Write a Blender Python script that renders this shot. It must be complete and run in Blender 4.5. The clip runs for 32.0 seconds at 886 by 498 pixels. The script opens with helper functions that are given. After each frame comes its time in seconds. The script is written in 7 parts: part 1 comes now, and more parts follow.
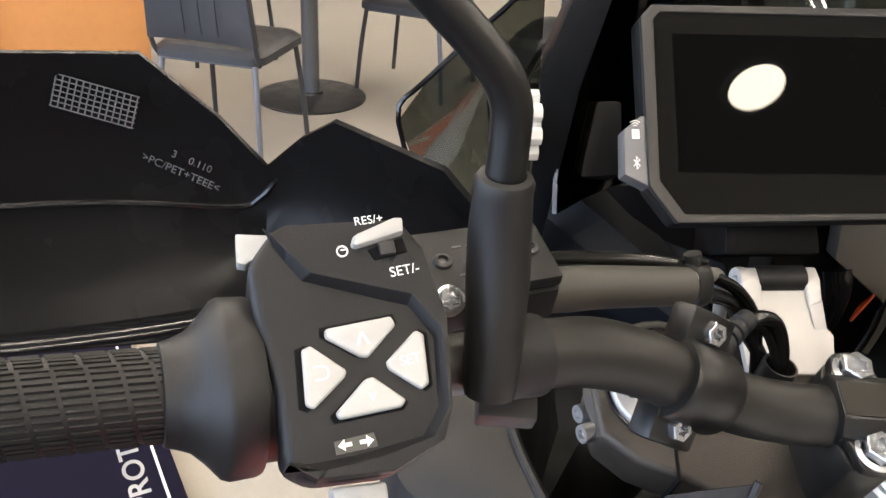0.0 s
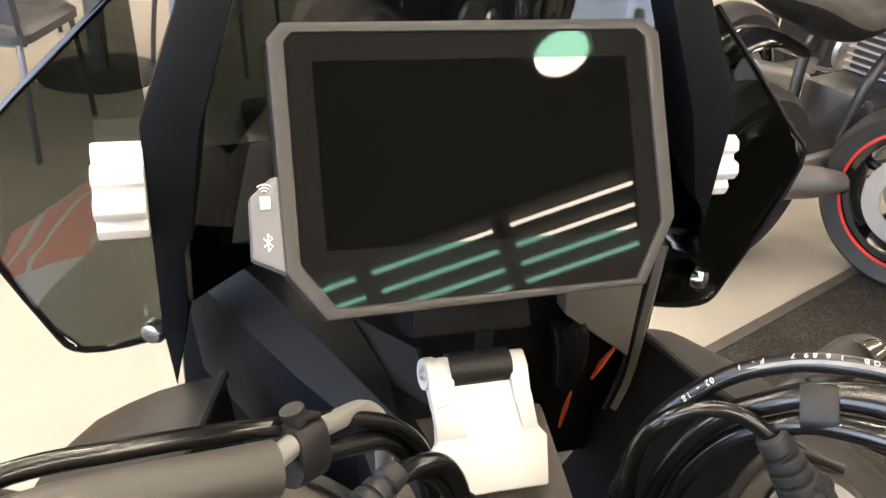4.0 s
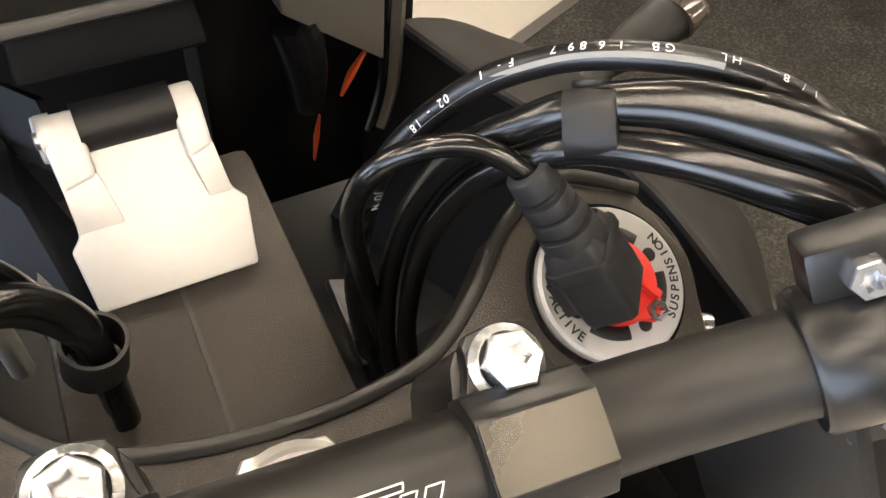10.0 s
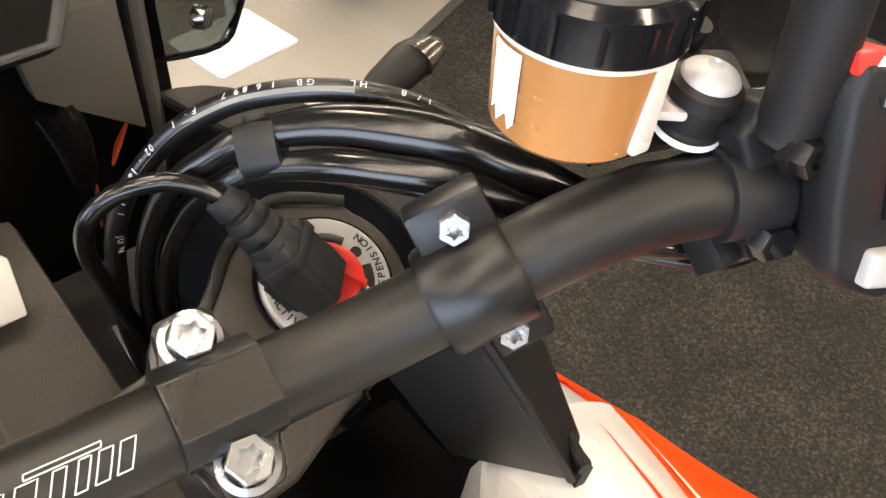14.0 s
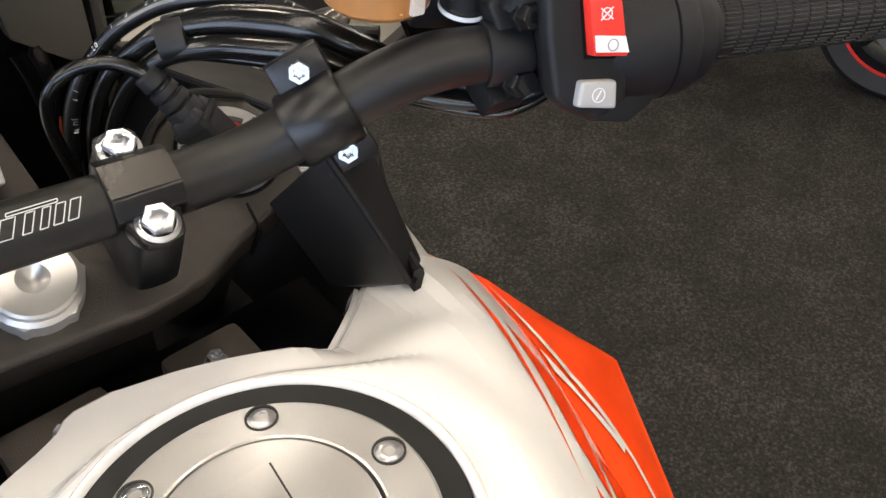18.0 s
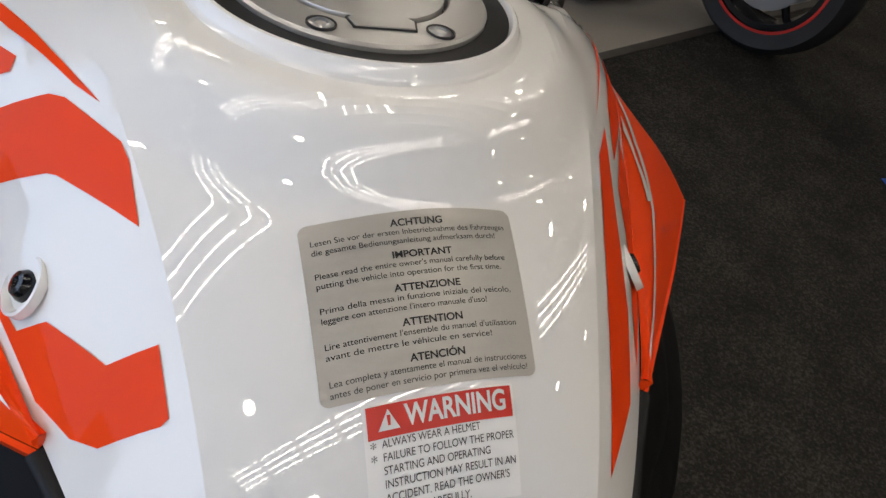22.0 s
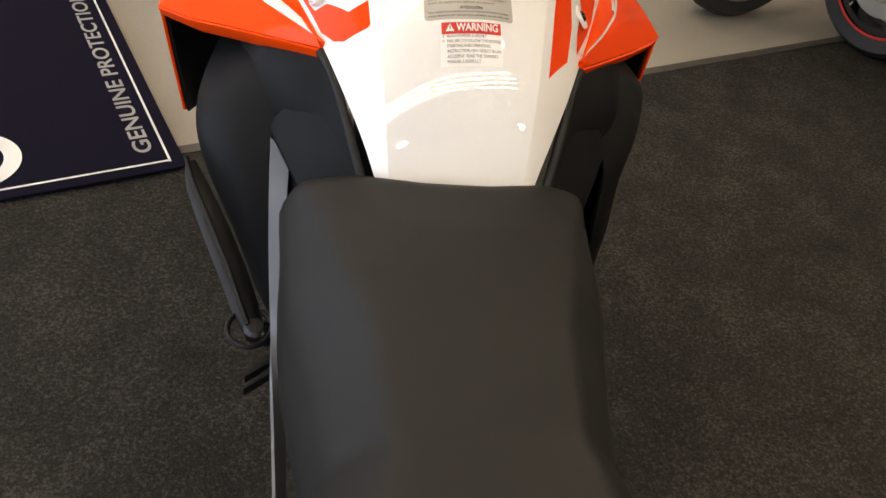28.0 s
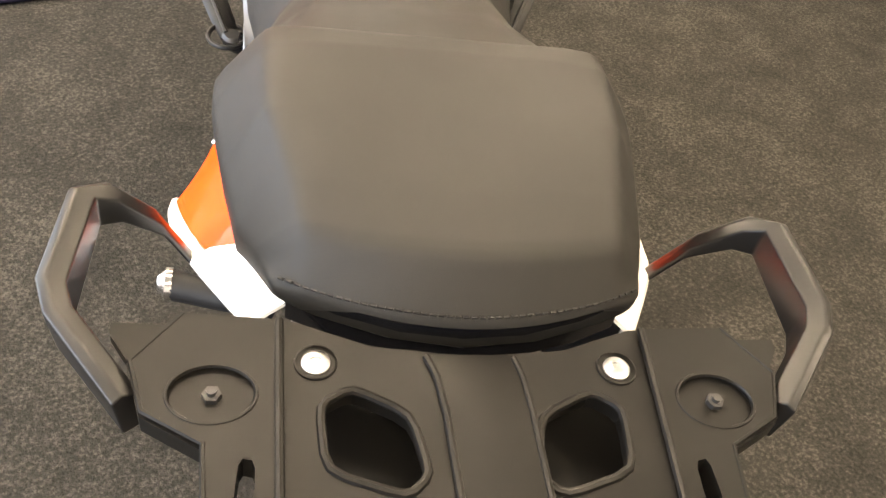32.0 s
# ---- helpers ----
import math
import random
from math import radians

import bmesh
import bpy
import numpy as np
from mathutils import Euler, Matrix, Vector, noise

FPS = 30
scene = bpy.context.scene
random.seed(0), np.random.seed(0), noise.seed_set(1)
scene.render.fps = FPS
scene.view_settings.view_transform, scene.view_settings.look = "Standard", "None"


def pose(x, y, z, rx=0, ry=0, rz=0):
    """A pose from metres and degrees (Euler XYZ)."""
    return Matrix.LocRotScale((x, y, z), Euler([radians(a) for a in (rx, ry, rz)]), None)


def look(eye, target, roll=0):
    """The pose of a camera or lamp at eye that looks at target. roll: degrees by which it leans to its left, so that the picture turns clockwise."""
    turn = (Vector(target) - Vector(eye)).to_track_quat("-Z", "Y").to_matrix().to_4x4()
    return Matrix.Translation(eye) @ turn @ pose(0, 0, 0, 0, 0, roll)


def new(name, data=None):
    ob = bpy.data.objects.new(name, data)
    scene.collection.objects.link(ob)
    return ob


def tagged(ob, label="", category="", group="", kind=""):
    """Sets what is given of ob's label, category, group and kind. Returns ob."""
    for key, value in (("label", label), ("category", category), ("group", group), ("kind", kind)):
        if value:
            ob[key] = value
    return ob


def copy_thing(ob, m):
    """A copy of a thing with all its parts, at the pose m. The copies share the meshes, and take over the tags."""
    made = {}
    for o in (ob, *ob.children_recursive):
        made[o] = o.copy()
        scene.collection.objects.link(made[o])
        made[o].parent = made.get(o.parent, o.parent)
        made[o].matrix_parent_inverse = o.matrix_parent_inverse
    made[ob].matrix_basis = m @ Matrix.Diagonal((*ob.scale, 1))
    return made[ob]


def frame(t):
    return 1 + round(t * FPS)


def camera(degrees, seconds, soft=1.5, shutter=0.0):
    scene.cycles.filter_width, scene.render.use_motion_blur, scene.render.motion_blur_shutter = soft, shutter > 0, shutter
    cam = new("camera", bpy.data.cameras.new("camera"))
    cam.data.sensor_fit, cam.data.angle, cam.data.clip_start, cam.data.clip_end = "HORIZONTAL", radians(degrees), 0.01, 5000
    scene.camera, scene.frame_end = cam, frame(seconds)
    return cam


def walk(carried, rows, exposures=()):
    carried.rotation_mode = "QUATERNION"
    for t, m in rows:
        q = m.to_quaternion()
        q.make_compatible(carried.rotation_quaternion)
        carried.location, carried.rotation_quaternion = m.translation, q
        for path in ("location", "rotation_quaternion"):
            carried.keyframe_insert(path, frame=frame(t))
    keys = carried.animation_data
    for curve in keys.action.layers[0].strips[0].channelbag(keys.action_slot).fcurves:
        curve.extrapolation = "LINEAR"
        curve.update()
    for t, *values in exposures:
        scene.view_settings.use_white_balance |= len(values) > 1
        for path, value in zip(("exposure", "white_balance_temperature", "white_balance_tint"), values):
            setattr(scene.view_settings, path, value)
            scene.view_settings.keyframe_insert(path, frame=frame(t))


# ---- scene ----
cam = camera(54.88, 32.0)
ROWS = [
    (0.0, -0.3199, -0.1319, 1.3994, 61.74, -2.82, -5.44),
    (0.5, -0.3009, -0.1040, 1.3987, 60.91, -3.13, -6.76),
    (1.0, -0.2780, -0.0794, 1.3942, 60.41, -3.25, -7.86),
    (1.5, -0.2530, -0.0609, 1.3986, 60.30, -3.56, -8.88),
    (2.0, -0.2313, -0.0352, 1.4038, 60.47, -3.98, -10.57),
    (2.5, -0.2140, -0.0231, 1.4098, 60.71, -4.18, -13.04),
    (3.0, -0.1937, -0.0099, 1.4076, 60.77, -4.27, -14.74),
    (3.5, -0.1751, 0.0027, 1.4075, 60.17, -4.36, -16.17),
    (5.5, -0.1370, 0.0576, 1.3561, 56.51, -4.99, -15.53),
    (6.0, -0.1301, 0.0684, 1.3470, 52.16, -5.90, -16.59),
    (6.5, -0.1236, 0.0712, 1.3438, 49.30, -6.28, -16.92),
    (7.0, -0.1116, 0.0826, 1.3405, 47.32, -6.70, -17.38),
    (7.5, -0.1025, 0.0926, 1.3376, 45.37, -7.22, -18.50),
    (8.0, -0.0921, 0.1035, 1.3351, 44.23, -7.65, -20.21),
    (8.5, -0.0772, 0.1118, 1.3330, 43.14, -7.07, -22.09),
    (9.0, -0.0622, 0.1121, 1.3305, 41.88, -6.26, -24.08),
    (9.5, -0.0457, 0.1076, 1.3284, 40.76, -5.30, -26.22),
    (10.0, -0.0368, 0.1049, 1.3282, 40.03, -4.38, -28.00),
    (10.5, -0.0332, 0.1001, 1.3268, 39.82, -3.77, -29.33),
    (11.0, -0.0278, 0.0951, 1.3265, 39.63, -3.55, -30.49),
    (11.5, -0.0276, 0.0909, 1.3280, 39.59, -3.34, -30.81),
    (12.0, -0.0249, 0.0859, 1.3303, 39.97, -3.18, -31.39),
    (12.5, -0.0199, 0.0720, 1.3385, 40.77, -3.16, -32.90),
    (13.0, -0.0163, 0.0584, 1.3453, 41.89, -3.24, -35.00),
    (13.5, -0.0122, 0.0380, 1.3564, 43.30, -3.24, -37.51),
    (14.0, -0.0120, 0.0151, 1.3666, 44.76, -3.43, -39.81),
    (14.5, -0.0146, -0.0011, 1.3732, 45.98, -3.41, -41.54),
    (15.0, -0.0184, -0.0299, 1.3816, 47.38, -3.20, -43.54),
    (15.5, -0.0113, -0.0567, 1.3853, 48.29, -3.23, -45.62),
    (17.5, -0.0559, -0.1343, 1.3957, 48.52, -2.63, -44.14),
    (18.0, -0.0742, -0.1543, 1.3942, 47.53, -3.32, -42.03),
    (18.5, -0.0899, -0.1802, 1.3931, 46.18, -4.70, -38.12),
    (19.0, -0.0945, -0.2131, 1.3736, 46.01, -6.71, -33.41),
    (19.5, -0.1066, -0.2448, 1.3591, 46.60, -8.43, -30.50),
    (20.0, -0.1067, -0.2779, 1.3546, 46.31, -9.20, -27.83),
    (20.5, -0.1086, -0.2967, 1.3467, 45.78, -11.20, -25.13),
    (21.0, -0.1133, -0.3188, 1.3321, 45.42, -12.82, -22.13),
    (21.5, -0.1239, -0.3625, 1.3218, 45.54, -13.93, -19.09),
    (22.0, -0.1197, -0.3907, 1.3022, 46.11, -14.04, -15.92),
    (22.5, -0.1413, -0.4187, 1.3280, 46.34, -14.02, -14.44),
    (23.0, -0.1492, -0.4534, 1.3461, 46.41, -13.91, -13.56),
    (23.5, -0.1420, -0.4913, 1.3631, 46.43, -12.71, -12.00),
    (24.0, -0.1259, -0.5663, 1.3892, 47.38, -11.03, -9.46),
    (24.5, -0.1288, -0.6218, 1.4161, 47.79, -10.61, -8.14),
    (25.0, -0.1247, -0.6763, 1.4287, 47.76, -10.90, -6.97),
    (25.5, -0.1123, -0.7276, 1.4282, 47.89, -10.68, -5.88),
    (27.5, -0.1526, -0.9610, 1.4467, 47.84, -8.27, -5.43),
    (28.0, -0.1578, -1.0422, 1.4402, 48.38, -7.78, -5.13),
    (28.5, -0.1450, -1.1148, 1.4264, 48.19, -7.61, -4.89),
    (29.0, -0.1292, -1.1836, 1.4132, 47.51, -6.97, -4.60),
    (29.5, -0.1144, -1.2813, 1.3993, 46.83, -7.09, -3.58),
    (30.0, -0.1114, -1.3369, 1.3891, 46.19, -7.39, -3.10),
    (30.5, -0.1115, -1.3762, 1.3638, 45.44, -7.64, -2.89),
    (31.0, -0.0988, -1.4257, 1.3587, 44.91, -7.92, -3.10),
    (31.5, -0.1037, -1.4425, 1.3495, 45.44, -8.57, -3.85),
    (32.0, -0.1062, -1.4688, 1.3232, 44.72, -8.64, -5.10),
]
EXPOSURES = [(t, e, k, 18) for t, e, k in ((0, 0.8, 6000), (1, 0.95, 6050), (2, 1.0, 6100), (3, 1.6, 6250), (6, 0.65, 6400), (7, 0.6, 6500), (8, 1.15, 6400), (9, 1.9, 6300), (10, 1.15, 6400), (11, 0.85, 6500), (13, 0.85, 6300), (15, 1.08, 6400), (17.5, 0.5, 6000), (18, 0.2, 5950), (19, -0.88, 5800), (21, -1.2, 5800), (24, -1.0, 5900), (27, -0.6, 6500), (28.3, 0.0, 6650), (29, 0.95, 6600), (30, 1.18, 6900), (32, 1.75, 7200))]
walk(cam, [(t, pose(x, y, z, rx, ry, rz)) for t, x, y, z, rx, ry, rz in ROWS], EXPOSURES)

ZF = 1.09                      # height of the fuel cap over the floor
UP = Matrix.Translation((0, 0, ZF))

# ---- light ----
world = bpy.data.worlds.new("daylight")
scene.world = world
world.use_nodes = True
wn = world.node_tree.nodes
sky = wn.new("ShaderNodeTexSky")
sky.sky_type, sky.sun_disc, sky.sun_elevation, sky.sun_rotation = "NISHITA", False, radians(35), radians(250)
wn["Background"].inputs[1].default_value = 0.10
world.node_tree.links.new(sky.outputs[0], wn["Background"].inputs[0])


def area_lamp(name, m, sx, sy, watts, colour):
    d = bpy.data.lights.new(name, "AREA")
    d.shape, d.size, d.size_y, d.energy, d.color = "RECTANGLE", sx, sy, watts, colour
    ob = new(name, d)
    ob.matrix_world = m
    return ob


# ---- materials ----
def mat(name, base, rough=0.5, metal=0.0, vary=0.15, grain=900.0, bump=0.0, blotch=14.0, coat=0.0, rvary=0.08, spec=0.5, coat_rough=0.03):
    m = bpy.data.materials.new(name)
    m.use_nodes = True
    nt = m.node_tree
    b = nt.nodes["Principled BSDF"]
    b.inputs["Metallic"].default_value = metal
    b.inputs["Specular IOR Level"].default_value = spec
    b.inputs["Coat Weight"].default_value = coat
    b.inputs["Coat Roughness"].default_value = coat_rough
    tc = nt.nodes.new("ShaderNodeTexCoord")
    n1 = nt.nodes.new("ShaderNodeTexNoise")
    n1.inputs["Scale"].default_value, n1.inputs["Detail"].default_value = blotch, 5
    n2 = nt.nodes.new("ShaderNodeTexNoise")
    n2.inputs["Scale"].default_value, n2.inputs["Detail"].default_value = grain, 3
    for n in (n1, n2):
        nt.links.new(tc.outputs["Object"], n.inputs["Vector"])
    mix = nt.nodes.new("ShaderNodeMix")
    mix.data_type = "RGBA"
    c = Vector(base)
    mix.inputs[6].default_value = (*(c * (1 - vary)), 1)
    mix.inputs[7].default_value = (*[min(1.0, x) for x in c * (1 + vary)], 1)
    add = nt.nodes.new("ShaderNodeMath")
    add.operation = "MULTIPLY_ADD"
    add.inputs[1].default_value, add.inputs[2].default_value = 0.5, 0.0
    nt.links.new(n1.outputs["Fac"], add.inputs[0])
    add2 = nt.nodes.new("ShaderNodeMath")
    add2.operation = "MULTIPLY_ADD"
    add2.inputs[1].default_value = 0.5
    nt.links.new(n2.outputs["Fac"], add2.inputs[0])
    nt.links.new(add.outputs[0], add2.inputs[2])
    nt.links.new(add2.outputs[0], mix.inputs[0])
    nt.links.new(mix.outputs[2], b.inputs["Base Color"])
    mr = nt.nodes.new("ShaderNodeMapRange")
    mr.inputs["From Min"].default_value, mr.inputs["From Max"].default_value = 0.3, 0.7
    mr.inputs["To Min"].default_value, mr.inputs["To Max"].default_value = max(0.0, rough - rvary), min(1.0, rough + rvary)
    nt.links.new(n1.outputs["Fac"], mr.inputs["Value"])
    nt.links.new(mr.outputs[0], b.inputs["Roughness"])
    if bump:
        bp = nt.nodes.new("ShaderNodeBump")
        bp.inputs["Strength"].default_value, bp.inputs["Distance"].default_value = 0.6, bump
        nt.links.new(n2.outputs["Fac"], bp.inputs["Height"])
        nt.links.new(bp.outputs[0], b.inputs["Normal"])
    return m


def glow(name, colour, strength):
    m = bpy.data.materials.new(name)
    m.use_nodes = True
    nt = m.node_tree
    nt.nodes.remove(nt.nodes["Principled BSDF"])
    e = nt.nodes.new("ShaderNodeEmission")
    e.inputs[0].default_value, e.inputs[1].default_value = (*colour, 1), strength
    nt.links.new(e.outputs[0], nt.nodes["Material Output"].inputs[0])
    return m


def tinted(name, colour, gloss_rough=0.02):
    """Thin tinted sheet: clear body with a Fresnel gloss."""
    m = bpy.data.materials.new(name)
    m.use_nodes = True
    nt = m.node_tree
    nt.nodes.remove(nt.nodes["Principled BSDF"])
    t, g = nt.nodes.new("ShaderNodeBsdfTransparent"), nt.nodes.new("ShaderNodeBsdfGlossy")
    t.inputs[0].default_value = (*colour, 1)
    g.inputs["Roughness"].default_value = gloss_rough
    fr, mx = nt.nodes.new("ShaderNodeFresnel"), nt.nodes.new("ShaderNodeMixShader")
    fr.inputs[0].default_value = 1.45
    nt.links.new(fr.outputs[0], mx.inputs[0])
    nt.links.new(t.outputs[0], mx.inputs[1])
    nt.links.new(g.outputs[0], mx.inputs[2])
    nt.links.new(mx.outputs[0], nt.nodes["Material Output"].inputs[0])
    return m


BLACK = mat("black_plastic", (0.008, 0.008, 0.009), 0.52, bump=0.00012, grain=1400, spec=0.3)
# puts the shade of hollows, slits and gaps into a near-black colour
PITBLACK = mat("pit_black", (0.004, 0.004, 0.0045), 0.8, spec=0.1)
KNEEBLACK = mat("knee_panel_plastic", (0.0036, 0.0036, 0.004), 0.55, bump=0.0001, grain=1500, spec=0.13)
PLUGGREY = mat("dusty_plug_rubber", (0.016, 0.017, 0.020), 0.5, vary=0.3, grain=260, blotch=60, spec=0.3)
FAIRING = mat("brown_black_fairing", (0.010, 0.0092, 0.0082), 0.5, bump=0.0001, grain=1400, spec=0.25)
SHEATH = mat("olive_grey_sheath", (0.040, 0.038, 0.034), 0.5, vary=0.2)
GUARDBLACK = mat("handguard_plastic", (0.006, 0.006, 0.0065), 0.25, spec=0.10, rvary=0.05, blotch=25)
# paler metal that puts the reflection on the clamp's flat into colour
FLATSHEEN = mat("milled_face", (0.045, 0.042, 0.038), 0.30, metal=0.8, vary=0.15, grain=2500)
RACKBLACK = mat("matt_cast_plastic", (0.006, 0.0057, 0.0053), 0.40, bump=0.00008, grain=1800, spec=0.18)
HANDLEBLACK = mat("satin_handle_plastic", (0.0065, 0.0065, 0.007), 0.34, spec=0.36, rvary=0.02)
BLUEBLACK = mat("grey_black_plastic", (0.0036, 0.0044, 0.0062), 0.45, bump=0.0001, grain=1500, spec=0.11)
GLOSSBLACK = mat("gloss_black_plastic", (0.006, 0.006, 0.007), 0.14, bump=0.0)
BARBLACK = mat("black_anodised", (0.0105, 0.0098, 0.009), 0.44, spec=0.40, metal=0.1, bump=0.00003, grain=3000, rvary=0.03)
CLAMPBLACK = mat("black_milled", (0.0065, 0.0065, 0.0065), 0.33, spec=0.42, metal=0.1, rvary=0.03, bump=0.00003, grain=2600)
CAST = mat("cast_black", (0.036, 0.030, 0.0245), 0.40, bump=0.0007, grain=1500, metal=0.25, vary=0.3)
RUBBER = mat("rubber", (0.008, 0.008, 0.0083), 0.5, spec=0.35, bump=0.0001)
CABLE = mat("cable_sleeve", (0.005, 0.005, 0.005), 0.20, rvary=0.04)
HOSE = mat("hose_black", (0.007, 0.007, 0.0075), 0.27)
GREYHOSE = mat("grey_hose", (0.16, 0.16, 0.152), 0.40)
WHITE = mat("white_paint", (0.86, 0.855, 0.84), 0.45, vary=0.015, spec=0.0, coat=1.0, blotch=3, rvary=0.03, coat_rough=0.015)
WHITE.node_tree.nodes["Principled BSDF"].inputs["Coat IOR"].default_value = 1.65
ORANGE = mat("orange_paint", (0.93, 0.068, 0.002), 0.40, vary=0.04, coat=0.22, spec=0.06, blotch=4)
DECAL = mat("orange_decal", (0.90, 0.062, 0.002), 0.42, vary=0.04, coat=0.16, spec=0.05)
WHITEDECAL = mat("white_decal", (0.72, 0.71, 0.69), 0.34, vary=0.03, coat=0.6)
CAPSILVER = mat("satin_silver", (0.60, 0.59, 0.57), 0.36, metal=0.75, vary=0.05, grain=2200, bump=0.00003)
ALU = mat("silver_paint", (0.47, 0.47, 0.468), 0.44, metal=0.3, vary=0.05, grain=2500, bump=0.00004)
KNOBWHITE = mat("pale_knob_plastic", (0.62, 0.62, 0.61), 0.42, vary=0.05)
BOLT = mat("zinc_bolt", (0.50, 0.51, 0.53), 0.28, metal=0.95, vary=0.12, grain=700)
ENGRAVE = mat("engraved_line", (0.62, 0.62, 0.60), 0.5, vary=0.05)
PRINTWHITE = mat("white_print", (0.75, 0.75, 0.74), 0.5, vary=0.05)
PRINTBLACK = mat("black_print", (0.012, 0.012, 0.012), 0.5, vary=0.05)
PRINTGREY = mat("moulded_grey", (0.30, 0.30, 0.30), 0.6, vary=0.1)
MARKGREY = mat("moulded_mark_grey", (0.075, 0.075, 0.075), 0.5, vary=0.1)
BUTTON = mat("grey_button", (0.36, 0.36, 0.35), 0.45, vary=0.06, bump=0.00004)
RED = mat("red_plastic", (0.72, 0.035, 0.022), 0.35, vary=0.08)
STICKER = mat("silver_sticker", (0.48, 0.46, 0.42), 0.42, metal=0.35, vary=0.04)
WARNWHITE = mat("white_sticker", (0.90, 0.89, 0.87), 0.38, vary=0.03)
WARNRED = mat("red_print", (0.62, 0.035, 0.02), 0.4, vary=0.05)
VINYL = mat("seat_vinyl", (0.0138, 0.0134, 0.0127), 0.54, spec=0.23, vary=0.10, bump=0.00022, grain=1600, blotch=6)
SCREEN = mat("display_glass", (0.0028, 0.0028, 0.0026), 0.014, vary=0.0, rvary=0.004, spec=0.5)
SCREENEDGE = mat("display_border", (0.0085, 0.0080, 0.0075), 0.030, vary=0.0, rvary=0.006, spec=0.24)
for m in (SCREEN, SCREENEDGE):     # anti-reflective coating
    m.node_tree.nodes["Principled BSDF"].inputs["IOR"].default_value = 1.18
SCREENEDGE.node_tree.nodes["Principled BSDF"].inputs["Specular Tint"].default_value = (0.35, 1.0, 0.9, 1)
SMOKE = tinted("smoked_screen", (0.34, 0.36, 0.34))
FLUID = mat("brake_fluid", (0.50, 0.23, 0.075), 0.25, vary=0.10, blotch=30)
FLUID.node_tree.nodes["Principled BSDF"].inputs["Transmission Weight"].default_value = 0.35
CHROME = mat("chrome", (0.75, 0.75, 0.76), 0.16, metal=1.0, vary=0.03)
STEEL = mat("steel", (0.42, 0.42, 0.42), 0.36, metal=0.9, vary=0.15)
TYRE = mat("tyre_rubber", (0.016, 0.016, 0.017), 0.66, bump=0.0005, grain=300)
DARKMETAL = mat("dark_metal", (0.05, 0.05, 0.052), 0.42, metal=0.7, vary=0.3, grain=200, bump=0.0004)
WOOD = mat("orange_wood", (0.52, 0.23, 0.075), 0.42, vary=0.12, grain=40, blotch=5)
FABRIC = mat("grey_chair_vinyl", (0.024, 0.026, 0.032), 0.50, vary=0.12, bump=0.0002, grain=800)
CHAIRLEG = mat("grey_steel_leg", (0.16, 0.17, 0.20), 0.35, metal=0.6)
WALL = mat("wall_paint", (0.34, 0.32, 0.29), 0.8, vary=0.05, blotch=2)
# ceiling colour set near black to lower fill light and reflections
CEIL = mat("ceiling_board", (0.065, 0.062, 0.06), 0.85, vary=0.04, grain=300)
MATNAVY = mat("navy_mat_pile", (0.009, 0.008, 0.018), 0.95, spec=0.05, vary=0.35, grain=500, bump=0.002)
BLUETAPE = mat("blue_tape", (0.03, 0.09, 0.42), 0.5)
# colour of the glints inside the fairing
AMBER = mat("orange_glint_plastic", (0.35, 0.05, 0.01), 0.3)
WHITEPLATE = mat("white_powder_coat", (0.78, 0.78, 0.78), 0.4, vary=0.04)


def carpet_material():
    """Needle felt: dark fibres with pale flecks, and trodden paler patches."""
    m = mat("charcoal_carpet", (0.06, 0.056, 0.05), 0.95, vary=0.3, grain=200, bump=0.006, blotch=9, spec=0.1)
    nt = m.node_tree
    b = nt.nodes["Principled BSDF"]
    tc = nt.nodes["Texture Coordinate"]
    fleck = nt.nodes.new("ShaderNodeTexNoise")
    fleck.inputs["Scale"].default_value, fleck.inputs["Detail"].default_value, fleck.inputs["Roughness"].default_value = 150, 4, 0.62
    patch = nt.nodes.new("ShaderNodeTexNoise")
    patch.inputs["Scale"].default_value, patch.inputs["Detail"].default_value = 6, 6
    ramp = nt.nodes.new("ShaderNodeValToRGB")
    el = ramp.color_ramp.elements
    el[0].position, el[0].color = 0.30, (0.0146, 0.0139, 0.0129, 1)
    el[1].position, el[1].color = 0.76, (0.079, 0.073, 0.064, 1)
    e = el.new(0.52)
    e.color = (0.029, 0.0272, 0.0244, 1)
    ma = nt.nodes.new("ShaderNodeMath")
    ma.operation = "MULTIPLY_ADD"
    ma.inputs[1].default_value, ma.inputs[2].default_value = 0.34, -0.17
    ad = nt.nodes.new("ShaderNodeMath")
    for n in (fleck, patch):
        nt.links.new(tc.outputs["Object"], n.inputs["Vector"])
    nt.links.new(patch.outputs["Fac"], ma.inputs[0])
    nt.links.new(ma.outputs[0], ad.inputs[0])
    nt.links.new(fleck.outputs["Fac"], ad.inputs[1])
    nt.links.new(ad.outputs[0], ramp.inputs[0])
    nt.links.new(ramp.outputs[0], b.inputs["Base Color"])
    return m


CARPET = carpet_material()
CONCRETE = mat("pale_screed", (0.28, 0.256, 0.222), 0.62, spec=0.35, vary=0.13, grain=60, blotch=2.2, bump=0.0006)


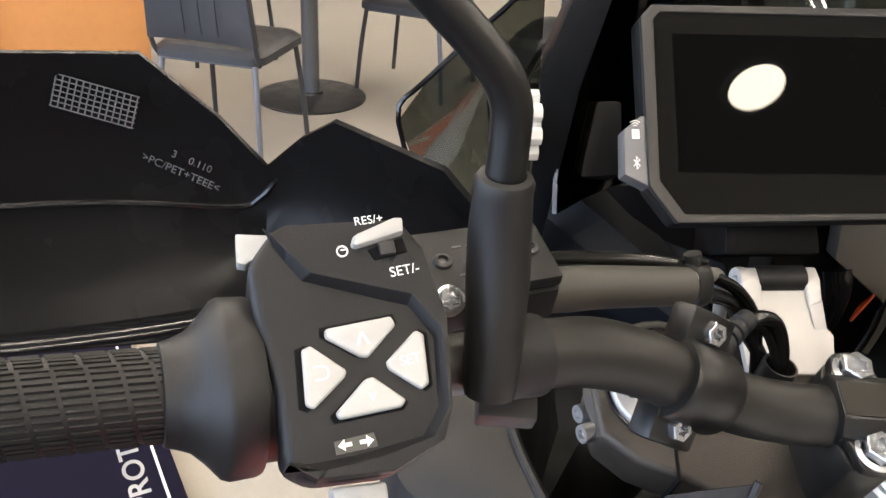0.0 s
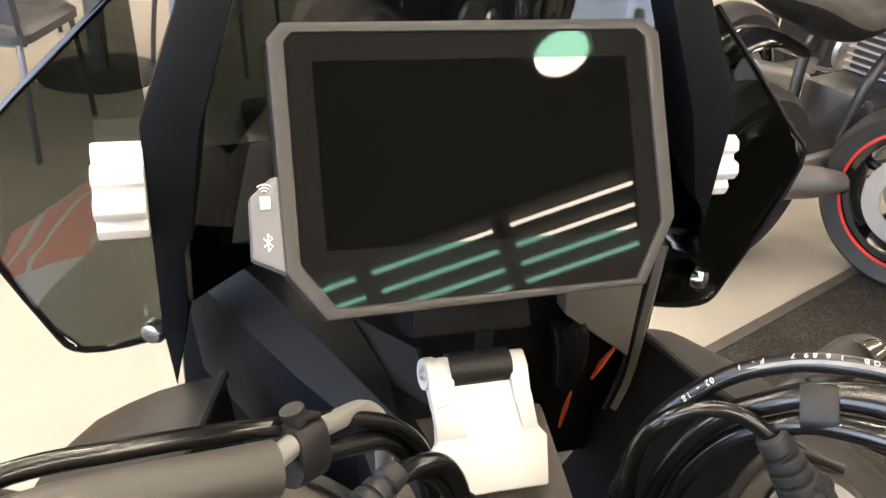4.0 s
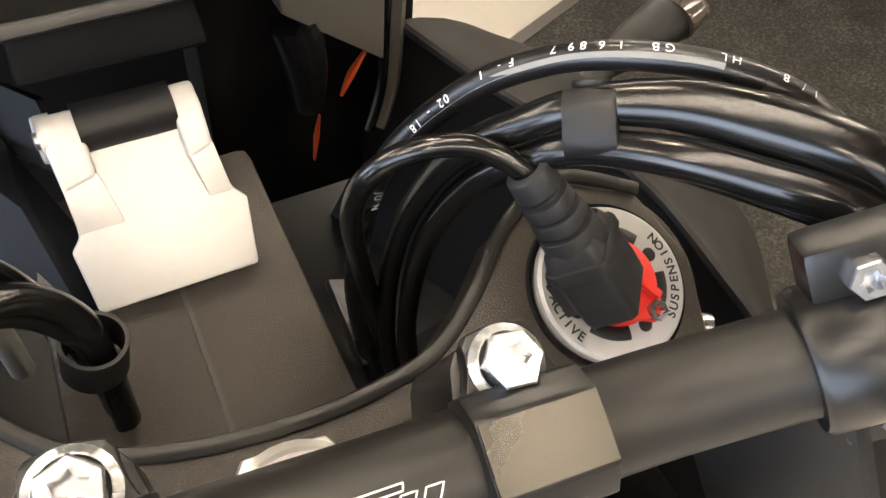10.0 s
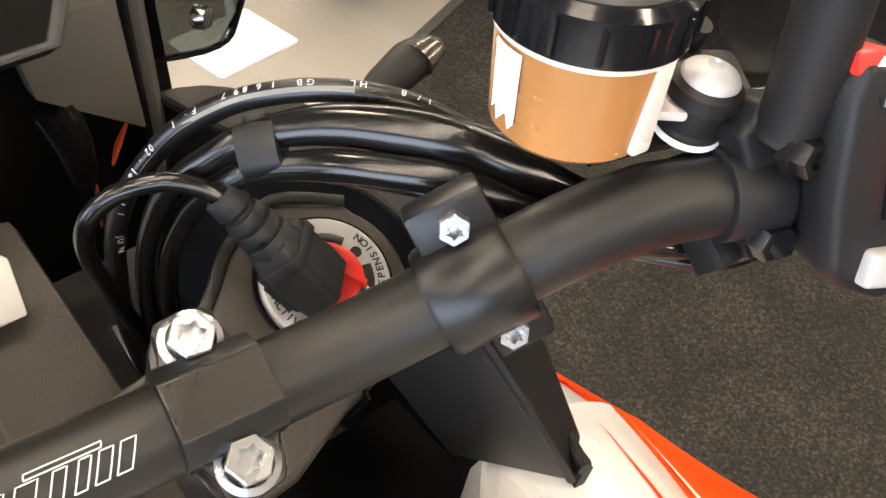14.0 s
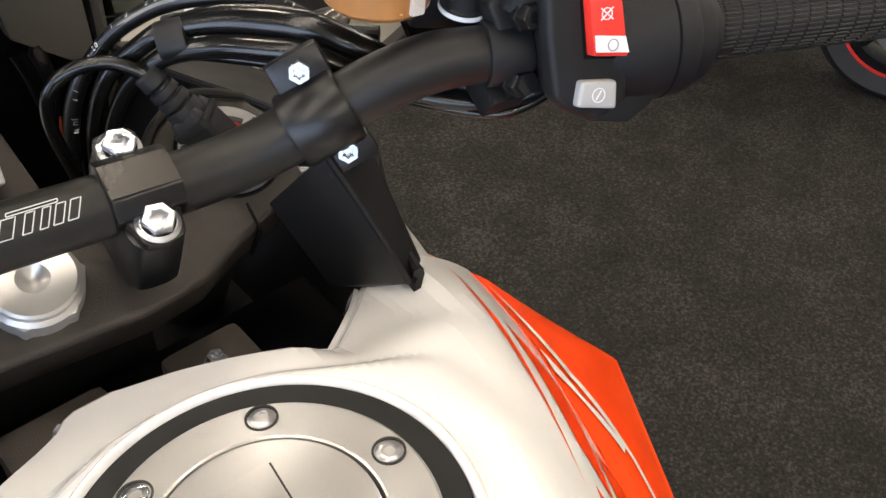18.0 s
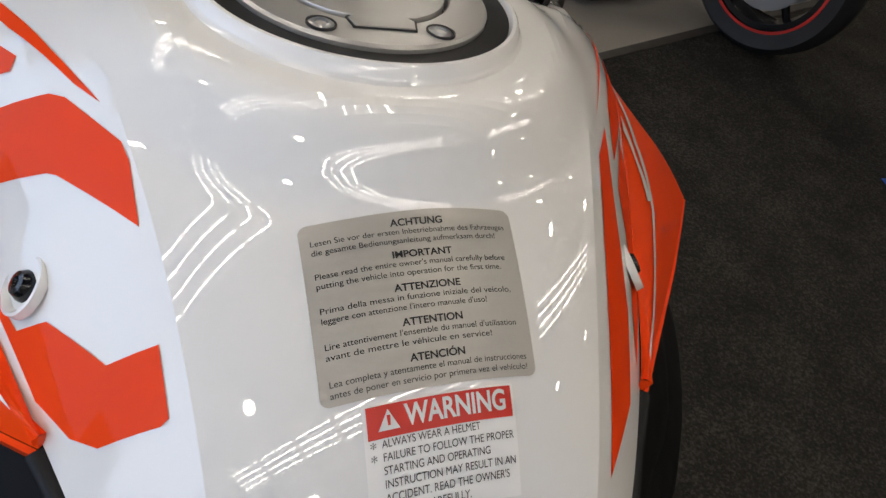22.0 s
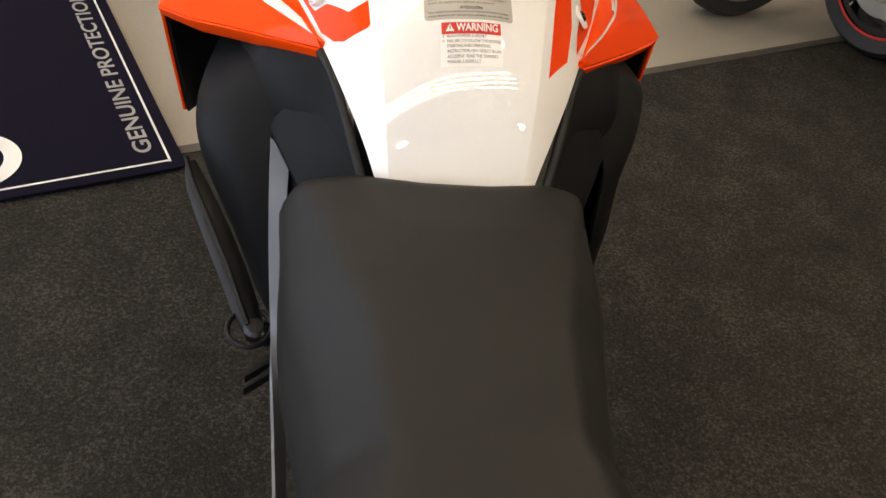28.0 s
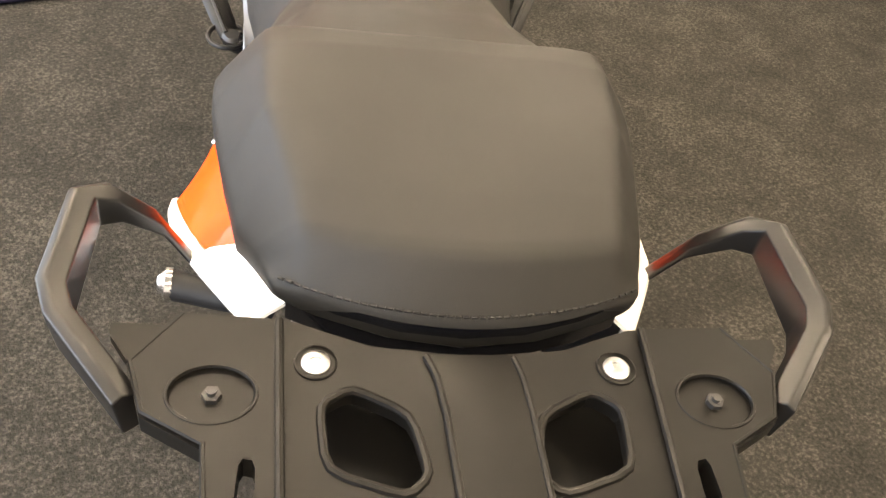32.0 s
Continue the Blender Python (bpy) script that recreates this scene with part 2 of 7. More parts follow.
# ---- shapes ----
class G:
    """Vertices and faces of one mesh."""

    def __init__(self):
        self.v, self.f = [], []

    def add(self, vs, fs, m=None):
        k = len(self.v)
        self.v += [tuple(m @ Vector(p)) if m else tuple(p) for p in vs]
        self.f += [tuple(i + k for i in q) for q in fs]
        return self

    def box(self, c, s, m=None):
        x, y, z = (a / 2 for a in s)
        vs = [(c[0] + i * x, c[1] + j * y, c[2] + k * z) for i in (-1, 1) for j in (-1, 1) for k in (-1, 1)]
        return self.add(vs, [(0, 1, 3, 2), (4, 6, 7, 5), (0, 4, 5, 1), (2, 3, 7, 6), (0, 2, 6, 4), (1, 5, 7, 3)], m)

    def cyl(self, p0, p1, r0, r1=None, n=20, m=None):
        r1 = r0 if r1 is None else r1
        p0, p1 = Vector(p0), Vector(p1)
        q = (p1 - p0).to_track_quat("Z", "Y")
        vs = []
        for p, r in ((p0, r0), (p1, r1)):
            vs += [p + q @ Vector((r * math.cos(a), r * math.sin(a), 0)) for a in (2 * math.pi * i / n for i in range(n))]
        fs = [(i, (i + 1) % n, n + (i + 1) % n, n + i) for i in range(n)] + [tuple(range(n))[::-1], tuple(range(n, 2 * n))]
        return self.add(vs, fs, m)

    def rev(self, prof, m=None, n=36):
        """Turned round z: prof holds (radius, height), from the axis or open."""
        vs, fs, rings = [], [], []
        for r, h in prof:
            if r < 1e-6:
                rings.append([len(vs)])
                vs.append((0, 0, h))
            else:
                rings.append(list(range(len(vs), len(vs) + n)))
                vs += [(r * math.cos(2 * math.pi * i / n), r * math.sin(2 * math.pi * i / n), h) for i in range(n)]
        for a, b in zip(rings, rings[1:]):
            for i in range(n):
                j = (i + 1) % n
                if len(a) == 1 and len(b) > 1:
                    fs.append((a[0], b[i], b[j]))
                elif len(b) == 1 and len(a) > 1:
                    fs.append((a[i], b[0], a[j]))
                elif len(a) > 1:
                    fs.append((a[i], b[i], b[j], a[j]))
        return self.add(vs, fs, m)

    def prism(self, poly, h0, h1, m=None):
        n = len(poly)
        vs = [(x, y, h0) for x, y in poly] + [(x, y, h1) for x, y in poly]
        fs = [(i, (i + 1) % n, n + (i + 1) % n, n + i) for i in range(n)] + [tuple(range(n))[::-1], tuple(range(n, 2 * n))]
        return self.add(vs, fs, m)

    def tube(self, pts, r, n=10, steps=6, m=None, squash=1.0):
        pts = smooth_line(pts, steps)
        rs = r if isinstance(r, (list, tuple)) else [r]
        rr = [float(np.interp(i / (len(pts) - 1) * (len(rs) - 1), range(len(rs)), rs)) for i in range(len(pts))] if len(rs) > 1 else [rs[0]] * len(pts)
        vs, fs = [], []
        side = None
        for i, p in enumerate(pts):
            d = (pts[min(i + 1, len(pts) - 1)] - pts[max(i - 1, 0)]).normalized()
            if side is None:
                side = d.cross(Vector((0, 0, 1)) if abs(d.z) < 0.9 else Vector((1, 0, 0))).normalized()
            side = (side - d * side.dot(d)).normalized()
            up = side.cross(d)
            vs += [p + (side * math.cos(2 * math.pi * k / n) + up * math.sin(2 * math.pi * k / n) * squash) * rr[i] for k in range(n)]
        for i in range(len(pts) - 1):
            fs += [(i * n + k, i * n + (k + 1) % n, (i + 1) * n + (k + 1) % n, (i + 1) * n + k) for k in range(n)]
        fs += [tuple(range(n))[::-1], tuple(range((len(pts) - 1) * n, len(pts) * n))]
        return self.add(vs, fs, m)

    def shell(self, rows, th, m=None):
        """A sheet through rows of points, th thick towards its back."""
        a = np.array([[tuple(p) for p in r] for r in rows], float)
        du = np.gradient(a, axis=0)
        dv = np.gradient(a, axis=1)
        nn = np.cross(dv, du)
        nn /= np.maximum(np.linalg.norm(nn, axis=2, keepdims=True), 1e-9)
        b = a - nn * th
        h, w = a.shape[:2]
        vs = [tuple(p) for p in a.reshape(-1, 3)] + [tuple(p) for p in b.reshape(-1, 3)]
        k, fs = h * w, []
        for i in range(h - 1):
            for j in range(w - 1):
                q = (i * w + j, i * w + j + 1, (i + 1) * w + j + 1, (i + 1) * w + j)
                fs += [q, tuple(x + k for x in q[::-1])]
        rim = [j for j in range(w)] + [i * w + w - 1 for i in range(1, h)] + [(h - 1) * w + j for j in range(w - 2, -1, -1)] + [i * w for i in range(h - 2, 0, -1)]
        fs += [(rim[i], rim[(i + 1) % len(rim)], rim[(i + 1) % len(rim)] + k, rim[i] + k) for i in range(len(rim))]
        return self.add(vs, fs, m)

    def loft(self, rings, m=None, caps=True):
        """Closed rings of equal length, joined one to the next."""
        n, vs, fs = len(rings[0]), [p for r in rings for p in r], []
        for i in range(len(rings) - 1):
            fs += [(i * n + k, i * n + (k + 1) % n, (i + 1) * n + (k + 1) % n, (i + 1) * n + k) for k in range(n)]
        if caps:
            fs += [tuple(range(n))[::-1], tuple(range((len(rings) - 1) * n, len(rings) * n))]
        return self.add(vs, fs, m)


def smooth_line(pts, steps=6):
    pts = [Vector(p) for p in pts]
    if len(pts) < 3 or steps < 2:
        return pts
    out = []
    for i in range(len(pts) - 1):
        p0, p1, p2, p3 = pts[max(i - 1, 0)], pts[i], pts[i + 1], pts[min(i + 2, len(pts) - 1)]
        for s in range(steps):
            t = s / steps
            out.append(0.5 * (2 * p1 + (p2 - p0) * t + (2 * p0 - 5 * p1 + 4 * p2 - p3) * t * t + (3 * p1 - p0 - 3 * p2 + p3) * t ** 3))
    return out + [pts[-1]]


def mesh_of(name, g, material, bevel=0.0, segs=2, sharp=38, fix=True):
    me = bpy.data.meshes.new(name)
    if isinstance(g, G):
        bm = bmesh.new()
        vs = [bm.verts.new(p) for p in g.v]
        for q in g.f:
            try:
                bm.faces.new([vs[i] for i in q])
            except ValueError:
                pass
    else:
        bm = g
    if fix:
        bmesh.ops.recalc_face_normals(bm, faces=bm.faces)
    if bevel:
        es = [e for e in bm.edges if len(e.link_faces) == 2 and e.calc_face_angle(0) > radians(28)]
        bmesh.ops.bevel(bm, geom=es, offset=bevel, segments=segs, profile=0.6, affect="EDGES", clamp_overlap=True)
    bm.to_mesh(me)
    bm.free()
    me.materials.append(material)
    me.polygons.foreach_set("use_smooth", [True] * len(me.polygons))
    me.set_sharp_from_angle(angle=radians(sharp))
    return me


def part(name, g, material, parent, label="", m=None, bevel=0.0, segs=2, sharp=38, fix=True):
    ob = new(name, mesh_of(name, g, material, bevel, segs, sharp, fix))
    ob.parent = parent
    if m is not None:
        ob.matrix_basis = m
    return tagged(ob, label)


def thing(name, label, category, m=None, group="", kind=""):
    ob = new(name)
    ob.empty_display_size = 0.05
    if m is not None:
        ob.matrix_basis = m
    return tagged(ob, label, category, group, kind)


def solid(name, g, material, label, category, m=None, bevel=0.0, group="", kind="", fix=True):
    ob = new(name, mesh_of(name, g, material, bevel, fix=fix))
    if m is not None:
        ob.matrix_basis = m
    return tagged(ob, label, category, group, kind)


def frame_of(o, z, x=(1, 0, 0)):
    """A pose at o whose z axis points along z and whose x axis lies near x."""
    z = Vector(z).normalized()
    x = Vector(x)
    if abs(x.normalized().dot(z)) > 0.999:
        x = Vector((0, 1, 0))
    x = (x - z * x.dot(z)).normalized()
    y = z.cross(x)
    return Matrix.Translation(o) @ Matrix((x, y, z)).transposed().to_4x4()


def words(text, size, bold=0.0, align="CENTER"):
    """A text as flat triangles: points in its own plane, and faces."""
    c = bpy.data.curves.new("words", "FONT")
    c.body, c.size, c.align_x, c.align_y, c.offset = text, size, align, "CENTER", bold
    ob = bpy.data.objects.new("words", c)
    scene.collection.objects.link(ob)
    dg = bpy.context.evaluated_depsgraph_get()
    me = bpy.data.meshes.new_from_object(ob.evaluated_get(dg))
    vs, fs = [tuple(v.co) for v in me.vertices], [tuple(p.vertices) for p in me.polygons]
    bpy.data.objects.remove(ob)
    bpy.data.curves.remove(c)
    bpy.data.meshes.remove(me)
    return vs, fs


def hull(pts):
    bm = bmesh.new()
    vs = [bm.verts.new(p) for p in pts]
    r = bmesh.ops.convex_hull(bm, input=vs)
    bmesh.ops.delete(bm, geom=list({v for v in r["geom_interior"] + r["geom_unused"] if isinstance(v, bmesh.types.BMVert)}), context="VERTS")
    return bm


def torx_bolt(parent, m, r=0.0075, name="bolt", h=0.006, flange=True):
    """Flanged hex bolt with a six-lobed socket, its head along +z."""
    g = G()
    if flange:
        g.rev([(0, -0.004), (r * 1.28, -0.004), (r * 1.30, 0.0), (r * 1.05, 0.0014), (r * 1.0, 0.0014)], n=28)
    hexa = [(r * math.cos(radians(60 * i + 30)), r * math.sin(radians(60 * i + 30))) for i in range(6)]
    star = [((r * 0.60 if i % 2 else r * 0.40) * math.cos(radians(30 * i)), (r * 0.60 if i % 2 else r * 0.40) * math.sin(radians(30 * i))) for i in range(12)]
    hx = []
    for i in range(12):
        a, b = hexa[(i // 2 + 5) % 6], hexa[(i // 2) % 6]
        hx.append(b if i % 2 == 1 and False else (Vector(a).lerp(Vector(b), 0.5) if i % 2 == 0 else Vector(b)))
    outer = [(p[0], p[1]) for p in hx]
    rings = [[(x, y, 0.0012) for x, y in outer], [(x, y, h) for x, y in outer], [(x * 0.93, y * 0.93, h + 0.0006) for x, y in outer],
             [(x, y, h + 0.0006) for x, y in star], [(x * 0.95, y * 0.95, h - 0.0035) for x, y in star]]
    g.loft(rings)
    return part(name, g, BOLT, parent, m=m, sharp=25)

# ---- the room ----
U = Vector((0.92, 0.39, 0)).normalized()      # the room's long direction
V = Vector((-U.y, U.x, 0))
ROOM = Matrix.Translation((0.6, 0.4, 0)) @ Matrix((U, V, (0, 0, 1))).transposed().to_4x4()


def wall(name, c, s, label, material=WALL):
    return solid(name, G().box(c, s), material, label, "wall", ROOM, kind="structure")


solid("floor", G().box((0, 2, -0.05), (15, 13, 0.1)), CONCRETE, "pale mottled screed floor of the showroom", "floor", ROOM, kind="structure")
# ceiling out of view, its dark colour keeps the blacks deep
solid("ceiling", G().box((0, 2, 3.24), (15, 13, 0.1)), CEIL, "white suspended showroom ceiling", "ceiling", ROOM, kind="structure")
wall("wall_east", (7.4, 2, 1.6), (0.2, 13, 3.2), "plain pale showroom wall")
wall("wall_south", (0, -4.6, 1.6), (15, 0.2, 3.2), "plain pale showroom wall behind the bikes")
wall("wall_north", (0, 8.4, 1.6), (15, 0.2, 3.2), "plain pale far showroom wall")
wx = -4.8
wall("wall_west", (wx, 2, 0.2), (0.2, 13, 0.4), "low pale wall under the shop windows")
wall("wall_west_head", (wx, 2, 3.0), (0.2, 13, 0.4), "pale wall over the shop windows")
for k, yy in enumerate((-4.1, -1.6, 0.9, 3.4, 5.9, 8.1)):
    wall("wall_west_pier", (wx, yy, 1.6), (0.2, 0.5, 2.4), "pale pier between the shop windows")
area_lamp("window_daylight", ROOM @ look((-4.65, 2.0, 1.6), (0, 2.0, 1.3)), 11.0, 2.4, 320, (0.66, 0.83, 1.0))

# carpet with its bound front edge
CARPETM = Matrix.Translation((-0.48, 0.915, 0)) @ Matrix.Rotation(radians(22.6), 4, "Z")     # along the carpet's front edge
solid("carpet", G().box((0.5, -2.6, 0.004), (11, 5.2, 0.012)), CARPET, "charcoal speckled needle-felt carpet", "carpet", CARPETM, kind="structure")
solid("carpet_edge_trim", G().box((0.5, 0.012, 0.006), (11, 0.035, 0.016)), mat("dark_edge_strip", (0.05, 0.045, 0.04), 0.6), "dark rubber strip along the carpet's edge", "edge trim", CARPETM, kind="structure")


# ceiling lights: pairs of square recessed luminaires with four tubes each
TUBE = glow("lit_tube", (1.0, 0.88, 0.66), 55.0)


def luminaire(m):
    lum = thing("ceiling_luminaire", "lit recessed ceiling luminaire with four bare tubes", "ceiling light", m, group="ceiling luminaires")
    # tray coloured near black so only the tubes show in reflections
    g = G().box((0, 0, -0.004), (0.60, 0.60, 0.008))
    part("tray", g, mat("white_tray", (0.05, 0.05, 0.05), 0.6, vary=0.02) if "white_tray" not in bpy.data.materials else bpy.data.materials["white_tray"], lum)
    for i in range(4):
        y = (i - 1.5) * 0.145
        part("tube", G().cyl((-0.27, y, -0.03), (0.27, y, -0.03), 0.0085, n=8), TUBE, lum)
    return lum


LAMP_Z = 3.185
first = spot = None
for i in range(-2, 3):
    for j in range(-2, 4):
        base = Vector((1.08, -1.93, LAMP_Z)) - V * 0.12 + U * (5.2 * i) + V * (2.45 * j)
        for k in range(6):
            at = base + U * (0.31 - 0.62 * k)
            loc = ROOM.inverted() @ at
            if -4.3 < loc.x < 7 and -4.2 < loc.y < 8:
                m = Matrix.Translation(at) @ ROOM.to_3x3().to_4x4()
                first = copy_thing(first, m) if first else luminaire(m)
        for k in range(2):
            at = Vector((1.09, -0.97, 3.19)) + U * (5.2 * i + 2.6 * k) + V * (2.45 * j)
            loc = ROOM.inverted() @ at
            if not (-4.3 < loc.x < 7 and -4.2 < loc.y < 8):
                continue
            if spot is None:
                spot = thing("ceiling_spot", "round lit downlight in the ceiling", "ceiling light", Matrix.Translation(at), group="ceiling downlights")
                part("rim", G().rev([(0.102, 0), (0.125, 0), (0.125, -0.012), (0.102, -0.012), (0.102, 0)]), WHITEPLATE, spot)
                part("lamp", G().rev([(0, -0.004), (0.100, -0.004), (0.100, -0.001), (0, -0.001)]), glow("lit_lamp", (1.0, 0.88, 0.60), 100.0), spot)
            else:
                copy_thing(spot, Matrix.Translation(at))

# ---- the motorcycle ----
bike = thing("motorcycle", "white and orange adventure motorcycle standing upright on charcoal carpet", "motorcycle")
STEER = UP @ Matrix.Translation((-0.008, 0.205, -0.01)) @ Matrix.Rotation(radians(-5.8), 4, Vector((0, -0.438, 0.899))) @ Matrix.Translation((0, -0.205, 0.01))

# tank cover: centre line, crease and outer edge, section by section from the seat forwards
TY = [-0.320, -0.307, -0.285, -0.24, -0.20, -0.169, -0.124, -0.066, -0.02, 0.03, 0.08, 0.12, 0.157]
TC = [-0.228, -0.203, -0.163, -0.096, -0.066, -0.045, -0.020, -0.007, -0.004, -0.010, -0.024, -0.044, -0.064]
KX = [0.072, 0.075, 0.080, 0.086, 0.091, 0.095, 0.104, 0.118, 0.130, 0.143, 0.156, 0.167, 0.176]
KZ = [-0.230, -0.206, -0.170, -0.112, -0.086, -0.066, -0.044, -0.026, -0.021, -0.024, -0.036, -0.053, -0.074]
OX = [0.079, 0.086, 0.098, 0.122, 0.138, 0.150, 0.168, 0.188, 0.205, 0.225, 0.245, 0.257, 0.266]
OZ = [-0.236, -0.212, -0.186, -0.158, -0.142, -0.130, -0.124, -0.120, -0.116, -0.116, -0.120, -0.127, -0.135]
CAPTILT = -0.10


FINE = np.linspace(TY[0] - 0.06, TY[-1] + 0.06, 600)


def fair(ks):
    """The sections' values as one fair curve."""
    ks = np.array(ks)
    v = np.interp(FINE, TY, ks)
    lo, hi = FINE < TY[0], FINE > TY[-1]
    v[lo] = ks[0] + (FINE[lo] - TY[0]) * (ks[1] - ks[0]) / (TY[1] - TY[0])
    v[hi] = ks[-1] + (FINE[hi] - TY[-1]) * (ks[-1] - ks[-2]) / (TY[-1] - TY[-2])
    w = np.exp(-0.5 * ((FINE - FINE[300]) / 0.030) ** 2)[200:401]
    return np.convolve(np.pad(v, 100, mode="edge"), w / w.sum(), mode="valid")


FAIR = [(q, fair(q)) for q in (TC, KX, KZ, OX, OZ)]


def lerp_smooth(y, ks):
    return float(np.interp(y, FINE, next(f for q, f in FAIR if q is ks)))


def step01(a, b, x):
    t = min(1.0, max(0.0, (x - a) / (b - a)))     # a may lie above b
    return t * t * t * (10 - 15 * t + 6 * t * t)


def tank_z(x, y):
    edge = front_y(x)
    x = abs(x)
    c, kx, kz, ox, oz = (lerp_smooth(y, q) for q in (TC, KX, KZ, OX, OZ))
    if x <= kx:
        z = c + (kz - c) * (x / kx) ** 2.3
    else:
        t = (x - kx) / (ox - kx)
        q = 0.36 + 0.40 * (1 - step01(-0.12, 0.02, y))      # a crisp crease behind the filler, round before it
        z = kz + (oz - kz) * (q * t + (1 - q) * t * t)
    w = 1 - step01(0.095 - 0.009 * step01(0.03, 0.08, y), 0.146 - 0.032 * step01(0.03, 0.08, y), math.hypot(x, y))
    z = z + (CAPTILT * y - 0.006 - z) * w
    # hollow between the filler's boss and the horn, and the edge rolled down towards the trough
    z -= 0.017 * step01(0.045, 0.115, y) * step01(0.075, 0.110, x) * (1 - step01(0.150, 0.190, x))
    if x < 0.17:
        z -= 0.006 * step01(0.009, 0.0, edge - y) ** 2
    return z


def front_y(x):
    """How far forwards the cover reaches: a bowed edge before the filler, then out along the horns."""
    return float(np.interp(x, [-0.1635, -0.145, -0.125, -0.105, -0.09, -0.066, -0.046, -0.034, -0.024, 0.0, 0.03, 0.055, 0.075, 0.09, 0.105, 0.125, 0.145, 0.1635],
                           [0.157, 0.139, 0.124, 0.112, 0.116, 0.133, 0.143, 0.151, 0.165, 0.164, 0.149, 0.131, 0.114, 0.104, 0.106, 0.122, 0.139, 0.157]))


def tank_rows(sign):
    rows = []
    for i in range(120):
        y = -0.320 + (0.157 + 0.320) * i / 119
        kx, ox = lerp_smooth(y, KX), lerp_smooth(y, OX)
        xs = [kx * j / 26 for j in range(26)] + [kx + (ox - kx) * j / 8 for j in range(9)]
        row = []
        for x in xs:
            yy = y if y < 0.03 else 0.03 + (y - 0.03) * (front_y(sign * x) - 0.03) / 0.127
            row.append((sign * x, yy, tank_z(sign * x, yy)))
        rows.append(row)
    return rows


tank = part("tank_cover", G().shell(tank_rows(1), 0.003), WHITE, bike, "glossy white tank cover", UP, sharp=9)
part("tank_cover_half", G().shell(tank_rows(-1), -0.003), WHITE, tank, sharp=9)


def drape(poly, lift=0.0008, cell=0.008):
    """A flat outline in plan, cut small and laid on the tank."""
    bm = bmesh.new()
    bm.faces.new([bm.verts.new((x, y, 0)) for x, y in poly])
    xs, ys = [p[0] for p in poly], [p[1] for p in poly]
    for axis, lo, hi in ((0, min(xs), max(xs)), (1, min(ys), max(ys))):
        c = math.ceil(lo / cell) * cell
        while c < hi:
            n = Vector((1, 0, 0)) if axis == 0 else Vector((0, 1, 0))
            bmesh.ops.bisect_plane(bm, geom=bm.verts[:] + bm.edges[:] + bm.faces[:], plane_co=n * c, plane_no=n)
            c += cell
    bmesh.ops.triangulate(bm, faces=bm.faces)
    for v in bm.verts:
        v.co.z = tank_z(v.co.x, v.co.y) + lift
    for f in bm.faces:
        f.normal_update()
        if f.normal.z < 0:
            f.normal_flip()
    return bm


for s in (1, -1):
    rows = [[(s * x, y, z) for x, y, z in r] for r in ([(0.190, 0.140, -0.068), (0.225, 0.145, -0.103), (0.258, 0.152, -0.134)], [(0.205, 0.175, -0.080), (0.240, 0.185, -0.112), (0.260, 0.195, -0.146)], [(0.225, 0.215, -0.092), (0.255, 0.225, -0.122), (0.260, 0.228, -0.158)])]
    part("tank_wing", G().shell(rows, 0.003 * s), WHITE, tank, "white wing ahead of the tank")

for s in (1, -1):
    rim = [(s * x, front_y(x), tank_z(x, front_y(x))) for x in (0.088, 0.095, 0.105, 0.115, 0.125, 0.135, 0.145, 0.155, 0.1635)]
    part("horn_wall", G().shell([[(x, y, z), (x * 0.985, y + 0.004, z - 0.012), (x * 0.97, y + 0.006, z - 0.045)] for x, y, z in rim], 0.003 * s), WHITE, tank, "white inner wall of the tank's horn")

# fuel filler
CAPM = UP @ frame_of((0, 0, 0.0), (0, -CAPTILT, 1))
part("filler_lip", G().rev([(0.081, -0.010), (0.081, 0.0010), (0.0820, 0.0024), (0.0838, 0.0024), (0.0853, 0.0010), (0.0865, -0.0030), (0.0885, -0.0058), (0.092, -0.0072), (0.097, -0.012)], n=96), WHITE, tank, m=UP.inverted() @ CAPM)
filler = part("fuel_cap_ring", G().rev([(0.0468, -0.004), (0.0468, 0.0035), (0.0478, 0.0042), (0.0665, 0.0030), (0.068, 0.0015), (0.068, -0.006)], n=96), CAPSILVER, bike, "satin silver fuel cap ring", CAPM)
part("rubber_seal", G().rev([(0.068, -0.006), (0.0683, -0.0005), (0.0805, -0.0005), (0.0812, -0.006)], n=96), RUBBER, filler, "black rubber seal ring")
lid = G()
N = 72
outline = []
for i in range(N):
    a = 2 * math.pi * i / N
    r = 0.0448
    x, y = r * math.sin(a), r * math.cos(a)
    outline.append((x, y))
# hinge tongue at the rear
idx = [i for i, p in enumerate(outline) if p[1] < -0.030 and abs(p[0]) < 0.0155]
lo, hi = idx[0], idx[-1]
outline = outline[:lo] + [(0.0150, -0.0412), (0.0175, -0.0440), (0.0158, -0.0525), (-0.0138, -0.0525), (-0.0155, -0.0440), (-0.0130, -0.0418)] + outline[hi + 1:]
lid.prism(outline, -0.004, 0.0052)
part("hinge_gap", G().prism([(0.0160, -0.0395), (0.0186, -0.0436), (0.0166, -0.0533), (-0.0146, -0.0533), (-0.0166, -0.0436), (-0.0140, -0.0395)], 0.0030, 0.0046), PRINTBLACK, filler)
part("lid", lid, CAPSILVER, filler, "round satin silver lid", bevel=0.0007)
part("lid_gap", G().rev([(0.0, -0.0045), (0.0462, -0.0045), (0.0462, -0.0038), (0, -0.0038)], n=64), PRINTBLACK, filler)
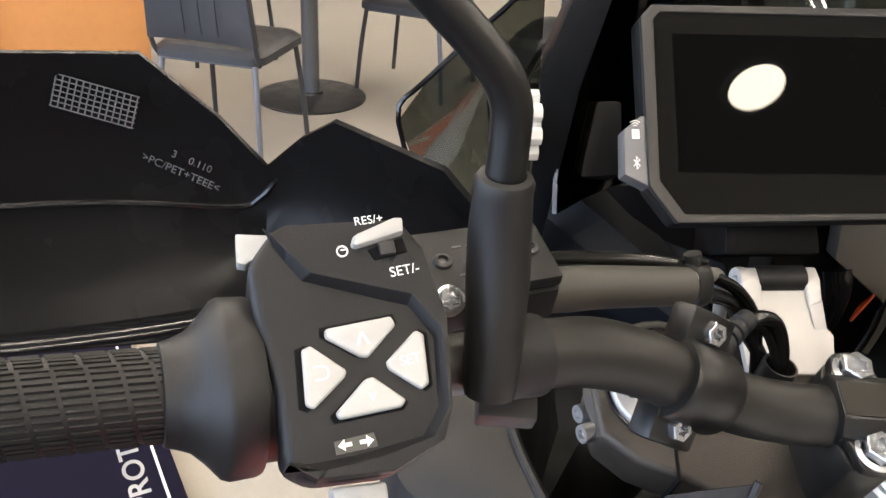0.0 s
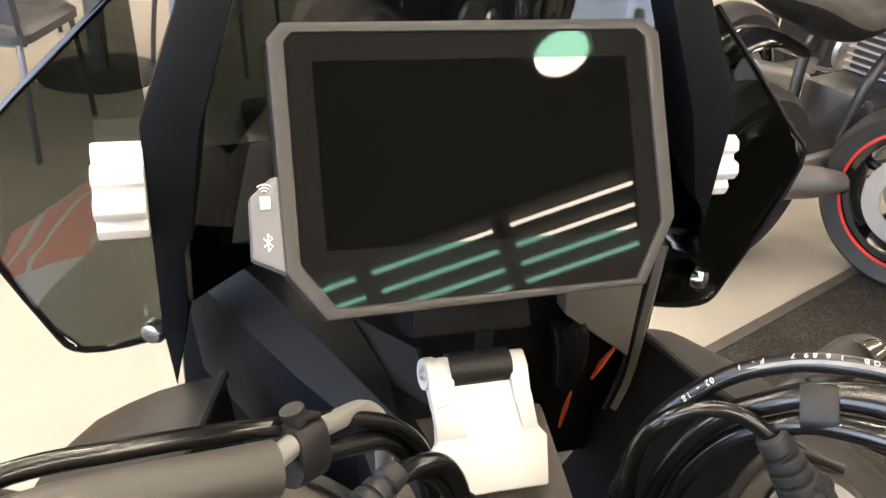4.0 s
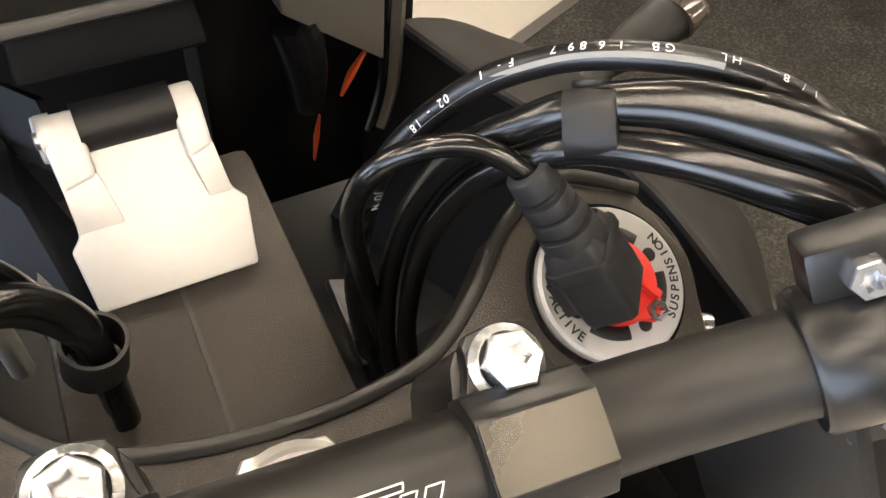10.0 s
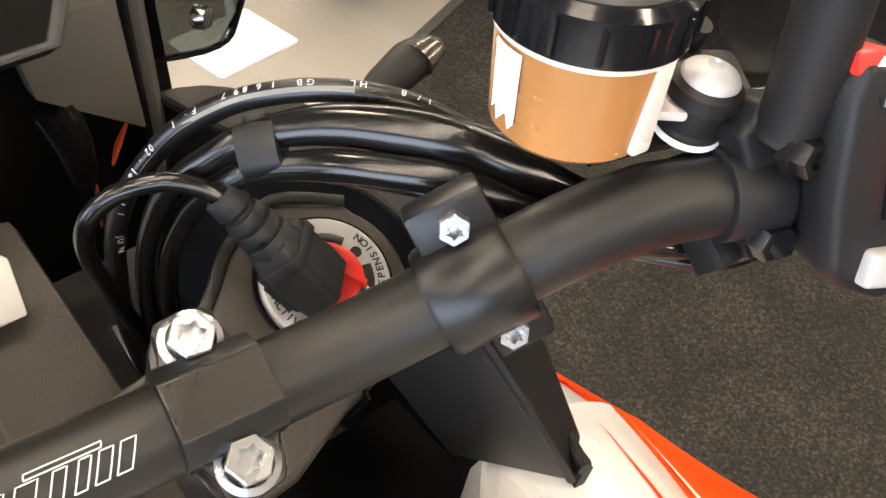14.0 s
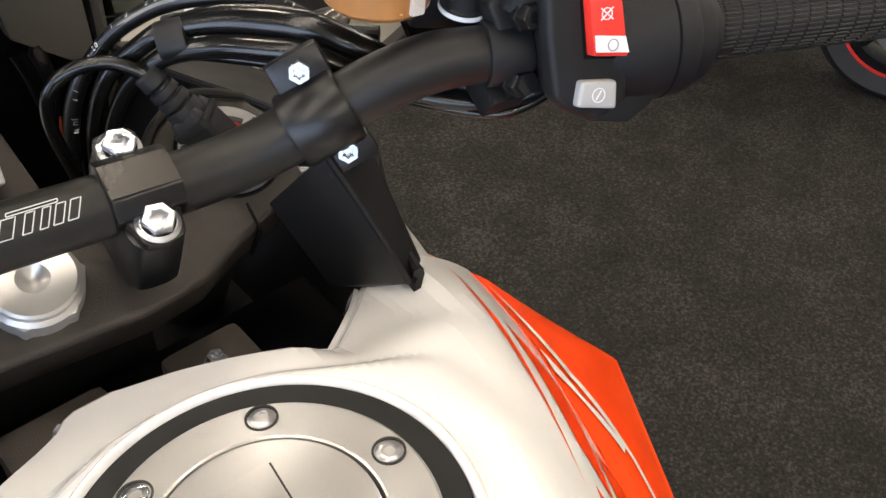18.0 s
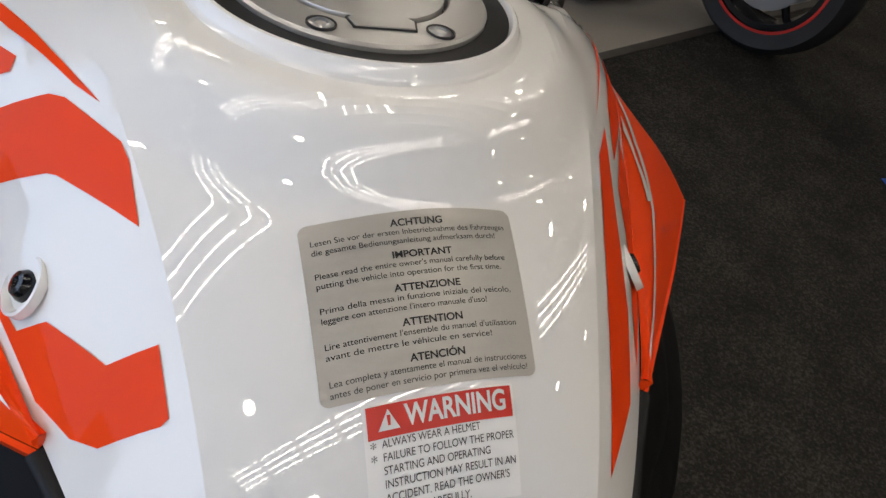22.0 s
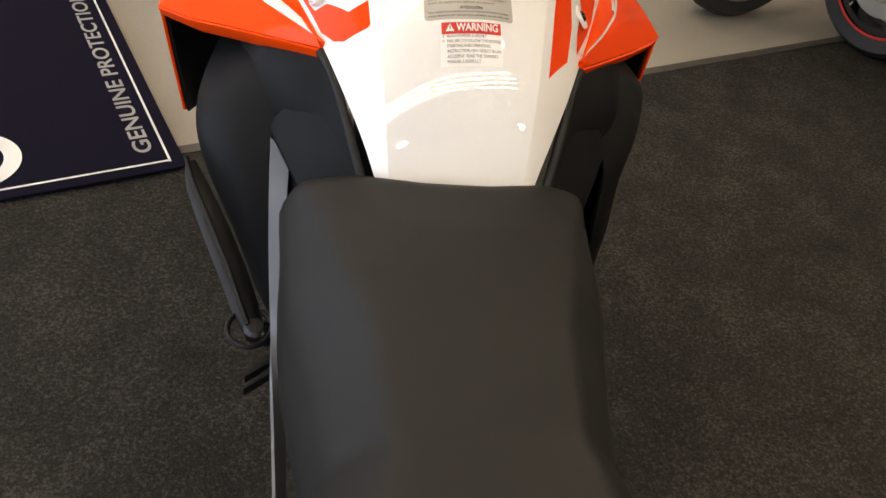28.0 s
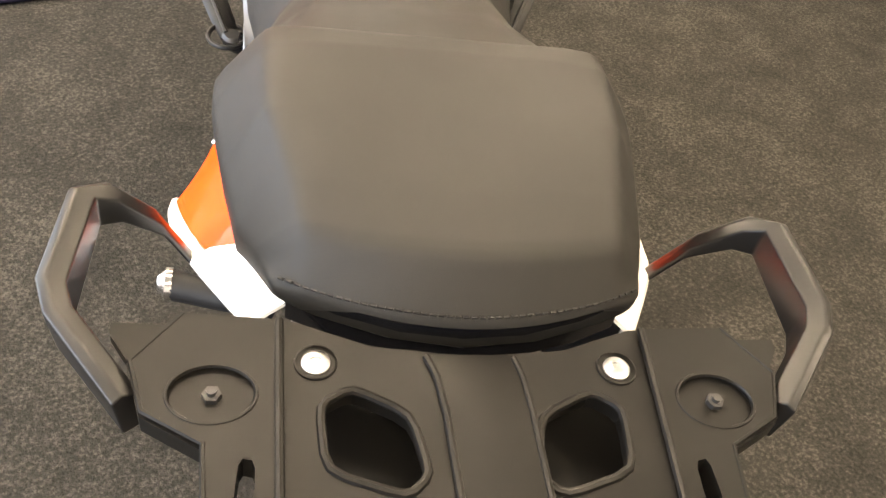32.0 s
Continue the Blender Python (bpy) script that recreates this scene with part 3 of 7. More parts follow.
flap = [(-0.0175, 0.0270), (0.0175, 0.0270), (0.0140, 0.0040), (0.0105, 0.0005), (-0.0105, 0.0005), (-0.0140, 0.0040)]
# black outline, wider below: the shadow line under the flap's raised edge
part("flap_groove", G().prism([(x * 1.07, (y - 0.015) * 1.07 + 0.0142) for x, y in flap], 0.0046, 0.0055), PRINTBLACK, filler)
part("key_flap", G().prism(flap, 0.0050, 0.0082), CAPSILVER, filler, "raised key flap", bevel=0.0012)
part("flap_hollow", G().prism([(-0.0130, 0.0010), (0.0130, 0.0010), (0.0105, -0.0075), (-0.0105, -0.0075)], 0.0046, 0.0054), STEEL, filler, bevel=0.0005)
for i in range(6):
    a = radians(60 * i + 30)
    c = (0.0585 * math.sin(a), 0.0585 * math.cos(a), 0.0)
    g = G().rev([(0.0066, 0.0038), (0.0066, 0.0012), (0.0060, 0.0012), (0.0056, 0.0040), (0.0050, 0.0045), (0.0030, 0.0046), (0.0027, 0.0026), (0, 0.0026)], Matrix.Translation(c), n=24)
    part("cap_bolt", g, BOLT, filler)
    part("bolt_recess", G().rev([(0.0073, 0.0030), (0.0073, 0.0043), (0.0063, 0.0043), (0.0063, 0.0030)], Matrix.Translation(c), n=24), PRINTBLACK, filler)

# orange side shrouds
SE = [(0.262, 0.228, -0.160), (0.262, 0.157, -0.135), (0.240, 0.08, -0.120), (0.2215, 0.030, -0.116), (0.203, -0.02, -0.116), (0.150, -0.169, -0.131)]
SK = [(0.280, 0.238, -0.195), (0.305, 0.150, -0.198), (0.335, 0.058, -0.199), (0.308, 0.020, -0.193), (0.258, -0.044, -0.175), (0.152, -0.171, -0.135)]
SKL = [(0.300, 0.238, -0.198), (0.372, 0.100, -0.212), (0.362, 0.020, -0.197), (0.318, -0.026, -0.186), (0.258, -0.076, -0.168), (0.152, -0.171, -0.135)]     # the clutch side stands out wider


def along(pts, u):
    return Vector([float(np.interp(u, range(len(pts)), [p[k] for p in pts])) for k in range(3)])


def shroud_at(u, v, lift=0.0, edge=SK):
    """Point of a shroud: u from its front (0) to its tail (5), v from the tank (0) to the outer edge (1)."""
    a, b = along(SE, u), along(edge, u)
    if u > 1:
        a.x, a.z = lerp_smooth(a.y, OX), lerp_smooth(a.y, OZ)
    p = a.lerp(b, v)
    return Vector((p.x + lift * 0.5, p.y, p.z + 0.002 + 0.008 * math.sin(math.pi * v) + lift * 0.86))


def drape_on(poly, fn, cell=0.1):
    """A flat outline in a surface's own two measures, cut small and laid on it."""
    bm = bmesh.new()
    bm.faces.new([bm.verts.new((x, y, 0)) for x, y in poly])
    xs, ys = [p[0] for p in poly], [p[1] for p in poly]
    for n, lo, hi, c in ((Vector((1, 0, 0)), min(xs), max(xs), cell), (Vector((0, 1, 0)), min(ys), max(ys), cell)):
        k = math.floor(lo / c) + 1
        while k * c < hi:
            bmesh.ops.bisect_plane(bm, geom=bm.verts[:] + bm.edges[:] + bm.faces[:], plane_co=n * k * c, plane_no=n)
            k += 1
    bmesh.ops.triangulate(bm, faces=bm.faces)
    for v in bm.verts:
        v.co = fn(v.co.x, v.co.y)
    return bm


SHROUD_STRIPES = [[(0.98, 0.97), (0.93, 0.95), (1.4, 0.68), (3.33, 0.47), (4.67, 0.32), (4.88, 0.6), (4.67, 0.58), (3.33, 0.53), (1.35, 0.8)], [(3.2, 0.48), (3.45, 0.08), (3.8, 0.1), (3.5, 0.5)], [(0.35, 0.97), (1.1, 0.47), (2.65, 0.15), (2.62, 0.22), (1.15, 0.52)], [(0.98, 0.97), (0.85, 0.63), (0.8, 0.07), (0.55, 0.2), (0.38, 0.97), (0.83, 0.97)]]
RIGHT_STRIPES = [[(1.2, 0.0), (2.0, 0.035), (2.9, 0.135), (3.45, 0.265), (4.0, 0.39), (4.45, 0.455), (4.7, 0.42), (4.88, 0.30), (4.92, 0.36), (4.75, 0.49), (4.5, 0.52), (4.0, 0.44), (3.4, 0.31), (2.85, 0.175), (2.0, 0.07)],
                 [(2.4, 0.0), (2.8, 0.0), (3.4, 0.15), (3.95, 0.31), (3.85, 0.37), (3.2, 0.14)]]
for s, E in ((1, SK), (-1, SKL)):
    rows = [[(s * p.x, p.y, p.z) for p in (shroud_at(i / 8, j / 8, 0.0, E) for j in range(9))] for i in range(41)]
    sh = part("side_shroud", G().shell(rows, 0.004 * -s), ORANGE, bike, "glossy orange side shroud with white stripes", UP, sharp=50)
    lower = [E[2], E[1], E[0]]
    bottom = [(0.325, 0.060, -0.392), (0.300, 0.150, -0.42), (0.270, 0.240, -0.43)] if s == 1 else [(0.351, 0.076, -0.390), (0.345, 0.150, -0.42), (0.290, 0.240, -0.43)]
    rows = [[(s * Vector(a).lerp(Vector(b), t).x, Vector(a).lerp(Vector(b), t).y, Vector(a).lerp(Vector(b), t).z) for t in (0, 0.33, 0.66, 1)] for a, b in zip(lower, bottom)]
    part("shroud_flank", G().shell(rows, 0.004 * s), ORANGE, sh)
    rows = [[(x - s * 0.006, y + 0.003, z - 0.004) for x, y, z in r] for r in rows]
    part("flank_liner", G().shell(rows, 0.003 * s), BLACK, sh, "black inner liner of the shroud")
    rows = [[(s * (p.x - 0.003), p.y, p.z - 0.007) for p in (shroud_at(0.2 + 4.5 * i / 20, 0.05 + 0.78 * j / 5, 0.0, E) for j in range(6))] for i in range(21)]
    part("shroud_liner", G().shell(rows, 0.002 * -s), BLACK, sh)
    lip = [(s * p.x, p.y, p.z - 0.001) for p in (shroud_at(2 + 3 * i / 12, 1.0, 0.0, E) for i in range(13))]
    rows = [[(x, y, z), (x * 0.985, y + 0.002, z - 0.010), (x * 0.95, y + 0.006, z - 0.018)] for x, y, z in lip]
    part("shroud_lip", G().shell(rows, 0.003 * s), ORANGE, sh)
    for poly in RIGHT_STRIPES if s == 1 else SHROUD_STRIPES:
        part("white_stripe", drape_on(poly, lambda u, v: Vector((s * shroud_at(u, v, 0.0012, E).x, *shroud_at(u, v, 0.0012, E)[1:]))), WHITEDECAL, sh, fix=False)

# orange decals and the panel screws on the tank's flanks
FLANK_DECALS = [[(0.177, 0.047), (0.145, -0.021), (0.124, -0.063), (0.135, -0.046), (0.165, 0.009), (0.194, 0.071)], [(0.230, 0.052), (0.208, 0.068), (0.161, -0.011), (0.164, -0.016), (0.212, 0.014)], [(0.205, -0.007), (0.146, -0.042), (0.139, -0.049), (0.116, -0.085), (0.113, -0.095), (0.11, -0.122), (0.143, -0.078), (0.147, -0.074), (0.193, -0.042)], [(0.186, -0.064), (0.171, -0.09), (0.168, -0.106), (0.161, -0.122), (0.148, -0.129), (0.124, -0.161), (0.104, -0.166), (0.101, -0.191), (0.104, -0.192), (0.128, -0.185), (0.139, -0.175), (0.153, -0.153)]]
RIGHT_DECALS = [[(0.125, -0.08), (0.142, -0.052), (0.139, -0.088), (0.137, -0.145), (0.128, -0.188), (0.099, -0.227), (0.108, -0.16), (0.114, -0.126)], [(0.156, -0.028), (0.200, 0.062), (0.196, 0.013), (0.180, -0.015), (0.15, -0.063)], [(0.132, -0.054), (0.225, 0.140), (0.190, 0.057), (0.149, -0.021)], [(0.152, -0.075), (0.172, -0.031), (0.193, -0.041), (0.184, -0.068), (0.180, -0.084), (0.168, -0.115), (0.145, -0.164), (0.147, -0.139), (0.158, -0.098)]]
for s in (1, -1):
    for poly in RIGHT_DECALS if s == 1 else FLANK_DECALS:
        part("orange_decal", drape([(s * x, y) for x, y in poly]), DECAL, tank, fix=False)
    c = Vector((s * 0.157, -0.108, tank_z(0.157, -0.108)))
    F = frame_of(c, (s * 0.78, -0.08, 0.62))
    part("screw_cup", G().rev([(0.0155, -0.002), (0.0150, 0.0022), (0.0135, 0.0026), (0.011, -0.001), (0.0, -0.001)], F, n=36), WHITE, tank, "white screw cup")
    part("cup_screw", G().rev([(0, 0.0035), (0.0022, 0.0035), (0.003, 0.005), (0.0055, 0.0045), (0.0075, 0.001), (0.0078, -0.001)], F, n=24), GLOSSBLACK, tank, "black socket screw")

# stickers
def on_tank(ox, oy, turn, lift):
    ca, sa = math.cos(turn), math.sin(turn)

    def fn(u, v):
        k = 0.80                      # the tank slopes here, so plan lengths shrink along it
        u = u * 1.03
        x, y = ox + u * ca - v * sa * k, oy + (u * sa + v * ca) * k
        return Vector((x, y, tank_z(x, y) + lift))
    return fn


def rounded(w, h, r, n=5):
    out = []
    for cx, cy, a0 in ((w - r, h - r, 0), (-w + r, h - r, 90), (-w + r, -h + r, 180), (w - r, -h + r, 270)):
        out += [(cx + r * math.cos(radians(a0 + 90 * i / n)), cy + r * math.sin(radians(a0 + 90 * i / n))) for i in range(n + 1)]
    return out


def print_on(sticker, txt, size, x, y, fn, material, bold=0.0, align="CENTER", width=0.0):
    vs, fs = words(txt, size, bold, align)
    if width:
        w = max(v[0] for v in vs) - min(v[0] for v in vs)
        vs = [(v[0] * width / w, v[1], 0) for v in vs]
    part("print", G().add([fn(x + v[0], y + v[1]) for v in vs], fs), material, sticker, fix=False)


fn = on_tank(0.002, -0.1687, radians(4.5), 0.0009)
st = part("notice_sticker", drape_on(rounded(0.0475, 0.0400, 0.004), fn, 0.006), STICKER, bike, "silver owner's manual notice sticker with black print", UP, fix=False)
fp0 = on_tank(0.002, -0.1687, radians(4.5), 0.0021)
fp = lambda u, v: fp0(u * 1.08, v * 1.05)
notice = (("ACHTUNG", "Lesen Sie vor der ersten Inbetriebnahme des Fahrzeuges", "die gesamte Bedienungsanleitung aufmerksam durch!"),
          ("IMPORTANT", "Please read the entire owner's manual carefully before", "putting the vehicle into operation for the first time."),
          ("ATTENZIONE", "Prima della messa in funzione iniziale del veicolo,", "leggere con attenzione l'intero manuale d'uso!"),
          ("ATTENTION", "Lire attentivement l'ensemble du manuel d'utilisation", "avant de mettre le v\u00e9hicule en service!"),
          ("ATENCI\u00d3N", "Lea completa y atentamente el manual de instrucciones", "antes de poner en servicio por primera vez el vehiculo!"))
for k, (a, b, c) in enumerate(notice):
    y = 0.0325 - 0.0147 * k
    print_on(st, a, 0.0044, 0.002, y, fp, PRINTBLACK, 0.0001)
    print_on(st, b, 0.0036, -0.0405, y - 0.0042, fp, PRINTBLACK, 0.0, "LEFT", 0.080 if k in (0, 4) else 0.0775)
    print_on(st, c, 0.0036, -0.0405, y - 0.0084, fp, PRINTBLACK, 0.0, "LEFT", 0.075 if k in (0, 1) else 0.066 if k < 4 else 0.080)
fn = on_tank(0.0072, -0.2207, radians(4.5), 0.0009)
st = part("warning_sticker", drape_on(rounded(0.0333, 0.0225, 0.0006, 2), fn, 0.006), WARNWHITE, bike, "white and red safety warning sticker", UP, fix=False)
f2, f3 = on_tank(0.0072, -0.2207, radians(4.5), 0.0016), on_tank(0.0072, -0.2207, radians(4.5), 0.0022)
part("red_band", drape_on([(-0.0318, 0.0085), (0.0318, 0.0085), (0.0318, 0.0213), (-0.0318, 0.0213)], f2, 0.006), WARNRED, st, fix=False)
print_on(st, "WARNING", 0.0118, 0.0065, 0.0150, f3, PRINTWHITE, 0.0003, width=0.045)
part("warning_triangle", drape_on([(-0.0275, 0.0110), (-0.0185, 0.0110), (-0.0230, 0.0192)], f3, 0.006), PRINTWHITE, st, fix=False)
part("triangle_mark", drape_on([(-0.0235, 0.0125), (-0.0225, 0.0125), (-0.0222, 0.0165), (-0.0238, 0.0165)], on_tank(0.0072, -0.2207, radians(4.5), 0.0027), 0.006), WARNRED, st, fix=False)
for k, (x, t, w) in enumerate(((-0.0265, "ALWAYS WEAR A HELMET", 0.0425), (-0.0265, "FAILURE TO FOLLOW THE PROPER", 0.0575), (-0.0265, "STARTING AND OPERATING", 0.046), (-0.0265, "INSTRUCTION MAY RESULT IN AN", 0.0575), (-0.0265, "ACCIDENT. READ THE OWNER'S", 0.0545), (-0.0265, "MANUAL CAREFULLY.", 0.036))):
    print_on(st, t, 0.0044, x, 0.0062 - 0.0050 * k, f2, PRINTBLACK, 0.0, "LEFT", w)
    if k < 2:
        print_on(st, "*", 0.006, -0.0300, 0.0052 - 0.0050 * k, f2, PRINTBLACK)

# knee panels
for s in (1, -1):
    top = [(0.150, -0.165, -0.136), (0.134, -0.205, -0.152), (0.118, -0.255, -0.178), (0.100, -0.31, -0.222), (0.098, -0.34, -0.26)]
    mid = [(0.255, -0.02, -0.195), (0.235, -0.13, -0.230), (0.182, -0.205, -0.262), (0.160, -0.29, -0.300), (0.15, -0.34, -0.34)]
    bot = [(0.275, 0.02, -0.45), (0.255, -0.10, -0.46), (0.190, -0.20, -0.47), (0.165, -0.30, -0.48), (0.15, -0.36, -0.48)]
    rows = []
    for a, b, c in zip(smooth_line(top, 4), smooth_line(mid, 4), smooth_line(bot, 4)):
        rows.append([(s * p.x, p.y, p.z) for p in smooth_line([a, b, c], 6)])
    part("knee_panel", G().shell(rows, 0.004 * -s), KNEEBLACK, bike, "matt black knee panel", UP, sharp=50)

# swollen outer shells, from the panel's rear edge out to its widest line and down
for s in (1, -1):
    rim_ = [(0.175, -0.02, -0.140), (0.165, -0.115, -0.152), (0.206, -0.186, -0.246), (0.206, -0.222, -0.310), (0.203, -0.250, -0.390), (0.196, -0.270, -0.480)]
    far = [(0.290, 0.05, -0.250), (0.304, -0.053, -0.262), (0.302, -0.125, -0.280), (0.285, -0.165, -0.320), (0.254, -0.188, -0.390), (0.230, -0.186, -0.480)]
    if s == 1:
        far = [(0.300, 0.06, -0.250), (0.312, 0.00, -0.255), (0.284, -0.083, -0.270), (0.254, -0.137, -0.310), (0.248, -0.162, -0.380), (0.238, -0.170, -0.480)]
    rows = []
    for a, b in zip(smooth_line(rim_, 4), smooth_line(far, 4)):
        m = a.lerp(b, 0.55) + Vector((0, -0.016, 0.010))
        rows.append([(s * p.x, p.y, p.z) for p in smooth_line([a, m, b, b + Vector((-0.012, 0.10, -0.05))], 6)])
    part("knee_shell", G().shell(rows, 0.004 * -s), KNEEBLACK, bike, "swollen matt black side of the knee panel", UP, sharp=50)

for s in (1, -1):
    top = smooth_line([(s * 0.153, -0.170, -0.138), (s * 0.136, -0.207, -0.153), (s * 0.120, -0.257, -0.180), (s * 0.104, -0.30, -0.215)], 4)
    part("knee_bulge", hull([(s * x, y, z) for x, y, z in ((0.150, -0.165, -0.138), (0.104, -0.305, -0.219), (0.209, -0.186, -0.240), (0.150, -0.31, -0.278), (0.205, -0.10, -0.215), (0.166, -0.115, -0.152), (0.192, -0.188, -0.262), (0.138, -0.31, -0.298))]), KNEEBLACK, bike, "sculpted upper part of the knee panel", UP, bevel=0.005, segs=3)
    part("knee_rim", G().tube(top, 0.0055, n=10, steps=1), BLACK, bike, "rolled rim of the knee panel", UP)
    a = [(0.207, -0.192, -0.244), (0.207, -0.222, -0.31), (0.205, -0.255, -0.39), (0.200, -0.30, -0.47), (0.19, -0.40, -0.53), (0.175, -0.60, -0.52)]
    b = [(0.184, -0.205, -0.262), (0.186, -0.240, -0.33), (0.188, -0.275, -0.41), (0.184, -0.32, -0.49), (0.175, -0.40, -0.56), (0.165, -0.60, -0.55)]
    rows = [[(s * p.lerp(q, t).x, p.lerp(q, t).y, p.lerp(q, t).z) for t in (0, 0.5, 1)] for p, q in zip(smooth_line(a, 4), smooth_line(b, 4))]
    if s == -1:
        part("frame_cover", G().shell(rows, 0.004 * s), mat("grey_frame_cover", (0.14, 0.145, 0.16), 0.38, vary=0.06), bike, "pale grey frame cover strip", UP)
    g = [(0.352, 0.115, -0.515), (0.337, 0.075, -0.535), (0.305, 0.0, -0.55), (0.268, -0.09, -0.565), (0.246, -0.15, -0.575), (0.232, -0.185, -0.585)]
    gd = part("heel_guard", G().tube([(s * x, y, z) for x, y, z in g], [0.008, 0.018, 0.022, 0.022, 0.020, 0.016], n=10, squash=0.55), BLACK, bike, "black lower guard plate", UP)
    part("guard_edge", G().tube([(s * (x + 0.006), y - 0.004, z + 0.012) for x, y, z in g], 0.004, n=8), BLACK, gd)
    pg = part("foot_peg", G().tube([(s * 0.175, -0.180, -0.60), (s * 0.215, -0.188, -0.592), (s * 0.240, -0.190, -0.588)], [0.014, 0.020, 0.012], n=16), GLOSSBLACK, bike, "black foot peg hanger with a round rim", UP)
    ring = [(s * (0.236 + 0.031 * math.cos(radians(a))), -0.191 + 0.036 * math.sin(radians(a)), -0.578) for a in range(0, 361, 15)]
    part("peg_rim", G().tube(ring, 0.0042, n=8, steps=1), BLACK, pg)
    part("peg_top", G().rev([(0, 0.006), (0.012, 0.005), (0.017, 0.0), (0.017, -0.012)], frame_of((s * 0.228, -0.190, -0.578), (0, -0.2, 1)), n=20), DARKMETAL, pg)
    for k in range(2):
        y = -0.236 - 0.022 * k
        part("peg_tooth", hull([(s * x, y + dy, z) for x, dy in ((0.180, 0.022), (0.208, 0.0), (0.234, -0.028), (0.236, -0.036), (0.206, -0.010), (0.180, 0.010)) for z in (-0.602, -0.588)]), BLACK, pg)
    part("tooth_bar", G().tube([(s * 0.188, -0.19, -0.600), (s * 0.186, -0.29, -0.600)], 0.008, n=8), BLACK, pg)
    pp = part("pillion_peg", G().tube([(s * 0.13, -0.85, -0.50), (s * 0.19, -0.83, -0.505), (s * 0.245, -0.815, -0.505)], [0.014, 0.016, 0.018], n=12), BLACK, bike, "black pillion foot peg with a chrome tip", UP)
    part("peg_cap", G().rev([(0, 0.010), (0.012, 0.008), (0.019, 0.0), (0.019, -0.008)], frame_of((s * 0.247, -0.815, -0.505), (s * 1, 0, 0)), n=20), CHROME, pp)
    if s == -1:
        st = part("stand_lug", G().cyl((-0.240, -0.369, -0.806), (-0.274, -0.369, -0.806), 0.0095, n=16).cyl((-0.240, -0.369, -0.806), (-0.150, -0.369, -0.806), 0.005, n=10), BLACK, bike, "black side stand lug with bright ends", UP)
        for x in (-0.2375, -0.2765):
            part("lug_end", G().cyl((x - 0.004, -0.369, -0.806), (x + 0.004, -0.369, -0.806), 0.0115, n=16), CHROME, st)
    part("seat_bolt", G().rev([(0, 0.004), (0.006, 0.003), (0.008, 0)], frame_of((s * 0.192, -0.775, -0.33), (s * 1, 0, 0.4)), n=16), CHROME, bike, "small chrome seat bolt", UP)

# seats
def crisp_line(pts, k=0.16):
    """A bent line whose corners are rounded a little."""
    pts = [Vector(p) for p in pts]
    out = [pts[0]]
    for a, b, c in zip(pts, pts[1:], pts[2:]):
        p, q = b.lerp(a, k), b.lerp(c, k)
        out += [p, (p + 2 * b + q) / 4, q]
    return out + [pts[-1]]


def seat(sections, name, label, material, crisp=0.16, n=64, lop=((-2, 1, 1), (2, 1, 1))):
    """Lofted seat: each section gives y, how far its ends bow forwards, and half a profile; lop widens its two sides."""
    rings = []
    ys = [-q[0] for q in sections]
    for i in range(n):
        y = ys[0] + (ys[-1] - ys[0]) * i / (n - 1)
        f = lambda vals: float(np.interp(y, ys, vals))
        bow = f([q[1] for q in sections])
        prof = [(f([q[2][k][0] for q in sections]), f([q[2][k][1] for q in sections])) for k in range(len(sections[0][2]))]
        pts = crisp_line([(x, 0, z) for x, z in prof], crisp)
        mid = []
        for a, b in zip(pts, pts[1:]):
            mid += [a, a.lerp(b, 0.5)]
        right = [(p.x, -y + bow * (p.x / 0.12) ** 2, p.z) for p in mid + [pts[-1]]]
        a, b = (float(np.interp(-y, [q[0] for q in lop], [q[k] for q in lop])) for k in (1, 2))
        rings.append([(x * b, yy, z) for x, yy, z in right] + [(-x * a, yy, z) for x, yy, z in right[-2:0:-1]])
    return part(name, G().loft(rings), material, bike, label, UP, sharp=60)


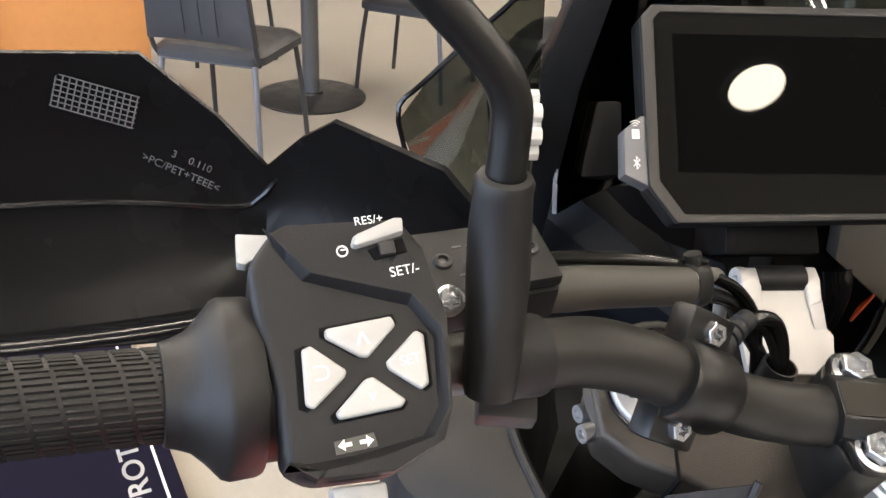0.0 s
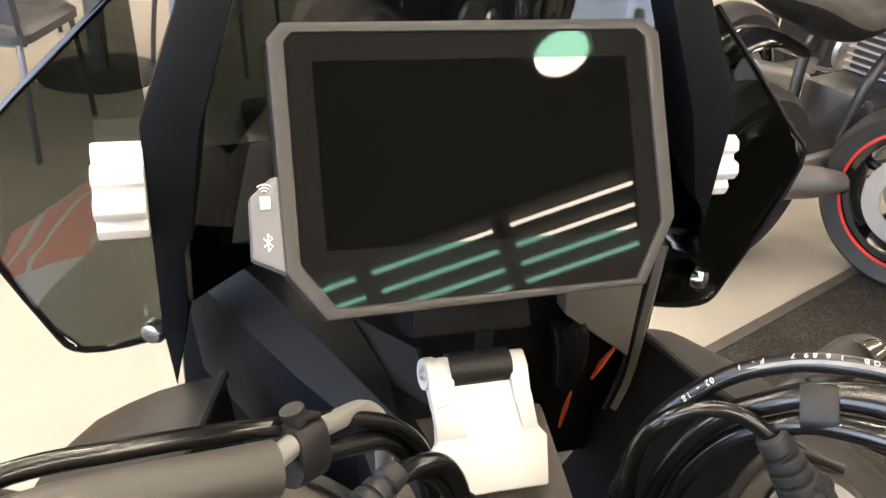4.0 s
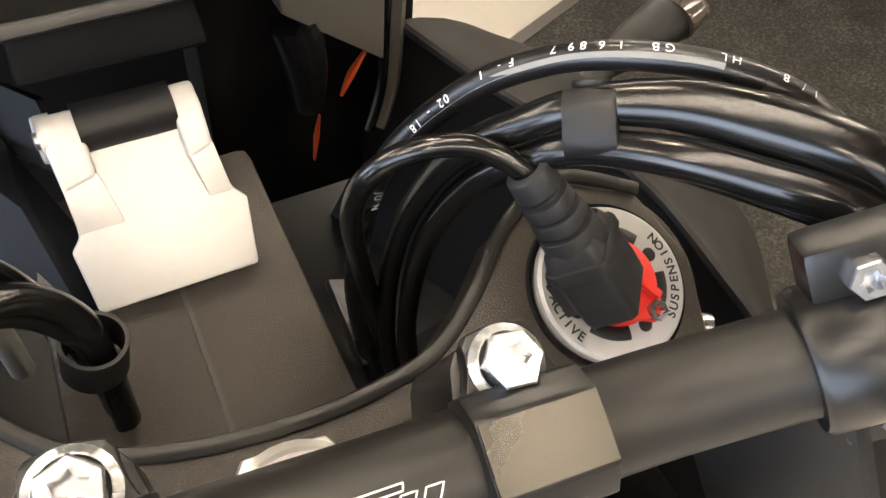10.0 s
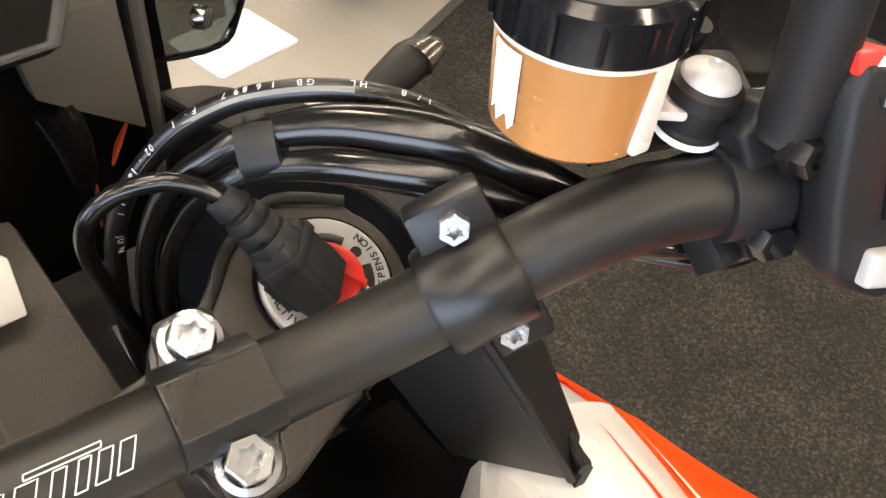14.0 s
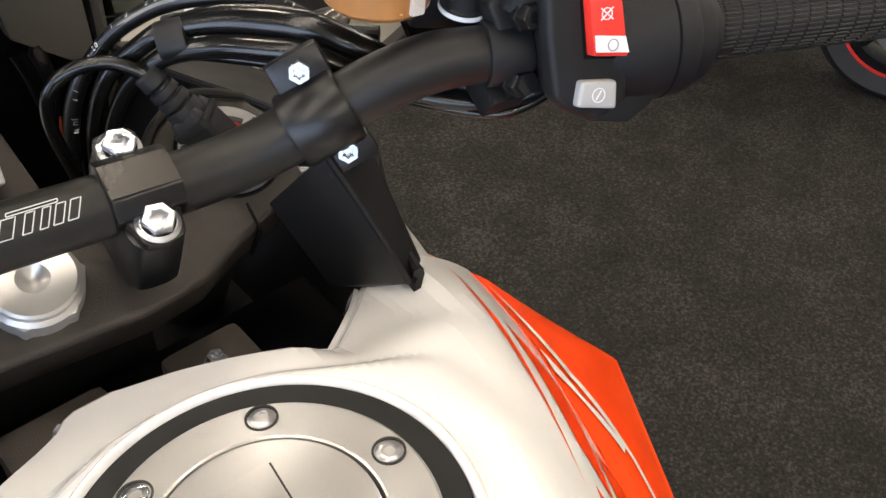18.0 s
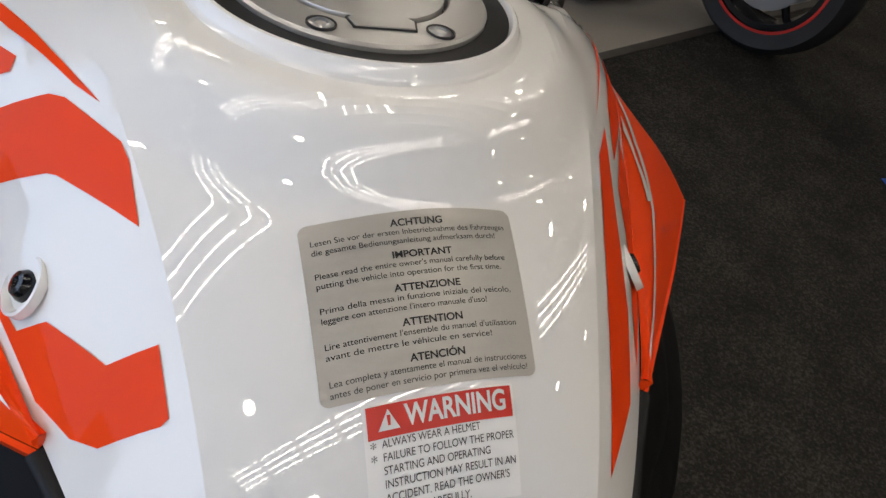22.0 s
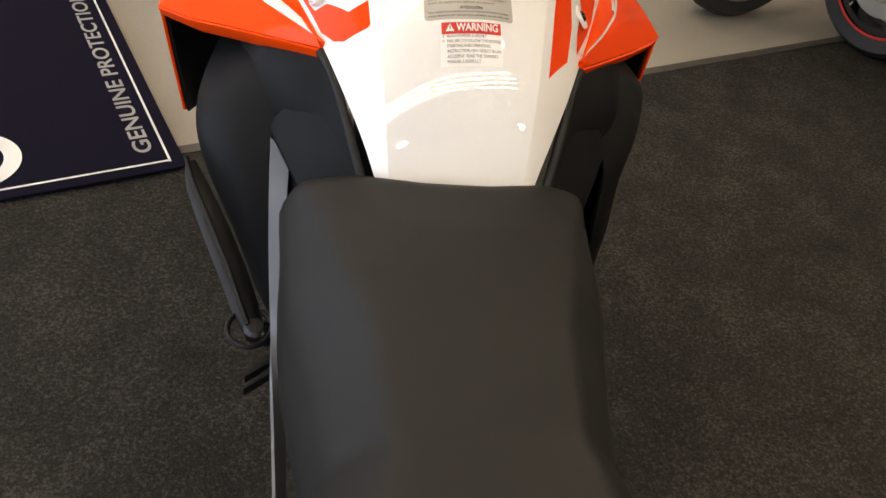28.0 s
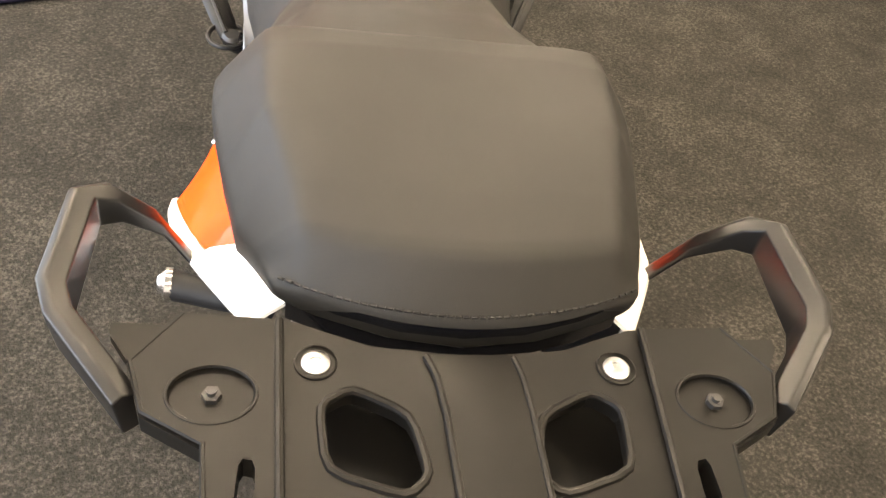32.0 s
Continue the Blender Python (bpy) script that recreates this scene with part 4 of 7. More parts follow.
rider = seat([
    (-0.311, 0.021, [(0.0, -0.214), (0.100, -0.217), (0.158, -0.244), (0.181, -0.298), (0.178, -0.36), (0.0, -0.37)]),
    (-0.317, 0.021, [(0.0, -0.203), (0.105, -0.207), (0.163, -0.236), (0.187, -0.290), (0.178, -0.37), (0.0, -0.38)]),
    (-0.330, 0.020, [(0.0, -0.197), (0.106, -0.201), (0.165, -0.230), (0.188, -0.284), (0.180, -0.37), (0.0, -0.38)]),
    (-0.40, 0.012, [(0.0, -0.192), (0.070, -0.194), (0.130, -0.210), (0.177, -0.268), (0.183, -0.37), (0.0, -0.38)]),
    (-0.45, 0, [(0.0, -0.193), (0.090, -0.196), (0.118, -0.208), (0.170, -0.270), (0.180, -0.37), (0.0, -0.38)]),
    (-0.52, 0, [(0.0, -0.196), (0.084, -0.199), (0.100, -0.210), (0.150, -0.268), (0.175, -0.36), (0.0, -0.38)]),
    (-0.64, 0, [(0.0, -0.200), (0.070, -0.203), (0.083, -0.210), (0.122, -0.255), (0.152, -0.34), (0.0, -0.37)]),
    (-0.72, 0, [(0.0, -0.190), (0.075, -0.193), (0.100, -0.203), (0.142, -0.248), (0.160, -0.33), (0.0, -0.35)]),
    (-0.80, 0, [(0.0, -0.175), (0.090, -0.178), (0.130, -0.190), (0.168, -0.235), (0.170, -0.30), (0.0, -0.33)]),
    (-0.87, 0, [(0.0, -0.165), (0.10, -0.170), (0.135, -0.185), (0.176, -0.230), (0.174, -0.29), (0.0, -0.32)]),
], "rider_seat", "matt black vinyl rider seat with a waisted front", VINYL, 0.28, lop=((-0.87, 1, 1), (-0.80, 1.03, 1.02), (-0.72, 1.09, 0.97), (-0.64, 1.09, 0.93), (-0.5, 1.05, 0.91), (-0.30, 1.03, 0.91)))
pillion = seat([
    (-0.838, 0.004, [(0.0, -0.170), (0.104, -0.174), (0.130, -0.184), (0.168, -0.225), (0.170, -0.27), (0.0, -0.29)]),
    (-0.850, 0.004, [(0.0, -0.146), (0.108, -0.148), (0.136, -0.153), (0.178, -0.205), (0.177, -0.25), (0.0, -0.28)]),
    (-0.862, 0.003, [(0.0, -0.137), (0.108, -0.138), (0.137, -0.142), (0.182, -0.200), (0.180, -0.25), (0.0, -0.28)]),
    (-0.89, 0.0, [(0.0, -0.132), (0.100, -0.133), (0.137, -0.138), (0.180, -0.200), (0.178, -0.245), (0.0, -0.27)]),
    (-0.975, 0.004, [(0.0, -0.130), (0.090, -0.131), (0.131, -0.137), (0.165, -0.198), (0.163, -0.235), (0.0, -0.26)]),
    (-1.06, 0.015, [(0.0, -0.128), (0.070, -0.130), (0.112, -0.136), (0.150, -0.195), (0.148, -0.222), (0.0, -0.25)]),
    (-1.106, 0.028, [(0.0, -0.128), (0.050, -0.130), (0.105, -0.137), (0.135, -0.180), (0.132, -0.205), (0.0, -0.23)]),
    (-1.116, 0.030, [(0.0, -0.130), (0.045, -0.132), (0.104, -0.141), (0.131, -0.178), (0.128, -0.200), (0.0, -0.22)]),
    (-1.140, 0.034, [(0.0, -0.160), (0.040, -0.160), (0.098, -0.162), (0.123, -0.170), (0.120, -0.185), (0.0, -0.19)]),
    (-1.144, 0.035, [(0.0, -0.166), (0.040, -0.166), (0.096, -0.167), (0.119, -0.173), (0.116, -0.182), (0.0, -0.184)]),
], "pillion_seat", "matt black vinyl pillion seat with a stitched rear edge", VINYL, 0.20, 84)
part("seat_base", G().prism([(x, -1.138 + 0.036 * (x / 0.12) ** 2) for x in (-0.112, -0.08, -0.04, 0, 0.04, 0.08, 0.112)] + [(0.09, -1.02), (-0.09, -1.02)], -0.205, -0.167), GLOSSBLACK, pillion, "glossy black base edge under the seat")
st = G()
for i in range(46):
    x = -0.115 + 0.23 * i / 45
    f = lambda x: (x, -1.1400 + 0.034 * (x / 0.12) ** 2, -0.1595 - 0.0085 * max(0.0, abs(x) / 0.12 - 0.35))
    st.cyl(f(x - 0.0017), f(x + 0.0017), 0.0011, n=5)
part("stitching", st, RUBBER, pillion, "row of dark stitches")

# tail panels, luggage rack and grab handles
for s in (1, -1):
    a = [(0.1900, -0.805, -0.332), (0.2040, -0.850, -0.324), (0.2130, -0.888, -0.314), (0.2010, -0.945, -0.290), (0.181, -1.00, -0.262), (0.130, -1.095, -0.224)]
    b = [(0.1695, -0.805, -0.249), (0.164, -0.856, -0.2425), (0.158, -0.91, -0.235), (0.150, -0.955, -0.230), (0.142, -1.00, -0.225), (0.11, -1.095, -0.205)]
    pick = lambda pts, y: Vector((float(np.interp(-y, [-p[1] for p in pts], [p[0] for p in pts])), y, float(np.interp(-y, [-p[1] for p in pts], [p[2] for p in pts]))))
    seam = lambda t: float(np.interp(t, [0, 0.83, 1.0], [-1.026, -1.000, -0.888]))     # where the orange gives way to white
    panel = lambda y, t: (s * pick(b, y).lerp(pick(a, y), t).x, y, pick(b, y).lerp(pick(a, y), t).z)
    ts = (0, 0.2, 0.4, 0.6, 0.75, 0.83, 0.88, 0.94, 1.0)
    tp = part("tail_panel", G().shell([[panel(-0.805 + (seam(t) + 0.805) * i / 14, t) for t in ts] for i in range(15)], 0.003 * s), ORANGE, bike, "orange tail panel beside the seat", UP, sharp=50)
    part("tail_panel_end", G().shell([[panel(seam(t) + (-1.095 - seam(t)) * i / 10, t) for t in ts] for i in range(11)], 0.003 * s), WHITE, tp, "white end of the tail panel", sharp=50)
    edge = [(s * (p.x + 0.003), p.y, p.z - 0.004) for p in smooth_line(a, 5)[9:]]
    part("tail_panel_edge", G().tube(edge, 0.0055, n=8, steps=1), WHITE, tp, "white lower edge of the tail panel")
    rows = [[(s * p.x, p.y, p.z), (s * (p.x - 0.02), p.y, p.z - 0.05), (s * (p.x - 0.06), p.y, p.z - 0.09)] for p in smooth_line(a, 5)]
    part("tail_underside", G().shell(rows, 0.003 * s), BLACK, tp)

RZ = -0.175


def plate_with_holes(poly, holes, z0, z1):
    """A flat plate whose holes go through."""
    c = bpy.data.curves.new("plate", "CURVE")
    c.dimensions, c.fill_mode, c.extrude = "2D", "BOTH", (z1 - z0) / 2
    for pl in [poly] + holes:
        sp = c.splines.new("POLY")
        sp.points.add(len(pl) - 1)
        for pt, (x, y) in zip(sp.points, pl):
            pt.co = (x, y, 0, 1)
        sp.use_cyclic_u = True
    ob = bpy.data.objects.new("plate", c)
    scene.collection.objects.link(ob)
    me = bpy.data.meshes.new_from_object(ob.evaluated_get(bpy.context.evaluated_depsgraph_get()))
    bm = bmesh.new()
    bm.from_mesh(me)
    bmesh.ops.remove_doubles(bm, verts=bm.verts, dist=1e-5)
    for v in bm.verts:
        v.co.z += (z0 + z1) / 2
    bpy.data.objects.remove(ob)
    bpy.data.curves.remove(c)
    bpy.data.meshes.remove(me)
    return bm


def rounded_poly(pts, k=0.25):
    q = [(x, y, 0) for x, y in pts]
    out = crisp_line(q[-1:] + q + q[:1], k)[1:-1]
    return [(p.x, p.y) for p in out]


half = [(0.0, -1.158), (0.060, -1.152), (0.108, -1.134), (0.172, -1.131), (0.198, -1.168), (0.186, -1.203), (0.152, -1.223), (0.143, -1.30), (0.115, -1.37), (0.0, -1.375)]
plate = half + [(-x, y) for x, y in half[-2:0:-1]]
hole = rounded_poly([(0.038, -1.200), (0.072, -1.182), (0.090, -1.194), (0.086, -1.236), (0.043, -1.251), (0.030, -1.238)])
slot = rounded_poly([(0.122, -1.232), (0.132, -1.230), (0.132, -1.300), (0.122, -1.300)])
cut2 = [(0.095, -1.29), (0.085, -1.345), (0.03, -1.345), (0.03, -1.285)]
flip = lambda pl: [(-x, y) for x, y in pl]
rack = part("luggage_rack", plate_with_holes(plate, [hole, flip(hole), slot, flip(slot), cut2, flip(cut2)], RZ - 0.014, RZ), RACKBLACK, bike, "matt black cast luggage rack plate", UP, sharp=30)
part("rack_middle_rib", G().prism([(-0.027, -1.158), (0.027, -1.158), (0.033, -1.20), (0.036, -1.37), (-0.010, -1.37), (-0.018, -1.20)], RZ - 0.001, RZ + 0.0025), RACKBLACK, rack, bevel=0.0012)
for pts in (((0.027, -1.160), (0.033, -1.20), (0.036, -1.37)), ((-0.027, -1.160), (-0.018, -1.20), (-0.010, -1.37))):
    part("rib_edge", G().tube([(x, y, RZ + 0.0018) for x, y in pts], 0.0024, n=8, steps=3), RACKBLACK, rack)
part("under_tray", G().box((0, -1.24, RZ - 0.045), (0.24, 0.22, 0.004)), RACKBLACK, rack)
for s in (1, -1):
    sgn = lambda pl: [(s * x, y) for x, y in pl]
    c = (s * 0.149, -1.190)
    ring = [(c[0] + 0.0245 * math.cos(radians(10 * k)), c[1] + 0.0195 * math.sin(radians(10 * k))) for k in range(36)]
    wing = plate_with_holes(sgn([(0.115, -1.136), (0.171, -1.133), (0.1955, -1.168), (0.1845, -1.201), (0.1505, -1.221), (0.142, -1.30), (0.107, -1.30), (0.112, -1.20)]), [ring, sgn(slot)], RZ - 0.001, RZ + 0.0040)
    w = part("rack_wing", wing, RACKBLACK, rack, sharp=30)
    part("wing_edge", G().tube([(s * x, y, RZ + 0.0035) for x, y in ((0.115, -1.136), (0.112, -1.20), (0.107, -1.30))], 0.0027, n=8, steps=3), RACKBLACK, w)
    part("wing_edge", G().tube([(s * x, y, RZ + 0.003) for x, y in ((0.171, -1.133), (0.1955, -1.168), (0.1845, -1.201), (0.1505, -1.221), (0.142, -1.30))], 0.0018, n=6, steps=1), RACKBLACK, w)
    part("well_rim", G().tube([(x, y, RZ + 0.0035) for x, y in ring + ring[:1]], 0.0014, n=6, steps=1), RACKBLACK, w)
    part("well_bolt", G().cyl((c[0], c[1], RZ), (c[0], c[1], RZ + 0.004), 0.0055, n=6).cyl((c[0], c[1], RZ), (c[0], c[1], RZ + 0.007), 0.0028, n=12), DARKMETAL, rack)
    part("hole_rim", G().tube([(s * x, y, RZ) for x, y in hole + hole[:1]], 0.0028, n=8, steps=1), RACKBLACK, rack)
    part("screw_cup", G().rev([(0.0115, 0.0015), (0.0125, 0.0012), (0.013, -0.001)], Matrix.Translation((s * 0.0925, -1.165, RZ)), n=24), RACKBLACK, rack)
    part("rack_screw", G().rev([(0, 0.001), (0.0035, 0.001), (0.0034, 0.0030), (0.0065, 0.0028), (0.0086, 0.0010), (0.0086, -0.002)], Matrix.Translation((s * 0.0925, -1.165, RZ)), n=24), BOLT, rack, "flat silver rack screw")
    path = [(0.158, -0.985, -0.335, 0.012), (0.187, -0.997, -0.268, 0.013), (0.206, -1.011, -0.216, 0.016), (0.229, -1.027, -0.184, 0.024), (0.2450, -1.040, -0.178, 0.030), (0.2480, -1.115, -0.182, 0.036), (0.240, -1.136, -0.183, 0.036), (0.194, -1.192, -0.189, 0.032)]
    rings = []
    for i, (x, y, z, h) in enumerate(path):
        a, b = Vector(path[max(i - 1, 0)][:3]), Vector(path[min(i + 1, 7)][:3])
        d = (b - a).normalized()
        n = d.cross(Vector((0, 0, 1))).normalized()
        w = 0.0085
        rings.append([(s * p.x, p.y, p.z) for p in (Vector((x, y, z)) + n * u + Vector((0, 0, v)) for u, v in ((-w, h / 2), (-w * 0.2, h / 2 + 0.003), (w, h / 2 - 0.004), (w * 1.05, -h / 2), (-w * 0.6, -h / 2)))])
    gp = part("grab_handle", G().loft(rings), HANDLEBLACK, bike, "black plastic grab handle", UP, bevel=0.003, segs=3)
    part("handle_web", G().prism(sgn([(0.176, -1.134), (0.213, -1.133), (0.212, -1.142), (0.192, -1.172)]), -0.19, -0.182), RACKBLACK, gp)

# frame, engine block and wheels under the covers
part("frame_core", G().box((0, -0.30, -0.46), (0.20, 1.00, 0.14)), DARKMETAL, bike, m=UP, bevel=0.02)
part("engine", G().box((0, -0.08, -0.66), (0.34, 0.46, 0.36)), DARKMETAL, bike, "dark cast engine block", UP, bevel=0.03)
for yy, r in ((0.62, 0.315), (-0.94, 0.315)):
    w = part("wheel", G().rev([(r - 0.10, -0.05), (r - 0.02, -0.062), (r - 0.004, -0.035), (r, 0), (r - 0.004, 0.035), (r - 0.02, 0.062), (r - 0.10, 0.05), (r - 0.105, 0.0), (r - 0.10, -0.05)], pose(0, yy, r + 0.012, 0, 90, 0), n=48), TYRE, bike, "black road tyre")
    part("rim", G().rev([(r - 0.105, -0.045), (r - 0.105, 0.045), (r - 0.125, 0.045), (r - 0.13, 0.0), (r - 0.125, -0.045), (r - 0.105, -0.045)], pose(0, yy, r + 0.012, 0, 90, 0), n=48), DARKMETAL, w)
    sp = G()
    for i in range(12):
        a = radians(30 * i)
        sp.cyl((0.03 * (-1) ** i, yy, r + 0.012), (0, yy + (r - 0.12) * math.cos(a), r + 0.012 + (r - 0.12) * math.sin(a)), 0.004, n=6)
    sp.cyl((-0.06, yy, r + 0.012), (0.06, yy, r + 0.012), 0.035)
    part("spokes", sp, DARKMETAL, w)
part("swingarm", G().box((0.09, -0.62, -0.76), (0.04, 0.70, 0.08)).box((-0.09, -0.62, -0.76), (0.04, 0.70, 0.08)), DARKMETAL, bike, m=UP, bevel=0.01)

# ---- handlebar and yoke, in the straight-ahead pose ----
BARPTS = [(0, 0.186, 0.033), (0.05, 0.186, 0.033), (0.088, 0.186, 0.033), (0.118, 0.182, 0.040), (0.15, 0.173, 0.056), (0.18, 0.163, 0.073), (0.207, 0.154, 0.083), (0.237, 0.142, 0.087), (0.30, 0.117, 0.091), (0.37, 0.089, 0.096), (0.475, 0.047, 0.105)]


def bar_at(x):
    """Axis point and outward direction of the bar at |x|."""
    s = 1 if x >= 0 else -1
    xs = [p[0] for p in BARPTS]
    f = lambda q: (float(np.interp(q, xs, [p[1] for p in BARPTS])), float(np.interp(q, xs, [p[2] for p in BARPTS])))
    a, b = f(abs(x) - 0.004), f(abs(x) + 0.004)
    y, z = f(abs(x))
    return Vector((x, y, z)), Vector((s * 0.008, b[0] - a[0], b[1] - a[1])).normalized()


full = [(-x, y, z) for x, y, z in BARPTS[:0:-1]] + BARPTS
bar = part("handlebar", G().tube(full, [0.0112] * 2 + [0.0118, 0.0150] + [0.0160] * 13 + [0.0150, 0.0118] + [0.0112] * 2, n=24, steps=5), BARBLACK, bike, "black anodised tapered handlebar", STEER)

# outlined logo strokes on the bar, as plain bent lines
def on_bar(u, v):
    """A point on the bar's skin: u along it, v round it from the top rear."""
    a = radians(132) - v / 0.0154
    return Vector((u, 0.186 + 0.0162 * math.cos(a), 0.033 + 0.0162 * math.sin(a)))


def bar_line(pts, w=0.00035):
    """One closed line round the corners given, bent over the bar's skin."""
    out = []
    for (a, b), (c, d) in zip(pts, pts[1:] + pts[:1]):
        out += [on_bar(a + (c - a) * i / 4, b + (d - b) * i / 4) for i in range(4)]
    return G().tube(out + out[:1], w, n=5, steps=1)


mark = [[(a, -0.0045), (a + w, -0.0045), (a + w + 0.0045, 0.0042), (a + 0.0045, 0.0042)] for a, w in ((-0.0205, 0.0038), (-0.0135, 0.0062), (-0.0030, 0.0040), (0.0045, 0.0036), (0.0105, 0.0042), (0.0170, 0.0046))]
mark.append([(-0.0060, 0.0068), (0.0165, 0.0068), (0.0158, 0.0051), (-0.0066, 0.0051)])
for m in mark:
    part("engraved_mark", bar_line(m, 0.00028), ENGRAVE, bar)

RAKE = Vector((0, -0.438, 0.899))
YOKE = STEER @ frame_of((0, 0.204, -0.011), RAKE)     # x right, y ahead, z up the stem
arc = [(0.0, 0.030), (0.03, 0.032), (0.06, 0.040), (0.082, 0.058), (0.100, 0.078)]
outer = [(0.128, 0.092), (0.160, 0.080), (0.174, 0.050), (0.170, 0.015), (0.150, 0.000), (0.115, -0.012), (0.085, -0.028), (0.05, -0.034), (0.0, -0.034)]
pl = arc + outer
pl = pl + [(-x, y) for x, y in pl[-2:0:-1]]
yoke = part("top_yoke", G().prism(pl, -0.055, -0.020), CAST, bike, "cast black top fork yoke", YOKE, bevel=0.005, segs=3)
rim = [(x, y, -0.019) for x, y in arc + outer[:2]]
part("yoke_rim", G().tube([(-x, y, z) for x, y, z in rim[:0:-1]] + rim, 0.0030, n=10, steps=4, squash=0.6), BARBLACK, yoke)
# stem nut
part("stem_nut", G().rev([(0, -0.007), (0.003, -0.006), (0.0085, -0.0008), (0.021, -0.0002), (0.0225, -0.002), (0.0225, -0.006), (0.025, -0.008), (0.025, -0.022)], n=6 * 6), CAPSILVER, yoke, "silver steering stem nut")
part("stem_nut_hex", G().prism([(0.027 * math.cos(radians(60 * i)), 0.027 * math.sin(radians(60 * i))) for i in range(6)], -0.022, -0.008), CAPSILVER, yoke, bevel=0.0015)

for s in (1, -1):
    # fork cap with ring of slots
    c = (s * 0.133, 0.046, -0.014)
    cap = part("fork_cap", G().rev([(0.0, -0.004), (0.012, -0.004), (0.0125, 0.0), (0.0290, 0.0), (0.0302, -0.0012), (0.0302, -0.012)], Matrix.Translation(c), n=64), ALU, bike, "silver fork cap with printed lettering", YOKE)
    part("cap_surround", G().rev([(0.0302, -0.008), (0.034, -0.007), (0.041, -0.009), (0.044, -0.016)], Matrix.Translation(c), n=48), CAST, cap)
    for i in range(4):
        a = radians(90 * i + 20)
        g = G().cyl((c[0] + 0.0195 * math.cos(a), c[1] + 0.0195 * math.sin(a), c[2] - 0.004), (c[0] + 0.0195 * math.cos(a), c[1] + 0.0195 * math.sin(a), c[2] + 0.0004), 0.0028, n=14)
        part("hole", g, DARKMETAL, cap)
        sl = []
        for k in range(9):
            b = a + radians(22 + 46 * k / 8)
            sl.append((c[0] + 0.0195 * math.cos(b), c[1] + 0.0195 * math.sin(b), c[2] + 0.0001))
        part("slot", G().tube(sl, 0.0028, n=8, steps=1, squash=0.3), DARKMETAL, cap)
    if s == 1:
        part("adjuster_ring", G().rev([(0.011, 0.0), (0.011, 0.003), (0.0155, 0.003), (0.017, 0.002), (0.017, 0.0)], Matrix.Translation(c), n=40), RED, cap, "red adjuster ring")
    for txt, a0 in (("SEMI-ACTIVE", 181 if s == 1 else 90), ("SUSPENSION", -7 if s == 1 else 270)):
        n = len(txt)
        for k, ch in enumerate(txt):
            if ch == " ":
                continue
            vs, fs = words(ch, 0.0050, 0.00015)
            a = radians(a0 + (8.0 if n == 10 else 7.4) * (k - (n - 1) / 2))
            mm = Matrix.Translation((c[0] + 0.0258 * math.cos(a), c[1] + 0.0258 * math.sin(a), c[2] + 0.0004)) @ Matrix.Rotation(a + math.pi / 2, 4, "Z")
            part("letter", G().add(vs, fs, mm), PRINTBLACK, cap, fix=False)
    part("yoke_slit", G().box((c[0] - s * 0.006, c[1] - 0.047, -0.036), (0.0016, 0.020, 0.0345)), PITBLACK, yoke)
    for q in (0.0, 0.016):
        part("pinch_bolt", G().rev([(0, 0.003), (0.0028, 0.003), (0.003, 0.006), (0.0056, 0.006), (0.006, 0.0), (0.006, -0.01)], frame_of((s * 0.1735, 0.022 + q, -0.034 - 0.4 * q), (s * 0.9, -0.4, 0.2)), n=20), BOLT, yoke)
    part("cap_lip", G().rev([(0.0305, -0.0075), (0.0312, -0.0040), (0.0325, -0.0040), (0.0335, -0.0075)], Matrix.Translation(c), n=48), GLOSSBLACK, cap)
    # fork tube below
    part("fork_tube", G().cyl((c[0], c[1], -0.62), (c[0], c[1], -0.056), 0.027), DARKMETAL, bike, m=YOKE)
    # riser and bar clamp
    ax = Vector((s * 0.054, 0.186, 0.033))
    nrm = Vector((0, -0.41, 0.912))
    F = frame_of(ax, nrm)
    foot = rounded_poly([(-0.0165, -0.013), (-0.0120, -0.0315), (0.0120, -0.0315), (0.0165, -0.013), (0.0165, 0.013), (0.0120, 0.0315), (-0.0120, 0.0315), (-0.0165, 0.013)], 0.3)
    riser = part("bar_riser", G().prism(foot, -0.045, 0.002, F), CLAMPBLACK, bike, "black handlebar riser", STEER, bevel=0.0015)
    prof = [(-0.0175, 0.0025), (0.0175, 0.0025), (0.0175, 0.0125), (0.0100, 0.0195), (-0.0100, 0.0195), (-0.0175, 0.0125)]
    R = F @ Matrix(((0, 0, 1, 0), (1, 0, 0, 0), (0, 1, 0, 0), (0, 0, 0, 1)))
    cl = part("bar_clamp", G().prism(prof, -0.0175, 0.0175, R), CLAMPBLACK, bike, "black machined bar clamp", STEER, bevel=0.0012)
    for q in (1, -1):
        ear = rounded_poly([(-0.0160, q * 0.0130), (-0.0112, q * 0.0225), (-0.0105, q * 0.0335), (0.0105, q * 0.0335), (0.0112, q * 0.0225), (0.0160, q * 0.0130)], 0.35)
        part("clamp_ear", G().prism(ear, 0.0028, 0.0092, F), CLAMPBLACK, cl, bevel=0.0012)
    # thin plate on the black flat, brighter to carry its reflection
    part("milled_face", G().box((0, 0, 0.0198), (0.0335, 0.0185, 0.0006), F), FLATSHEEN, cl)
    for yy in (0.0225, -0.0225):
        torx_bolt(cl, F @ Matrix.Translation((0, yy, 0.0095)) @ Matrix.Rotation(radians(17 * s + 9), 4, "Z"), 0.0084)

